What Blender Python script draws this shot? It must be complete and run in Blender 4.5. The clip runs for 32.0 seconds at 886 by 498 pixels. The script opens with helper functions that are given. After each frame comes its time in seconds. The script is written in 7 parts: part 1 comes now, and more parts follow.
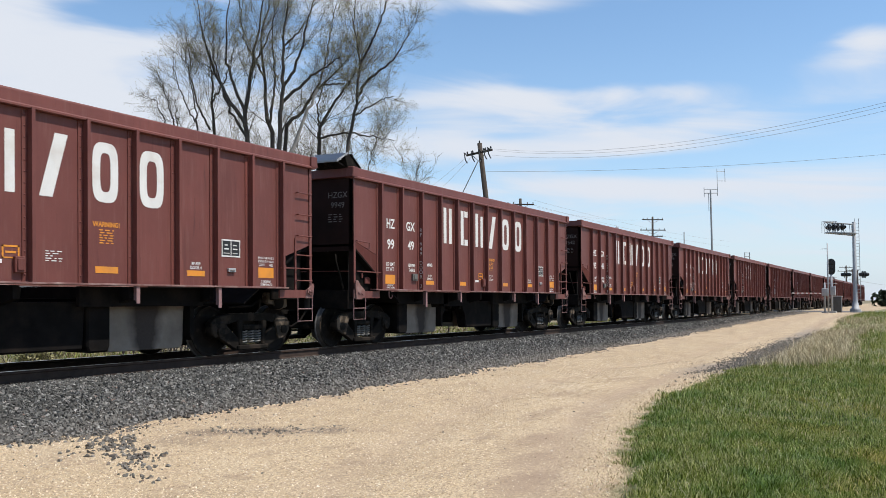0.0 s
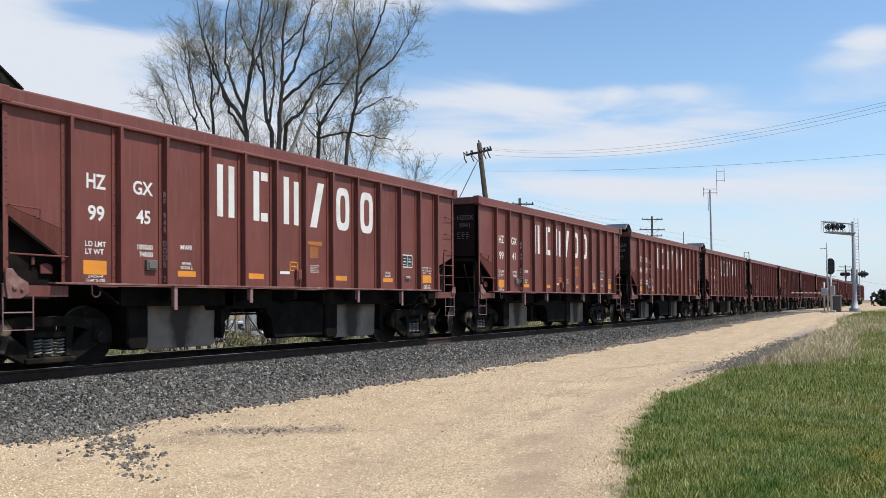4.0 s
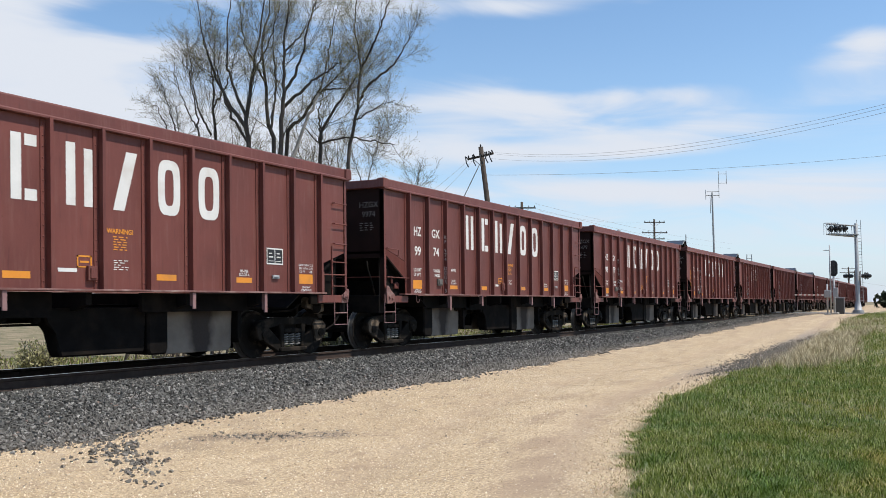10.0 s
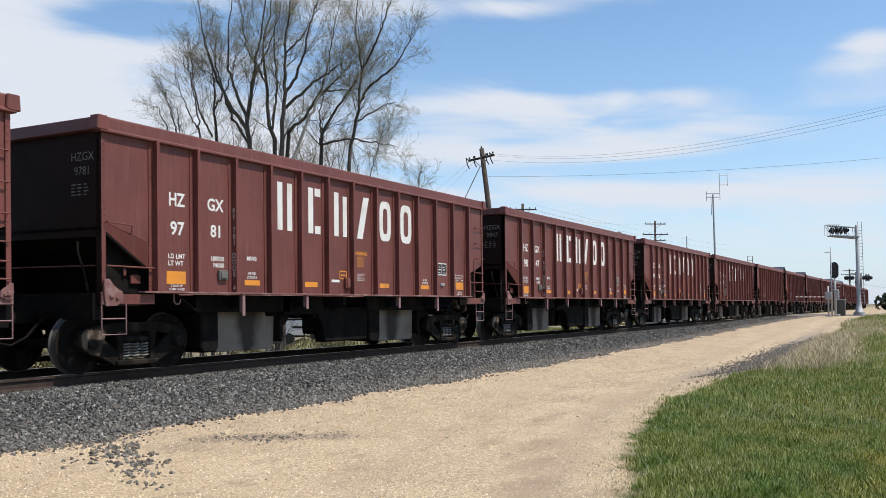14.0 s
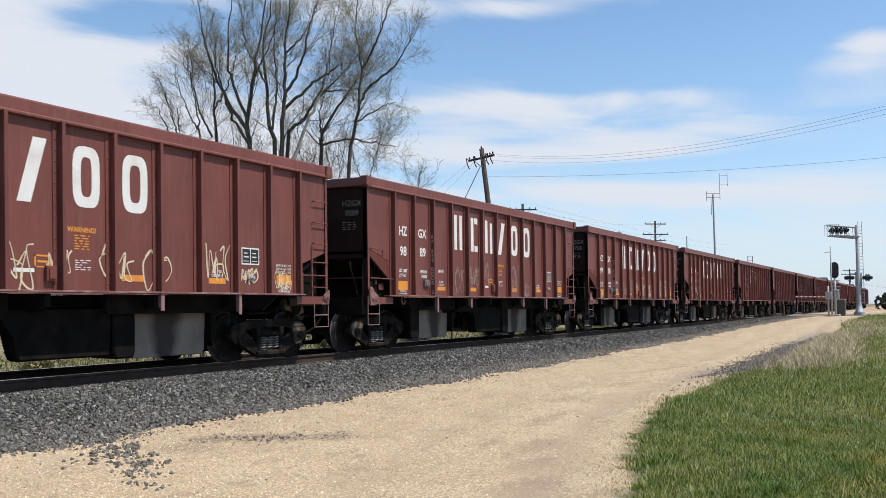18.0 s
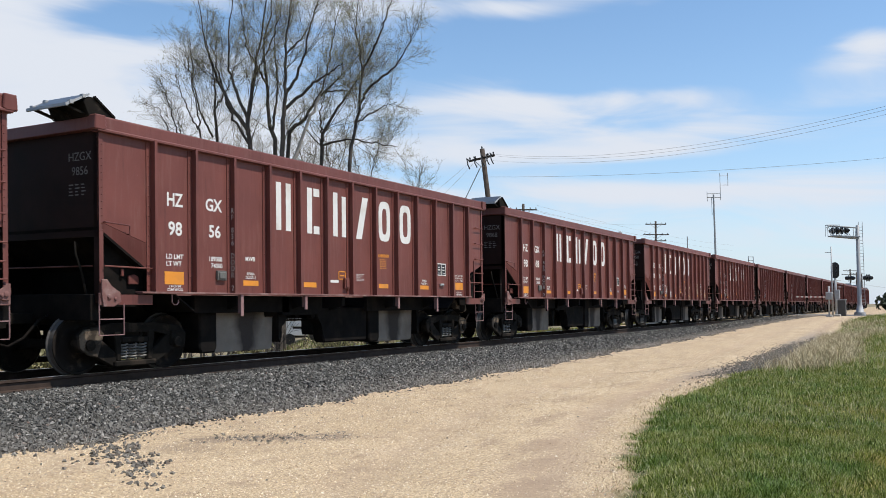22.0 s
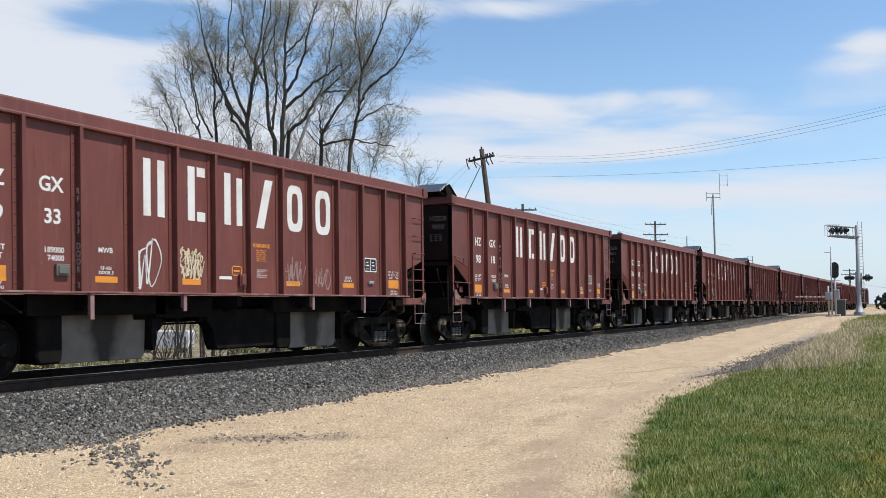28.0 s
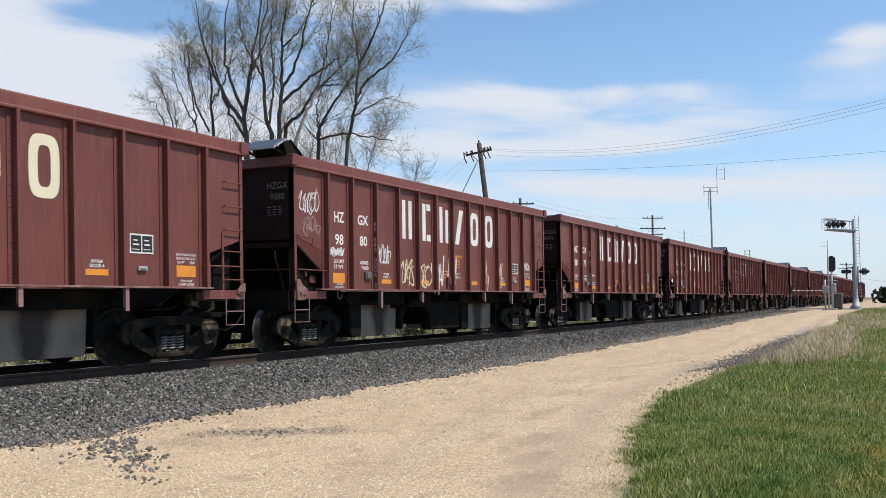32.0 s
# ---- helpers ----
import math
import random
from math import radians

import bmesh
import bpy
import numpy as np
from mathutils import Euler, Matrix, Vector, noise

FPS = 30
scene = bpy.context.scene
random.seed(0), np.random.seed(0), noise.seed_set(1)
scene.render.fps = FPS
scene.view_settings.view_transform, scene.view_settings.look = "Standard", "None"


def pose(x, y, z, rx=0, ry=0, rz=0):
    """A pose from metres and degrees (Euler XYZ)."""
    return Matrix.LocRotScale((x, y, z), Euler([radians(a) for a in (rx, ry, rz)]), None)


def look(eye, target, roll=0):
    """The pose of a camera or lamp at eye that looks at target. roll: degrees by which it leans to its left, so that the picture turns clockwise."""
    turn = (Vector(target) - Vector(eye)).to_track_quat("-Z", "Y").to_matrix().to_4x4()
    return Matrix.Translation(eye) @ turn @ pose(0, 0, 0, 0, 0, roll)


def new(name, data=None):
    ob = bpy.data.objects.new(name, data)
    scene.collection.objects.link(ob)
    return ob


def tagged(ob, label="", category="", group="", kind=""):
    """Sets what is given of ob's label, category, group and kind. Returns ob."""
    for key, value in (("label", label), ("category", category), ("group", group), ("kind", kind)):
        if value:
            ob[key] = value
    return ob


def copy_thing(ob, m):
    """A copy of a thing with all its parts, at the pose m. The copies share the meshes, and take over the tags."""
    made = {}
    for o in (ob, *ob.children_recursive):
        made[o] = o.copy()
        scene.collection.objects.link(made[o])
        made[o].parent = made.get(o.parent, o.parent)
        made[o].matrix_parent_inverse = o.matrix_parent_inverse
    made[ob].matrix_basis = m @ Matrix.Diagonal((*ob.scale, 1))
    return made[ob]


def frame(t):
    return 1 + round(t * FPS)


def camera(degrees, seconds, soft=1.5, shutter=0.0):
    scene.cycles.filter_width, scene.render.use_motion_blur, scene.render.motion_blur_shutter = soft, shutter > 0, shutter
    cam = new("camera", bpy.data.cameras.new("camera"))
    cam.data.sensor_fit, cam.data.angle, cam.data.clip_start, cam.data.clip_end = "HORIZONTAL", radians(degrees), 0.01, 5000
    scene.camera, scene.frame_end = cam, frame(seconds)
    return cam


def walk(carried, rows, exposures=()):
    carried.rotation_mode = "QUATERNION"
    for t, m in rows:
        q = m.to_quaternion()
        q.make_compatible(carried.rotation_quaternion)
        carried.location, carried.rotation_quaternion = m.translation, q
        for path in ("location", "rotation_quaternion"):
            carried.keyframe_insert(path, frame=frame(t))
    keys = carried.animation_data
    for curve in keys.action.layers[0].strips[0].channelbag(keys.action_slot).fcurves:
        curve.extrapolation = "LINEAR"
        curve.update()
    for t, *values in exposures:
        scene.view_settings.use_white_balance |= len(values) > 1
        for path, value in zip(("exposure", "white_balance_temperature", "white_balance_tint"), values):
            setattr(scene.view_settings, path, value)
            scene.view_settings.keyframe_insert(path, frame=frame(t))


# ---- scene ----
# ---------------------------------------------------------------- camera
cam = camera(53.65, 32.0, soft=0.65, shutter=1.0)
scene.cycles.rolling_shutter_type, scene.cycles.rolling_shutter_duration = "TOP", 0.05    # the sensor is read from the top down
EYE = (0.0, 0.0, 1.6)
FOCAL = 1550.0                      # the lens, for the small turns below
YAW, PITCH = 28.98, 3.415           # to the left of the track, upwards

# seconds, sway right, sway down (in 1/1550 rad), roll in degrees
SWAY = (
    (0, -3.2, -6.6, 0.31), (0.5, -4.5, -0.9, 0.37), (1, -5.3, -4.5, 0.38), (1.5, -6.4, -9.7, 0.28), (2, -4.8, -9, 0.36),
    (2.5, -6.2, -11.6, 0.33), (3, -4.9, -8.6, 0.33), (3.5, -4.9, -8.4, 0.34), (5.5, 0.2, -0.4, 0.05), (6, 0, 0, 0),
    (6.5, 1.3, 2, -0.04), (7, 1.5, 2.7, 0.04), (7.5, 2.2, 2.5, 0.01), (8, 1, 2, -0.04), (8.5, 2.3, 3.5, -0.06),
    (9, 1.2, 1.7, 0), (9.5, 0.2, -1.1, -0.01), (10, -0, 0.3, -0.03), (10.5, -1.4, -1.3, -0.01), (11, 0.3, 0.3, -0.03),
    (11.5, 1, 2.2, -0.03), (12, 1, 0.9, -0.05), (12.5, 1.6, 0.5, -0.04), (13, 1.3, -0.2, -0.01), (13.5, -0.5, -1.1, -0.02),
    (14, 1.4, 3, 0.02), (14.5, 1.9, 1.5, 0.01), (16.5, 1, 1.5, -0.01), (17, 1.7, 2.3, -0.03), (17.5, 1.7, 1.7, -0.02),
    (18, 1.5, 3.3, -0.02), (18.5, 1.7, 2.7, 0), (19, 2, 3.6, -0.04), (19.5, 1.8, 3.6, -0.01), (20, 2.2, 3.6, -0.02),
    (20.5, 2.2, 3.8, -0.01), (21, 2, 3.7, -0.02), (21.5, 2.4, 3.8, 0.02), (22, 2.4, 3.6, -0.01), (22.5, 2.2, 3.7, -0.06),
    (23, 2, 3.7, -0.06), (23.5, 2.5, 4.7, -0.06), (24, 2.3, 4.1, -0.04), (24.5, 2.4, 4.5, -0.02), (25, 2, 5, -0.02),
    (25.5, 2, 5, -0.02), (27.5, 1.3, 4.8, -0.01), (28, 1.6, 4, -0.06), (28.5, -0.5, 2.3, -0.06), (29, -0.6, 0.8, -0.07),
    (29.5, 1.1, 1.3, -0.11), (30, -0.5, -0.6, -0.06), (30.5, -0.6, 0.2, -0.08), (31, -0.7, -1.1, -0.02), (31.5, -1, -5.4, -0.02),
    (32, -3, -6.7, -0.1),
)
walk(cam, [(t, pose(*EYE, 90 + PITCH + math.degrees(dy / FOCAL), 0, YAW - 90 + math.degrees(dx / FOCAL))
            @ pose(0, 0, 0, 0, 0, r)) for t, dx, dy, r in SWAY])

# ---------------------------------------------------------------- light
SUN_TO = Vector((0.15, -0.50, 0.866)).normalized()
sun_data = bpy.data.lights.new("sun", "SUN")
sun_data.energy, sun_data.angle, sun_data.color = 5.0, radians(0.55), (1.0, 0.945, 0.875)
sun = new("sun", sun_data)
sun.matrix_basis = look(SUN_TO * 300, (0, 0, 0))

world = bpy.data.worlds.new("sky")
scene.world = world
world.use_nodes = True


def wire_world():
    nt = world.node_tree
    nt.nodes.clear()
    N, L = nt.nodes.new, nt.links.new

    def math_node(op, a, b=None, c=None):
        n = N("ShaderNodeMath")
        n.operation = op
        for i, v in enumerate((a, b, c)):
            if v is None:
                continue
            if isinstance(v, (int, float)):
                n.inputs[i].default_value = v
            else:
                L(v, n.inputs[i])
        return n.outputs[0]

    out, bg = N("ShaderNodeOutputWorld"), N("ShaderNodeBackground")
    sky = N("ShaderNodeTexSky")
    sky.sky_type, sky.sun_disc = "NISHITA", False
    sky.sun_elevation = math.asin(SUN_TO.z)
    sky.sun_rotation = math.atan2(SUN_TO.x, SUN_TO.y)
    sky.altitude, sky.air_density, sky.dust_density, sky.ozone_density = 250, 1.0, 0.3, 1.6
    tc = N("ShaderNodeTexCoord")
    sep = N("ShaderNodeSeparateXYZ")
    L(tc.outputs["Generated"], sep.inputs[0])
    # bearing to the left of the track and height over the horizon, in degrees
    az = math_node("MULTIPLY", math_node("ARCTAN2", sep.outputs["Y"], sep.outputs["X"]), 57.2958)
    el = math_node("MULTIPLY", math_node("ARCSINE", sep.outputs["Z"]), 57.2958)
    comb = N("ShaderNodeCombineXYZ")
    L(math_node("MULTIPLY", az, 0.07), comb.inputs[0])
    L(math_node("ADD", math_node("MULTIPLY", el, 0.36), math_node("MULTIPLY", az, -0.02)), comb.inputs[1])
    L(math_node("MULTIPLY", az, 0.0), comb.inputs[2])
    n1 = N("ShaderNodeTexNoise")
    n1.inputs["Scale"].default_value, n1.inputs["Detail"].default_value = 1.0, 6
    n1.inputs["Roughness"].default_value, n1.inputs["Distortion"].default_value = 0.50, 0.8
    L(comb.outputs[0], n1.inputs["Vector"])

    def bank(a, e, wa, we, k):
        """A soft bank of cloud round a bearing and height."""
        da = math_node("DIVIDE", math_node("SUBTRACT", az, a), wa)
        de = math_node("DIVIDE", math_node("SUBTRACT", el, e), we)
        r = math_node("ADD", math_node("MULTIPLY", da, da), math_node("MULTIPLY", de, de))
        return math_node("MULTIPLY", math_node("EXPONENT", math_node("MULTIPLY", r, -1.0)), k)

    total = math_node("MULTIPLY", math_node("SUBTRACT", n1.outputs[0], 0.5), 3.0)
    for args in CLOUD_BANKS:
        total = math_node("ADD", total, bank(*args))
    # the veil thickens towards the horizon
    veil = math_node("MULTIPLY", math_node("EXPONENT", math_node("MULTIPLY", math_node("MAXIMUM", el, 0.0), -0.20)), 0.30)
    total = math_node("ADD", total, veil)
    ramp = N("ShaderNodeMapRange")
    ramp.interpolation_type = "SMOOTHERSTEP"
    ramp.inputs["From Min"].default_value, ramp.inputs["From Max"].default_value = -0.25, 1.25
    L(total, ramp.inputs["Value"])
    mix = N("ShaderNodeMix")
    mix.data_type = "RGBA"
    L(ramp.outputs[0], mix.inputs["Factor"])
    tint = N("ShaderNodeMix")
    tint.data_type, tint.blend_type = "RGBA", "MULTIPLY"
    tint.inputs["Factor"].default_value = 1.0
    tint.inputs["B"].default_value = (0.90, 1.06, 1.13, 1)
    L(sky.outputs[0], tint.inputs["A"])
    haze = N("ShaderNodeMix")
    haze.data_type = "RGBA"
    haze.inputs["B"].default_value = (3.95, 4.45, 5.45, 1)
    L(math_node("MULTIPLY", math_node("EXPONENT", math_node("MULTIPLY", math_node("MAXIMUM", el, 0.0), -0.15)), 0.88), haze.inputs["Factor"])
    L(tint.outputs["Result"], haze.inputs["A"])
    L(haze.outputs["Result"], mix.inputs["A"])
    mix.inputs["B"].default_value = (5.0, 5.3, 5.85, 1)
    L(mix.outputs["Result"], bg.inputs["Color"])
    bg.inputs["Strength"].default_value = 0.150
    L(bg.outputs[0], out.inputs["Surface"])


# bearing, height, width, depth, weight
CLOUD_BANKS = (
    (56, 12, 8, 9, 1.3), (50, 19.6, 7, 0.9, 0.8), (45, 8, 9, 5, 0.9), (40, 11.0, 8, 3.2, 0.8), (36, 16.8, 5, 1.2, 0.4), (50, 17.0, 4, 0.9, -1.3), (24, 18.9, 7, 0.9, 1.1), (34, 19.2, 5, 1.0, 0.6),
    (27, 11.9, 6, 1.5, 1.1), (20, 13.0, 9, 0.6, 0.7), (12, 11.0, 6, 1.3, 0.75), (22, 9.6, 12, 0.7, 0.4), (18, 7.2, 14, 0.8, 0.6), (8, 6.6, 10, 1.0, 0.7), (16, 4.4, 20, 1.6, 0.5),
    (2.3, 15.2, 2.6, 0.9, 1.6), (2, 18.5, 5, 1.6, -1.2), (3, 14.0, 4, 0.6, 0.5), (24, 16, 12, 1.5, -1.1), (10, 17.5, 6, 1.6, -1.0), (9, 14.2, 5, 0.9, -0.5), (24, 10.5, 3, 0.4, -0.5), (12, 8.6, 9, 0.6, -0.4),
)
wire_world()
scene.view_settings.exposure = 0.0

# ---------------------------------------------------------------- materials


def material(name, build, rough=0.8, metal=0.0, gloss=0.5):
    m = bpy.data.materials.new(name)
    m.use_nodes = True
    nt = m.node_tree
    bsdf = nt.nodes["Principled BSDF"]
    bsdf.inputs["Roughness"].default_value, bsdf.inputs["Metallic"].default_value = rough, metal
    bsdf.inputs["Specular IOR Level"].default_value = gloss
    build(nt, bsdf)
    return m


def coords(nt, kind="Object"):
    return nt.nodes.new("ShaderNodeTexCoord").outputs[kind]


def world_place(nt):
    return nt.nodes.new("ShaderNodeNewGeometry").outputs["Position"]


def noise_tex(nt, vec, scale, detail=4, rough=0.55, stretch=None):
    if stretch:
        mp = nt.nodes.new("ShaderNodeMapping")
        mp.inputs["Scale"].default_value = stretch
        nt.links.new(vec, mp.inputs["Vector"])
        vec = mp.outputs[0]
    n = nt.nodes.new("ShaderNodeTexNoise")
    n.inputs["Scale"].default_value, n.inputs["Detail"].default_value, n.inputs["Roughness"].default_value = scale, detail, rough
    nt.links.new(vec, n.inputs["Vector"])
    return n.outputs["Fac"]


def ramp(nt, fac, *stops):
    r = nt.nodes.new("ShaderNodeValToRGB")
    els = r.color_ramp.elements
    while len(els) < len(stops):
        els.new(0.5)
    for e, (p, c) in zip(els, stops):
        e.position = p
        e.color = (*c, 1) if len(c) == 3 else c
    nt.links.new(fac, r.inputs[0])
    return r.outputs[0]


def mixc(nt, fac, a, b, mode="MIX"):
    m = nt.nodes.new("ShaderNodeMix")
    m.data_type, m.blend_type = "RGBA", mode
    for key, v in (("Factor", fac), ("A", a), ("B", b)):
        if isinstance(v, (int, float)):
            m.inputs[key].default_value = v
        elif isinstance(v, tuple):
            m.inputs[key].default_value = (*v, 1)
        else:
            nt.links.new(v, m.inputs[key])
    return m.outputs["Result"]


def calc(nt, op, a, b=0.0):
    m = nt.nodes.new("ShaderNodeMath")
    m.operation = op
    for i, v in enumerate((a, b)):
        if isinstance(v, (int, float)):
            m.inputs[i].default_value = v
        else:
            nt.links.new(v, m.inputs[i])
    return m.outputs[0]


def bump(nt, bsdf, height, dist=0.01, strength=0.6):
    b = nt.nodes.new("ShaderNodeBump")
    b.inputs["Strength"].default_value, b.inputs["Distance"].default_value = strength, dist
    nt.links.new(height, b.inputs["Height"])
    nt.links.new(b.outputs[0], bsdf.inputs["Normal"])


def two_tone(a, b, scale=6.0, fine=60.0, dist=0.003, grime=None):
    def build(nt, bsdf):
        v = coords(nt)
        big, small = noise_tex(nt, v, scale, 5), noise_tex(nt, v, fine, 3)
        col = ramp(nt, big, (0.3, a), (0.7, b))
        col = mixc(nt, calc(nt, "MULTIPLY", small, 0.5), col, tuple(0.55 * (x + y) / 2 for x, y in zip(a, b)))
        if grime:
            col = mixc(nt, ramp(nt, noise_tex(nt, v, scale * 0.6, 6), (0.5, (0, 0, 0)), (0.72, (1, 1, 1))), col, grime)
        nt.links.new(col, bsdf.inputs["Base Color"])
        bump(nt, bsdf, small, dist)
    return build


def car_paint(nt, bsdf):
    v = coords(nt)
    info = nt.nodes.new("ShaderNodeObjectInfo")
    shift = nt.nodes.new("ShaderNodeVectorMath")
    shift.operation = "ADD"
    comb = nt.nodes.new("ShaderNodeCombineXYZ")
    nt.links.new(calc(nt, "MULTIPLY", info.outputs["Random"], 90.0), comb.inputs[0])
    nt.links.new(v, shift.inputs[0])
    nt.links.new(comb.outputs[0], shift.inputs[1])
    v = shift.outputs[0]
    big = noise_tex(nt, v, 1.1, 5)
    streak = noise_tex(nt, v, 3.0, 6, 0.65, (4.0, 4.0, 0.35))
    fine = noise_tex(nt, v, 45, 4)
    col = ramp(nt, big, (0.25, (0.118, 0.039, 0.032)), (0.75, (0.172, 0.056, 0.045)))
    col = mixc(nt, ramp(nt, streak, (0.52, (0, 0, 0)), (0.80, (0.75, 0.75, 0.75))), col, (0.190, 0.094, 0.076))
    col = mixc(nt, ramp(nt, streak, (0.20, (0.7, 0.7, 0.7)), (0.42, (0, 0, 0))), col, (0.058, 0.020, 0.018))
    spots = noise_tex(nt, v, 9, 6, 0.7)
    col = mixc(nt, ramp(nt, spots, (0.66, (0, 0, 0)), (0.74, (0.7, 0.7, 0.7))), col, (0.080, 0.028, 0.016))
    chips = noise_tex(nt, v, 16, 5, 0.75, (2.2, 2.2, 0.5))
    col = mixc(nt, ramp(nt, chips, (0.73, (0, 0, 0)), (0.77, (0.8, 0.8, 0.8))), col, (0.42, 0.36, 0.33))
    tint = mixc(nt, info.outputs["Random"], (0.92, 0.93, 0.95), (1.08, 1.03, 1.0))
    col = mixc(nt, 1.0, col, tint, "MULTIPLY")
    nt.links.new(col, bsdf.inputs["Base Color"])
    nt.links.new(ramp(nt, fine, (0.2, (0.42, 0.42, 0.42)), (0.8, (0.62, 0.62, 0.62))), bsdf.inputs["Roughness"])
    bump(nt, bsdf, mixc(nt, 0.4, big, fine), 0.006, 0.35)


def chute_look(nt, bsdf):
    """Bare grey plate with a dark rusty tongue down its middle."""
    v = coords(nt)
    info = nt.nodes.new("ShaderNodeObjectInfo")
    sep = nt.nodes.new("ShaderNodeSeparateXYZ")
    nt.links.new(coords(nt, "Generated"), sep.inputs[0])
    wob = calc(nt, "MULTIPLY", calc(nt, "SUBTRACT", noise_tex(nt, v, 2.5, 4), 0.5), 0.22)
    off = calc(nt, "ADD", calc(nt, "SUBTRACT", sep.outputs["X"], calc(nt, "ADD", 0.43, calc(nt, "MULTIPLY", info.outputs["Random"], 0.14))), wob)
    wide = calc(nt, "ADD", calc(nt, "MULTIPLY", sep.outputs["Z"], 0.13), 0.10)
    r = calc(nt, "ABSOLUTE", calc(nt, "DIVIDE", off, wide))
    tongue = ramp(nt, calc(nt, "MULTIPLY", r, 0.5), (0.30, (1, 1, 1)), (0.46, (0.55, 0.55, 0.55)), (0.72, (0, 0, 0)))
    col = ramp(nt, noise_tex(nt, v, 2.2, 5), (0.3, (0.18, 0.148, 0.118)), (0.7, (0.285, 0.240, 0.195)))
    col = mixc(nt, calc(nt, "MULTIPLY", tongue, 0.95), col, (0.030, 0.021, 0.017))
    col = mixc(nt, calc(nt, "MULTIPLY", noise_tex(nt, v, 30, 4), 0.4), col, (0.10, 0.09, 0.085))
    nt.links.new(col, bsdf.inputs["Base Color"])


PAINT = material("oxide_red_paint", car_paint, 0.55, gloss=0.3)
# near black at base: the shade under the cars is put into this colour
UNDER = material("shade_black_grimy_steel", two_tone((0.006, 0.0055, 0.005), (0.014, 0.012, 0.011), 4, 50, 0.004, (0.020, 0.015, 0.012)), 0.85, gloss=0.06)


def dusty_steel(dark, mid, dust, cover):
    """Steel with dry tan dust in ragged patches; the base colours carry shade or sun."""
    def build(nt, bsdf):
        v = coords(nt)
        col = ramp(nt, noise_tex(nt, v, 6, 5), (0.3, dark), (0.7, mid))
        cake = noise_tex(nt, v, 3.1, 6, 0.65)
        col = mixc(nt, ramp(nt, cake, (cover, (0, 0, 0)), (cover + 0.07, (0.9, 0.9, 0.9))), col, dust)
        fine = noise_tex(nt, v, 55, 3)
        col = mixc(nt, calc(nt, "MULTIPLY", fine, 0.45), col, tuple(0.6 * c for c in mid))
        nt.links.new(col, bsdf.inputs["Base Color"])
        bump(nt, bsdf, fine, 0.004)
    return build


# base far darker than dusty steel, holding the shade under the car body
TRUCK = material("darkened_dusty_steel", dusty_steel((0.008, 0.007, 0.006), (0.018, 0.015, 0.012), (0.042, 0.032, 0.024), 0.54), 0.85, gloss=0.08)
# tan dust, paler than the trucks to carry the sun on their outer ends
SUNLIT_CAKED = material("sunlit_dust_caked_steel", dusty_steel((0.03, 0.024, 0.018), (0.07, 0.055, 0.042), (0.19, 0.145, 0.105), 0.47), 0.9, gloss=0.1)
WHEEL = material("rusty_wheel_steel", dusty_steel((0.010, 0.008, 0.007), (0.020, 0.016, 0.013), (0.06, 0.045, 0.033), 0.56), 0.8, 0.0, 0.1)
TREAD = material("worn_wheel_tread", two_tone((0.09, 0.082, 0.075), (0.15, 0.14, 0.13), 8, 80, 0.001), 0.55, 0.1, 0.2)
CHUTE = material("worn_grey_chute_steel", chute_look, 0.75, 0.0, 0.1)
FADED = material("faded_pink_bracket_paint", two_tone((0.26, 0.150, 0.145), (0.33, 0.20, 0.19), 8, 60, 0.002), 0.7, gloss=0.2)
SPRING = material("bare_spring_steel", two_tone((0.12, 0.112, 0.10), (0.20, 0.19, 0.17), 9, 60, 0.001), 0.6, 0.1)
# far darker than PAINT, so the shade of the ends is deepened in the colour
END_DARK = material("shade_dark_end_paint", two_tone((0.020, 0.010, 0.008), (0.036, 0.016, 0.013), 1.5, 40, 0.003, (0.014, 0.009, 0.008)), 0.7, gloss=0.12)
WHITE = material("white_stencil_paint", two_tone((0.70, 0.69, 0.65), (0.80, 0.79, 0.76), 3, 60, 0.0, (0.55, 0.50, 0.45)), 0.6)
CREAM = material("yellowed_stencil_paint", two_tone((0.72, 0.66, 0.46), (0.78, 0.72, 0.52), 3, 60, 0.0), 0.6)
GREYMARK = material("faded_grey_stencil", two_tone((0.36, 0.335, 0.31), (0.48, 0.45, 0.42), 5, 60, 0.0), 0.7)
COLUMNMARK = material("white_column_stencil", two_tone((0.58, 0.56, 0.53), (0.72, 0.70, 0.66), 5, 60, 0.0), 0.7)
# greyer and darker than the stencils on the sides
ENDMARK = material("dim_grey_stencil", two_tone((0.15, 0.13, 0.115), (0.30, 0.27, 0.25), 5, 60, 0.0), 0.7)
ORANGE = material("orange_marking_paint", two_tone((0.72, 0.26, 0.02), (0.78, 0.30, 0.03), 6, 60, 0.0, (0.5, 0.2, 0.04)), 0.55)
BLACKMARK = material("black_label_paint", two_tone((0.012, 0.012, 0.012), (0.02, 0.02, 0.02), 6, 60, 0.0), 0.5)
DULL = material("dull_grey_plate", two_tone((0.10, 0.098, 0.088), (0.15, 0.146, 0.13), 6, 60, 0.0), 0.6)
PANEL = material("solar_panel_glass", two_tone((0.045, 0.055, 0.075), (0.07, 0.085, 0.11), 3, 50, 0.0), 0.3, gloss=0.4)
GALV = material("galvanised_steel", two_tone((0.33, 0.335, 0.34), (0.43, 0.435, 0.44), 5, 60, 0.001), 0.6, 0.15)
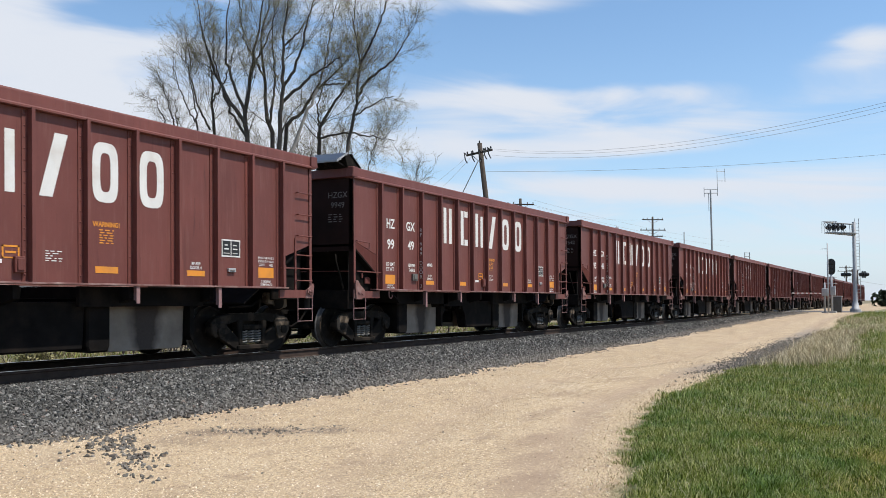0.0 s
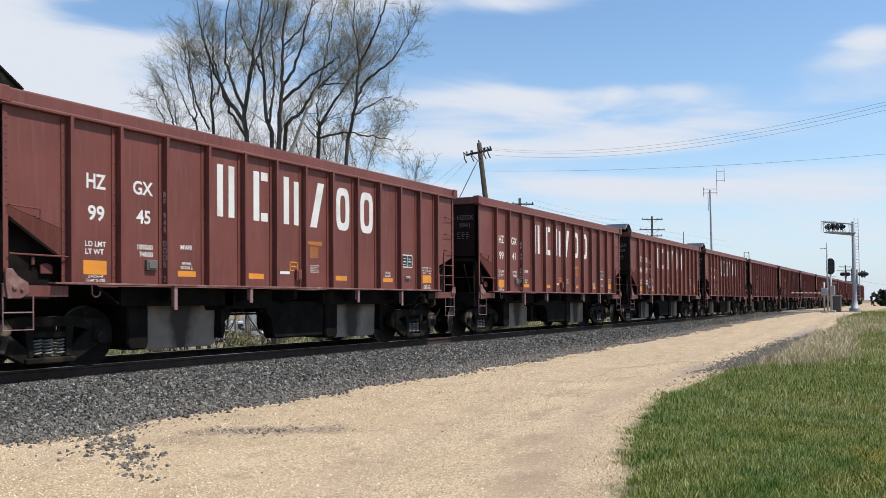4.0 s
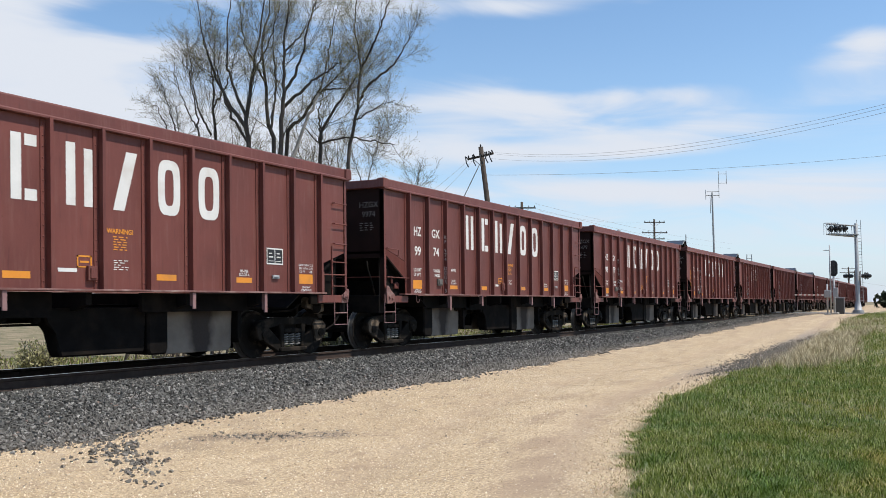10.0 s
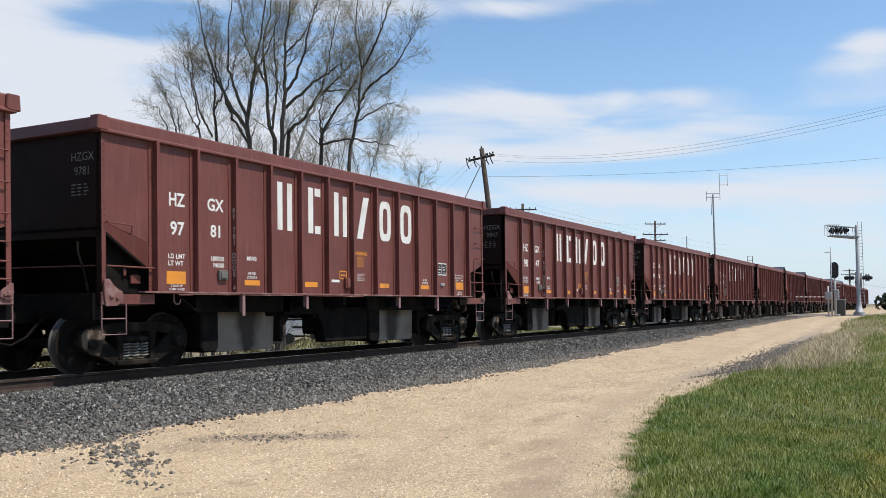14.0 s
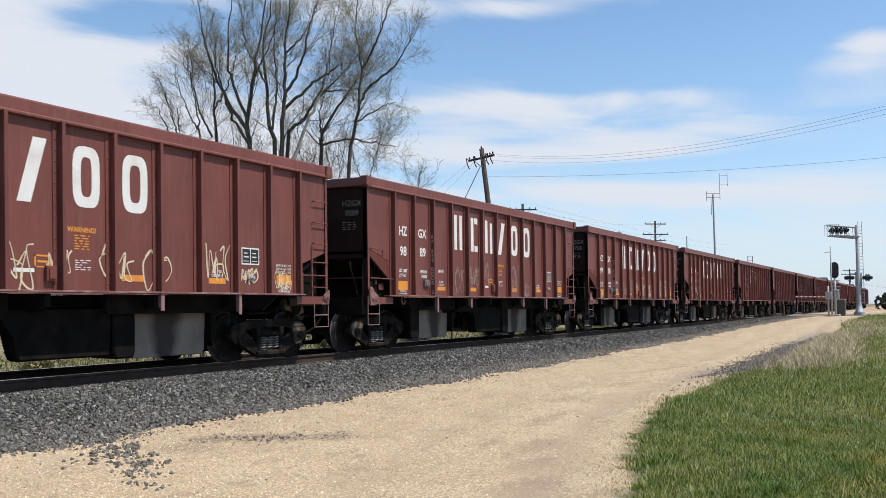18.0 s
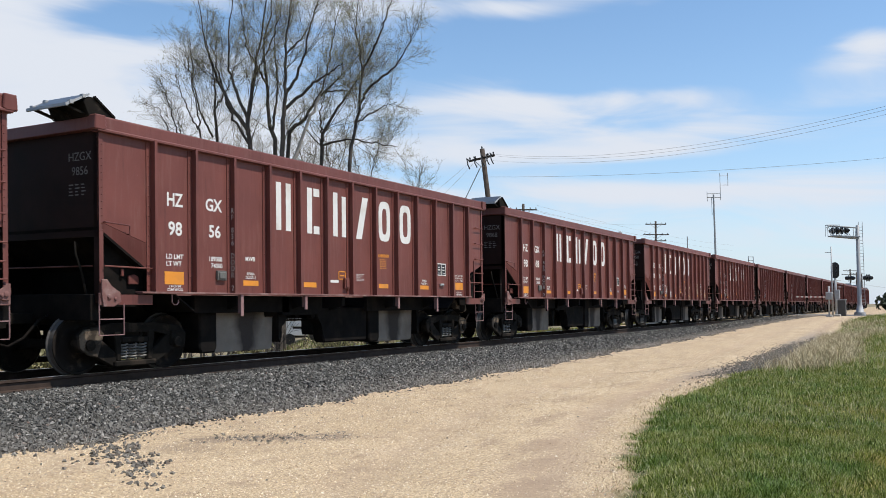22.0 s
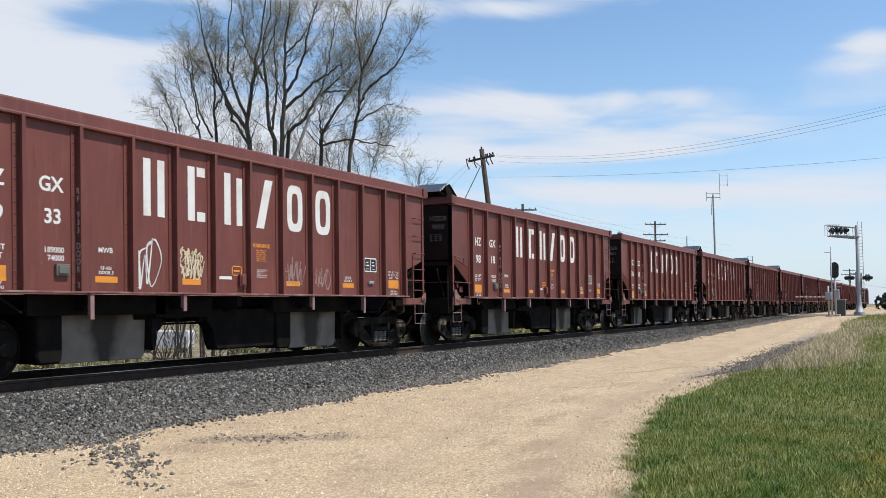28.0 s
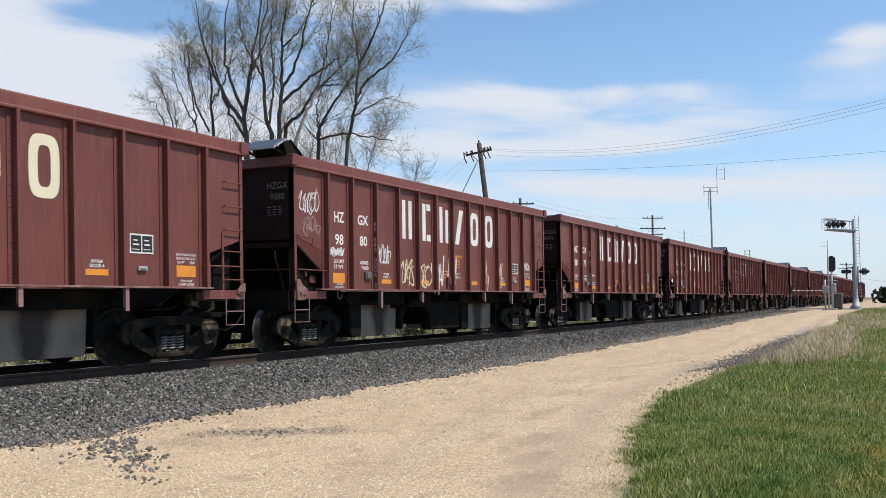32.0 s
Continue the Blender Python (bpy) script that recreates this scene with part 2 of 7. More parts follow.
# paler than the body paint: dust, plus the sun that the flange catches
SILL = material("sunlit_dusty_sill_paint", two_tone((0.165, 0.072, 0.062), (0.235, 0.125, 0.112), 5, 60, 0.002, (0.33, 0.24, 0.21)), 0.7, gloss=0.2)
RAILSIDE = material("rusty_rail_side", two_tone((0.040, 0.027, 0.021), (0.075, 0.050, 0.038), 6, 70, 0.002), 0.85, gloss=0.2)
RAILTOP = material("polished_rail_head", two_tone((0.40, 0.39, 0.38), (0.5, 0.49, 0.48), 6, 70, 0.0), 0.28, 1.0)
TIE = material("creosoted_tie_wood", two_tone((0.035, 0.026, 0.020), (0.075, 0.058, 0.045), 7, 60, 0.006), 0.9, gloss=0.2)
BARK = material("grey_brown_bark", two_tone((0.055, 0.046, 0.040), (0.11, 0.094, 0.080), 4, 40, 0.01), 0.9, gloss=0.2)
TWIG = material("grey_olive_twig", two_tone((0.15, 0.135, 0.105), (0.25, 0.225, 0.175), 1.5, 20, 0.0), 0.9, gloss=0.2)
PALEBARK = material("pale_dead_bark", two_tone((0.28, 0.25, 0.22), (0.40, 0.37, 0.33), 4, 40, 0.01), 0.9, gloss=0.2)
POLEWOOD = material("weathered_pole_wood", two_tone((0.055, 0.043, 0.036), (0.10, 0.080, 0.066), 5, 60, 0.006), 0.9, gloss=0.2)
DARKMETAL = material("black_signal_metal", two_tone((0.012, 0.012, 0.013), (0.022, 0.022, 0.024), 5, 50, 0.0), 0.5)

# ---------------------------------------------------------------- mesh helpers


def box(bm, x0, x1, y0, y1, z0, z1):
    v = [bm.verts.new((x, y, z)) for z in (z0, z1) for y in (y0, y1) for x in (x0, x1)]
    for f in ((0, 2, 3, 1), (4, 5, 7, 6), (0, 1, 5, 4), (1, 3, 7, 5), (3, 2, 6, 7), (2, 0, 4, 6)):
        bm.faces.new([v[i] for i in f])
    return v


def prism(bm, outline, lo, hi, axis="y"):
    """An outline of (a, b) pairs drawn out from lo to hi along an axis."""
    def at(a, b, c):
        return {"y": (a, c, b), "x": (c, a, b), "z": (a, b, c)}[axis]
    low, high = ([bm.verts.new(at(a, b, c)) for a, b in outline] for c in (lo, hi))
    n = len(outline)
    bm.faces.new(low), bm.faces.new(high[::-1])
    for i in range(n):
        bm.faces.new((low[i], high[i], high[(i + 1) % n], low[(i + 1) % n]))


def beam(bm, p, q, w, y0, y1):
    """A flat bar in the x-z plane from p to q."""
    d = Vector((q[0] - p[0], q[1] - p[1])).normalized()
    n = Vector((-d.y, d.x)) * w / 2
    prism(bm, [(p[0] + n.x, p[1] + n.y), (p[0] - n.x, p[1] - n.y), (q[0] - n.x, q[1] - n.y), (q[0] + n.x, q[1] + n.y)], y0, y1)


def tube(bm, points, radius, sides=6, closed=False, taper=None):
    """A round bar along points."""
    rings, last = [], None
    pts = [Vector(p) for p in points]
    for i, p in enumerate(pts):
        a, b = pts[max(i - 1, 0)], pts[min(i + 1, len(pts) - 1)]
        d = (b - a).normalized()
        u = d.orthogonal().normalized() if last is None else (last - d * last.dot(d)).normalized()
        last, w = u, d.cross(u)
        r = radius if taper is None else radius * taper[i]
        rings.append([bm.verts.new(p + (u * math.cos(k * math.tau / sides) + w * math.sin(k * math.tau / sides)) * r) for k in range(sides)])
    for a, b in zip(rings, rings[1:]):
        for k in range(sides):
            bm.faces.new((a[k], a[(k + 1) % sides], b[(k + 1) % sides], b[k]))
    bm.faces.new(rings[0][::-1]), bm.faces.new(rings[-1])


def lathe(bm, profile, sides, axis="y", centre=(0, 0, 0)):
    """A profile of (along, radius) turned round an axis."""
    rings = []
    for a, r in profile:
        ring = []
        for k in range(sides):
            c, s = math.cos(k * math.tau / sides) * r, math.sin(k * math.tau / sides) * r
            p = {"y": (c, a, s), "x": (a, c, s), "z": (c, s, a)}[axis]
            ring.append(bm.verts.new(Vector(p) + Vector(centre)))
        rings.append(ring)
    for a, b in zip(rings, rings[1:]):
        for k in range(sides):
            bm.faces.new((a[k], a[(k + 1) % sides], b[(k + 1) % sides], b[k]))
    bm.faces.new(rings[0][::-1]), bm.faces.new(rings[-1])


def mesh_of(bm, mat, smooth=False, bevel=0.0, name="piece"):
    if bevel:
        bmesh.ops.bevel(bm, geom=list(bm.edges), offset=bevel, segments=1, affect="EDGES", clamp_overlap=True)
    bmesh.ops.recalc_face_normals(bm, faces=bm.faces)
    me = bpy.data.meshes.new(name)
    bm.to_mesh(me)
    bm.free()
    me.materials.append(mat)
    if smooth:
        me.shade_smooth()
    return me


def part(name, bm, mat, parent, label="", smooth=False, bevel=0.0, m=None):
    """Links a bmesh, or a mesh that is there already, as one object under a thing or a part."""
    me = bm if isinstance(bm, bpy.types.Mesh) else mesh_of(bm, mat, smooth, bevel, name)
    ob = new(name, me)
    ob.parent = parent
    if m is not None:
        ob.matrix_basis = m
    if label:
        ob["label"] = label
    return ob


def thing(name, label, category, m=None, group="", kind=""):
    ob = tagged(new(name), label, category, group, kind)
    ob.empty_display_size = 0.3
    if m is not None:
        ob.matrix_basis = m
    return ob


def sheet_mesh(name, verts, faces, mat):
    me = bpy.data.meshes.new(name)
    verts, faces = np.asarray(verts, np.float32), np.asarray(faces, np.int32)
    me.vertices.add(len(verts))
    me.vertices.foreach_set("co", verts.ravel())
    n = faces.shape[1]
    me.loops.add(faces.size)
    me.loops.foreach_set("vertex_index", faces.ravel())
    me.polygons.add(len(faces))
    me.polygons.foreach_set("loop_start", np.arange(len(faces), dtype=np.int32) * n)
    me.update(calc_edges=True)
    me.validate()
    me.shade_flat()
    me.materials.append(mat)
    return me


# ---------------------------------------------------------------- plan
TRACK_Y, RAIL_Z = 12.355, 0.50       # middle of the track, top of the rail
CURVE_X, CURVE_R = 180.0, 500.0      # the track bends to the left from here
CAR_PITCH = 14.30
CROSS_X = 90.0                       # middle of the crossing road


def track_point(s):
    """Place and bearing on the track's middle line, s metres along."""
    if s <= CURVE_X:
        return s, TRACK_Y, 0.0
    a = (s - CURVE_X) / CURVE_R
    return CURVE_X + CURVE_R * math.sin(a), TRACK_Y + CURVE_R * (1 - math.cos(a)), a


def rise(x):
    u = np.clip((np.asarray(x, float) - 14) / 62, 0, 1)
    return 0.47 * u * u * (3 - 2 * u)


def track_gap(x, y):
    """Distance from the track's middle line, for arrays."""
    x, y = np.asarray(x, float), np.asarray(y, float)
    straight = np.abs(y - TRACK_Y)
    bend = np.abs(np.hypot(x - CURVE_X, y - TRACK_Y - CURVE_R) - CURVE_R)
    return np.where(x < CURVE_X, straight, bend)


EDGE_X = (-20, 0, 5.5, 7, 9, 11.5, 14, 17, 20, 23, 27, 32, 41, 60, 80)
EDGE_Y = (-3.0, 0.2, 1.75, 2.2, 2.76, 3.38, 3.78, 3.8, 3.85, 3.15, 3.3, 3.5, 3.7, 4.7, 4.7)


def grass_edge(x):
    return np.interp(x, EDGE_X, EDGE_Y)


def ground_z(x, y):
    x, y = np.asarray(x, float), np.asarray(y, float)
    z = rise(x)
    far = np.clip((y - TRACK_Y - 3.6) / 5, 0, 1)
    z = z * (1 - far) - 0.25 * far
    # the land falls away beyond the rails, to the left of the poles
    bearing = np.degrees(np.arctan2(y, np.where(x > 1e-3, x, 1e-3)))
    side = np.clip((bearing - 36.5) / 5, 0, 1)
    z = z - 2.75 * np.clip((np.hypot(x, y) * np.cos(np.radians(bearing - YAW)) - 26) / 54, 0, 1) * side * side * (3 - 2 * side) * (y > TRACK_Y + 3)
    grass = np.clip((grass_edge(x) - y) / 0.5, 0, 1) * np.clip((84 - x) / 6, 0, 1)
    z = z + 0.05 * grass + 0.03 * np.sin(x * 0.9 + y * 0.5) * grass
    rut = np.exp(-((y - grass_edge(x) - 0.8) / 0.28) ** 2) + np.exp(-((y - grass_edge(x) - 2.5) / 0.3) ** 2)
    z = z - 0.03 * rut * (x < 80)
    z = z + 0.012 * np.sin(x * 2.1 + 1.3 * y) * np.sin(1.7 * y - 0.6 * x)
    return z


# ---------------------------------------------------------------- ground
def ground_material(nt, bsdf):
    p = world_place(nt)
    sep = nt.nodes.new("ShaderNodeSeparateXYZ")
    nt.links.new(p, sep.inputs[0])
    x, y = sep.outputs["X"], sep.outputs["Y"]
    wob = calc(nt, "MULTIPLY", calc(nt, "SUBTRACT", noise_tex(nt, p, 1.6, 5, 0.65), 0.5), 1.1)
    # grass edge across the road, read off a curve along x
    curve = nt.nodes.new("ShaderNodeFloatCurve")
    pts = curve.mapping.curves[0].points
    while len(pts) < len(EDGE_X):
        pts.new(0.5, 0.5)
    for pt, ex, ey in zip(pts, EDGE_X, EDGE_Y):
        pt.location, pt.handle_type = ((ex + 20) / 100, (ey + 3) / 10), "VECTOR"
    curve.mapping.update()
    nt.links.new(calc(nt, "DIVIDE", calc(nt, "ADD", x, 20.0), 100.0), curve.inputs["Value"])
    edge = calc(nt, "SUBTRACT", calc(nt, "MULTIPLY", curve.outputs[0], 10.0), 3.0)
    over = calc(nt, "ADD", calc(nt, "SUBTRACT", edge, y), wob)           # >0 on the grass
    grass = ramp(nt, calc(nt, "ADD", calc(nt, "MULTIPLY", over, 1.6), 0.5), (0.35, (0, 0, 0)), (0.65, (1, 1, 1)))
    # tan crushed stone
    n1, n2 = noise_tex(nt, p, 0.55, 5, 0.6), noise_tex(nt, p, 38, 3, 0.7)
    n3 = noise_tex(nt, p, 120, 2, 0.6)
    vor = nt.nodes.new("ShaderNodeTexVoronoi")
    vor.inputs["Scale"].default_value = 46
    nt.links.new(p, vor.inputs["Vector"])
    tan = ramp(nt, n1, (0.28, (0.53, 0.39, 0.225)), (0.55, (0.645, 0.49, 0.295)), (0.78, (0.71, 0.565, 0.37)))
    tan = mixc(nt, ramp(nt, n2, (0.40, (0.95, 0.95, 0.95)), (0.55, (0, 0, 0))), tan, (0.25, 0.175, 0.105))
    tan = mixc(nt, ramp(nt, n3, (0.56, (0, 0, 0)), (0.70, (0.7, 0.7, 0.7))), tan, (0.80, 0.70, 0.54))
    sepc = nt.nodes.new("ShaderNodeSeparateColor")
    nt.links.new(vor.outputs["Color"], sepc.inputs[0])
    tan = mixc(nt, calc(nt, "MULTIPLY", sepc.outputs[0], 0.5), tan, (0.30, 0.22, 0.14))
    # wheel ruts: smoother, browner
    u = calc(nt, "SUBTRACT", y, edge)
    rut_noise = calc(nt, "MULTIPLY", noise_tex(nt, p, 0.8, 3), 0.7)

    def band(at, width):
        d = calc(nt, "DIVIDE", calc(nt, "SUBTRACT", calc(nt, "ADD", u, rut_noise), at), width)
        return calc(nt, "EXPONENT", calc(nt, "MULTIPLY", calc(nt, "MULTIPLY", d, d), -1.0))
    ruts = calc(nt, "ADD", calc(nt, "MULTIPLY", band(1.15, 0.3), 0.75), calc(nt, "MULTIPLY", band(2.9, 0.4), 0.4))
    tan = mixc(nt, calc(nt, "MULTIPLY", ruts, 0.7), tan, (0.33, 0.235, 0.16))
    # scattered ballast dust near the toe
    dark_n = noise_tex(nt, p, 1.3, 6, 0.7)
    near_toe = nt.nodes.new("ShaderNodeMapRange")
    near_toe.inputs["From Min"].default_value, near_toe.inputs["From Max"].default_value = 6.2, 8.9
    nt.links.new(y, near_toe.inputs["Value"])
    dirt = calc(nt, "MULTIPLY", ramp(nt, dark_n, (0.46, (0, 0, 0)), (0.64, (1, 1, 1))), near_toe.outputs[0])
    tan = mixc(nt, calc(nt, "MULTIPLY", dirt, 0.62), tan, (0.22, 0.165, 0.12))
    blot = noise_tex(nt, p, 2.3, 7, 0.75, (0.55, 1.0, 1.0))
    tan = mixc(nt, ramp(nt, blot, (0.52, (0, 0, 0)), (0.66, (0.75, 0.75, 0.75))), tan, (0.27, 0.19, 0.125))
    tan = mixc(nt, ramp(nt, noise_tex(nt, p, 17, 5, 0.8, (0.6, 1.0, 1.0)), (0.55, (0, 0, 0)), (0.68, (0.8, 0.8, 0.8))), tan, (0.20, 0.145, 0.095))
    # grey strip of old stone along the far grass edge
    strip = calc(nt, "MULTIPLY", ramp(nt, calc(nt, "DIVIDE", x, 60.0), (0.30, (0, 0, 0)), (0.36, (1, 1, 1)), (0.68, (1, 1, 1)), (0.8, (0, 0, 0))),
                 ramp(nt, calc(nt, "ADD", calc(nt, "MULTIPLY", u, 0.3), calc(nt, "ADD", 0.42, calc(nt, "MULTIPLY", wob, 0.3))), (0.36, (0, 0, 0)), (0.42, (1, 1, 1)), (0.72, (1, 1, 1)), (0.82, (0, 0, 0))))
    tan = mixc(nt, calc(nt, "MULTIPLY", strip, 0.6), tan, (0.20, 0.175, 0.15))
    # two dark stains with a shape of their own, and the tyre scuffs between the ruts
    def blotch(cx, cy, sx, sy, amount, colour, base):
        dx, dy = calc(nt, "DIVIDE", calc(nt, "SUBTRACT", x, cx), sx), calc(nt, "DIVIDE", calc(nt, "SUBTRACT", y, cy), sy)
        r2 = calc(nt, "ADD", calc(nt, "MULTIPLY", dx, dx), calc(nt, "MULTIPLY", dy, dy))
        soft = calc(nt, "EXPONENT", calc(nt, "MULTIPLY", r2, -1.0))
        ragged = ramp(nt, calc(nt, "ADD", soft, calc(nt, "MULTIPLY", calc(nt, "SUBTRACT", noise_tex(nt, p, 9, 6, 0.8, (0.5, 1, 1)), 0.5), 1.6)), (0.35, (0, 0, 0)), (0.85, (1, 1, 1)))
        return mixc(nt, calc(nt, "MULTIPLY", ragged, amount), base, colour)
    for cx, cy in ((7.75, 7.45), (8.05, 7.1), (8.35, 6.75), (8.7, 6.35)):
        tan = blotch(cx, cy, 0.40, 0.34, 0.75, (0.17, 0.125, 0.09), tan)
    tan = blotch(7.2, 7.3, 0.35, 0.5, 0.5, (0.20, 0.145, 0.10), tan)
    for cx, cy in ((7.2, 3.15), (8.2, 3.55), (9.3, 3.95), (11.5, 4.75), (14.0, 5.4), (17.0, 5.3)):
        tan = blotch(cx, cy, 0.80, 0.24, 0.60, (0.29, 0.205, 0.135), tan)
    # turf
    g1, g2 = noise_tex(nt, p, 0.35, 5, 0.6), noise_tex(nt, p, 9, 4)
    turf = ramp(nt, g1, (0.30, (0.07, 0.09, 0.022)), (0.50, (0.12, 0.125, 0.040)), (0.66, (0.24, 0.20, 0.10)))
    turf = mixc(nt, ramp(nt, g2, (0.35, (0.6, 0.6, 0.6)), (0.6, (0, 0, 0))), turf, (0.030, 0.042, 0.012))
    dry = ramp(nt, calc(nt, "DIVIDE", x, 100.0), (0.16, (0, 0, 0)), (0.36, (0.75, 0.75, 0.75)))
    turf = mixc(nt, calc(nt, "MULTIPLY", dry, noise_tex(nt, p, 0.9, 4)), turf, (0.34, 0.275, 0.15))
    col = mixc(nt, grass, tan, turf)
    # rough ground behind the track
    behind = ramp(nt, calc(nt, "ADD", calc(nt, "MULTIPLY", calc(nt, "SUBTRACT", y, 16.6), 0.4), calc(nt, "ADD", 0.5, calc(nt, "MULTIPLY", wob, 0.3))), (0.45, (0, 0, 0)), (0.55, (1, 1, 1)))
    back = ramp(nt, noise_tex(nt, p, 0.5, 5, 0.65), (0.36, (0.10, 0.098, 0.040)), (0.50, (0.18, 0.145, 0.075)), (0.62, (0.27, 0.205, 0.125)))
    col = mixc(nt, behind, col, back)
    nt.links.new(col, bsdf.inputs["Base Color"])
    bump(nt, bsdf, mixc(nt, 0.5, n2, n3), 0.02, 0.7)


GROUND = material("tan_gravel_and_turf", ground_material, 0.95)


def spread(lo, hi, n_fine, flo, fhi):
    """Grid lines: even between flo and fhi, wider and wider outside."""
    fine = np.linspace(flo, fhi, n_fine)
    step = fine[1] - fine[0]
    out_hi, out_lo, d = [], [], step
    v = fhi
    while v < hi:
        d *= 1.18
        v += d
        out_hi.append(min(v, hi))
    v, d = flo, step
    while v > lo:
        d *= 1.18
        v -= d
        out_lo.append(max(v, lo))
    return np.concatenate([out_lo[::-1], fine, out_hi])


def build_ground():
    xs, ys = spread(-2500, 3000, 300, 2, 46), spread(-2500, 3000, 170, -6, 18)
    gx, gy = np.meshgrid(xs, ys)
    gz = ground_z(gx, gy)
    verts = np.stack([gx, gy, gz], -1).reshape(-1, 3)
    n, m = len(xs), len(ys)
    i = (np.arange(m - 1)[:, None] * n + np.arange(n - 1)[None]).ravel()
    faces = np.stack([i, i + 1, i + 1 + n, i + n], 1)
    ob = new("ground", sheet_mesh("ground", verts, faces, GROUND))
    ob.data.shade_smooth()
    tagged(ob, "tan crushed-stone drive beside mown green grass verge", "ground", kind="structure")


build_ground()


# ---------------------------------------------------------------- track
def road_dust(nt, col):
    """Tan dust blown from the drive onto the toe of the ballast, more of it further on."""
    p = world_place(nt)
    sep = nt.nodes.new("ShaderNodeSeparateXYZ")
    nt.links.new(p, sep.inputs[0])
    ragged = calc(nt, "MULTIPLY", calc(nt, "SUBTRACT", noise_tex(nt, p, 1.1, 5, 0.65), 0.5), 1.6)
    off = calc(nt, "ADD", calc(nt, "DIVIDE", calc(nt, "SUBTRACT", sep.outputs["Y"], 8.75), 0.55), calc(nt, "MULTIPLY", ragged, 0.6))
    near = calc(nt, "EXPONENT", calc(nt, "MULTIPLY", calc(nt, "MULTIPLY", off, off), -1.0))
    more = ramp(nt, calc(nt, "DIVIDE", sep.outputs["X"], 50.0), (0.15, (0.30, 0.30, 0.30)), (0.55, (1, 1, 1)))
    amount = calc(nt, "MULTIPLY", calc(nt, "MULTIPLY", near, 0.55), more)
    return mixc(nt, amount, col, (0.33, 0.285, 0.235))


def stone_look(nt, bsdf):
    g = nt.nodes.new("ShaderNodeNewGeometry")
    v = coords(nt)
    col = ramp(nt, g.outputs["Random Per Island"], (0.0, (0.022, 0.021, 0.019)), (0.35, (0.076, 0.074, 0.066)),
               (0.76, (0.142, 0.137, 0.124)), (0.94, (0.28, 0.267, 0.24)), (0.98, (0.42, 0.40, 0.36)), (1.0, (0.19, 0.12, 0.09)))
    col = mixc(nt, calc(nt, "MULTIPLY", noise_tex(nt, v, 60, 3), 0.5), col, (0.078, 0.071, 0.062))
    nt.links.new(road_dust(nt, col), bsdf.inputs["Base Color"])
    bump(nt, bsdf, noise_tex(nt, v, 90, 3), 0.006, 0.6)


STONE = material("grey_crushed_ballast", stone_look, 0.9, gloss=0.3)


def stray_look(nt, bsdf):
    g = nt.nodes.new("ShaderNodeNewGeometry")
    col = ramp(nt, g.outputs["Random Per Island"], (0.0, (0.07, 0.064, 0.055)), (0.5, (0.155, 0.142, 0.122)), (0.9, (0.26, 0.235, 0.20)), (1.0, (0.20, 0.14, 0.10)))
    col = mixc(nt, calc(nt, "MULTIPLY", noise_tex(nt, coords(nt), 50, 3), 0.5), col, (0.13, 0.115, 0.095))
    nt.links.new(col, bsdf.inputs["Base Color"])


STRAY = material("dusty_grey_stone", stray_look, 0.95, gloss=0.2)


def pebble_look(nt, bsdf):
    g = nt.nodes.new("ShaderNodeNewGeometry")
    col = ramp(nt, g.outputs["Random Per Island"], (0.0, (0.22, 0.155, 0.095)), (0.22, (0.46, 0.335, 0.20)), (0.60, (0.64, 0.50, 0.32)), (0.90, (0.80, 0.69, 0.50)), (0.97, (0.85, 0.77, 0.62)), (1.0, (0.20, 0.15, 0.11)))
    nt.links.new(col, bsdf.inputs["Base Color"])


PEBBLE = material("tan_limestone_chip", pebble_look, 0.9)


def bed_look(nt, bsdf):
    v = world_place(nt)
    vor = nt.nodes.new("ShaderNodeTexVoronoi")
    vor.inputs["Scale"].default_value = 19
    nt.links.new(v, vor.inputs["Vector"])
    sepc = nt.nodes.new("ShaderNodeSeparateColor")
    nt.links.new(vor.outputs["Color"], sepc.inputs[0])
    col = ramp(nt, sepc.outputs[0], (0.0, (0.045, 0.046, 0.046)), (0.6, (0.11, 0.112, 0.110)), (1.0, (0.20, 0.195, 0.19)))
    col = mixc(nt, ramp(nt, vor.outputs["Distance"], (0.25, (0, 0, 0)), (0.6, (0.9, 0.9, 0.9))), col, (0.022, 0.021, 0.022))
    col = mixc(nt, ramp(nt, noise_tex(nt, v, 0.5, 4), (0.45, (0, 0, 0)), (0.8, (0.45, 0.45, 0.45))), col, (0.14, 0.125, 0.11))
    nt.links.new(road_dust(nt, col), bsdf.inputs["Base Color"])
    bump(nt, bsdf, calc(nt, "SUBTRACT", 1.0, vor.outputs["Distance"]), 0.05, 0.9)


BED = material("ballast_bed_stone", bed_look, 0.95)


def swept(name, profile, s0, s1, step, mat, dz=0.0, closed=True):
    """A profile of (side, up), up from the rail's top, drawn along the track."""
    stations, s = [], s0
    while s < s1:
        stations.append(s)
        s += step
    stations.append(s1)
    n, verts, faces = len(profile), [], []
    for s in stations:
        x, y, a = track_point(s)
        for side, up in profile:
            verts.append((x - math.sin(a) * side, y + math.cos(a) * side, RAIL_Z + up + dz))
    for i in range(len(stations) - 1):
        for k in range(n if closed else n - 1):
            a, b = i * n + k, i * n + (k + 1) % n
            faces.append((a, b, b + n, a + n))
    me = sheet_mesh(name, verts, faces, mat)
    bm = bmesh.new()
    bm.from_mesh(me)
    bmesh.ops.recalc_face_normals(bm, faces=bm.faces)
    bm.to_mesh(me)
    bm.free()
    return me


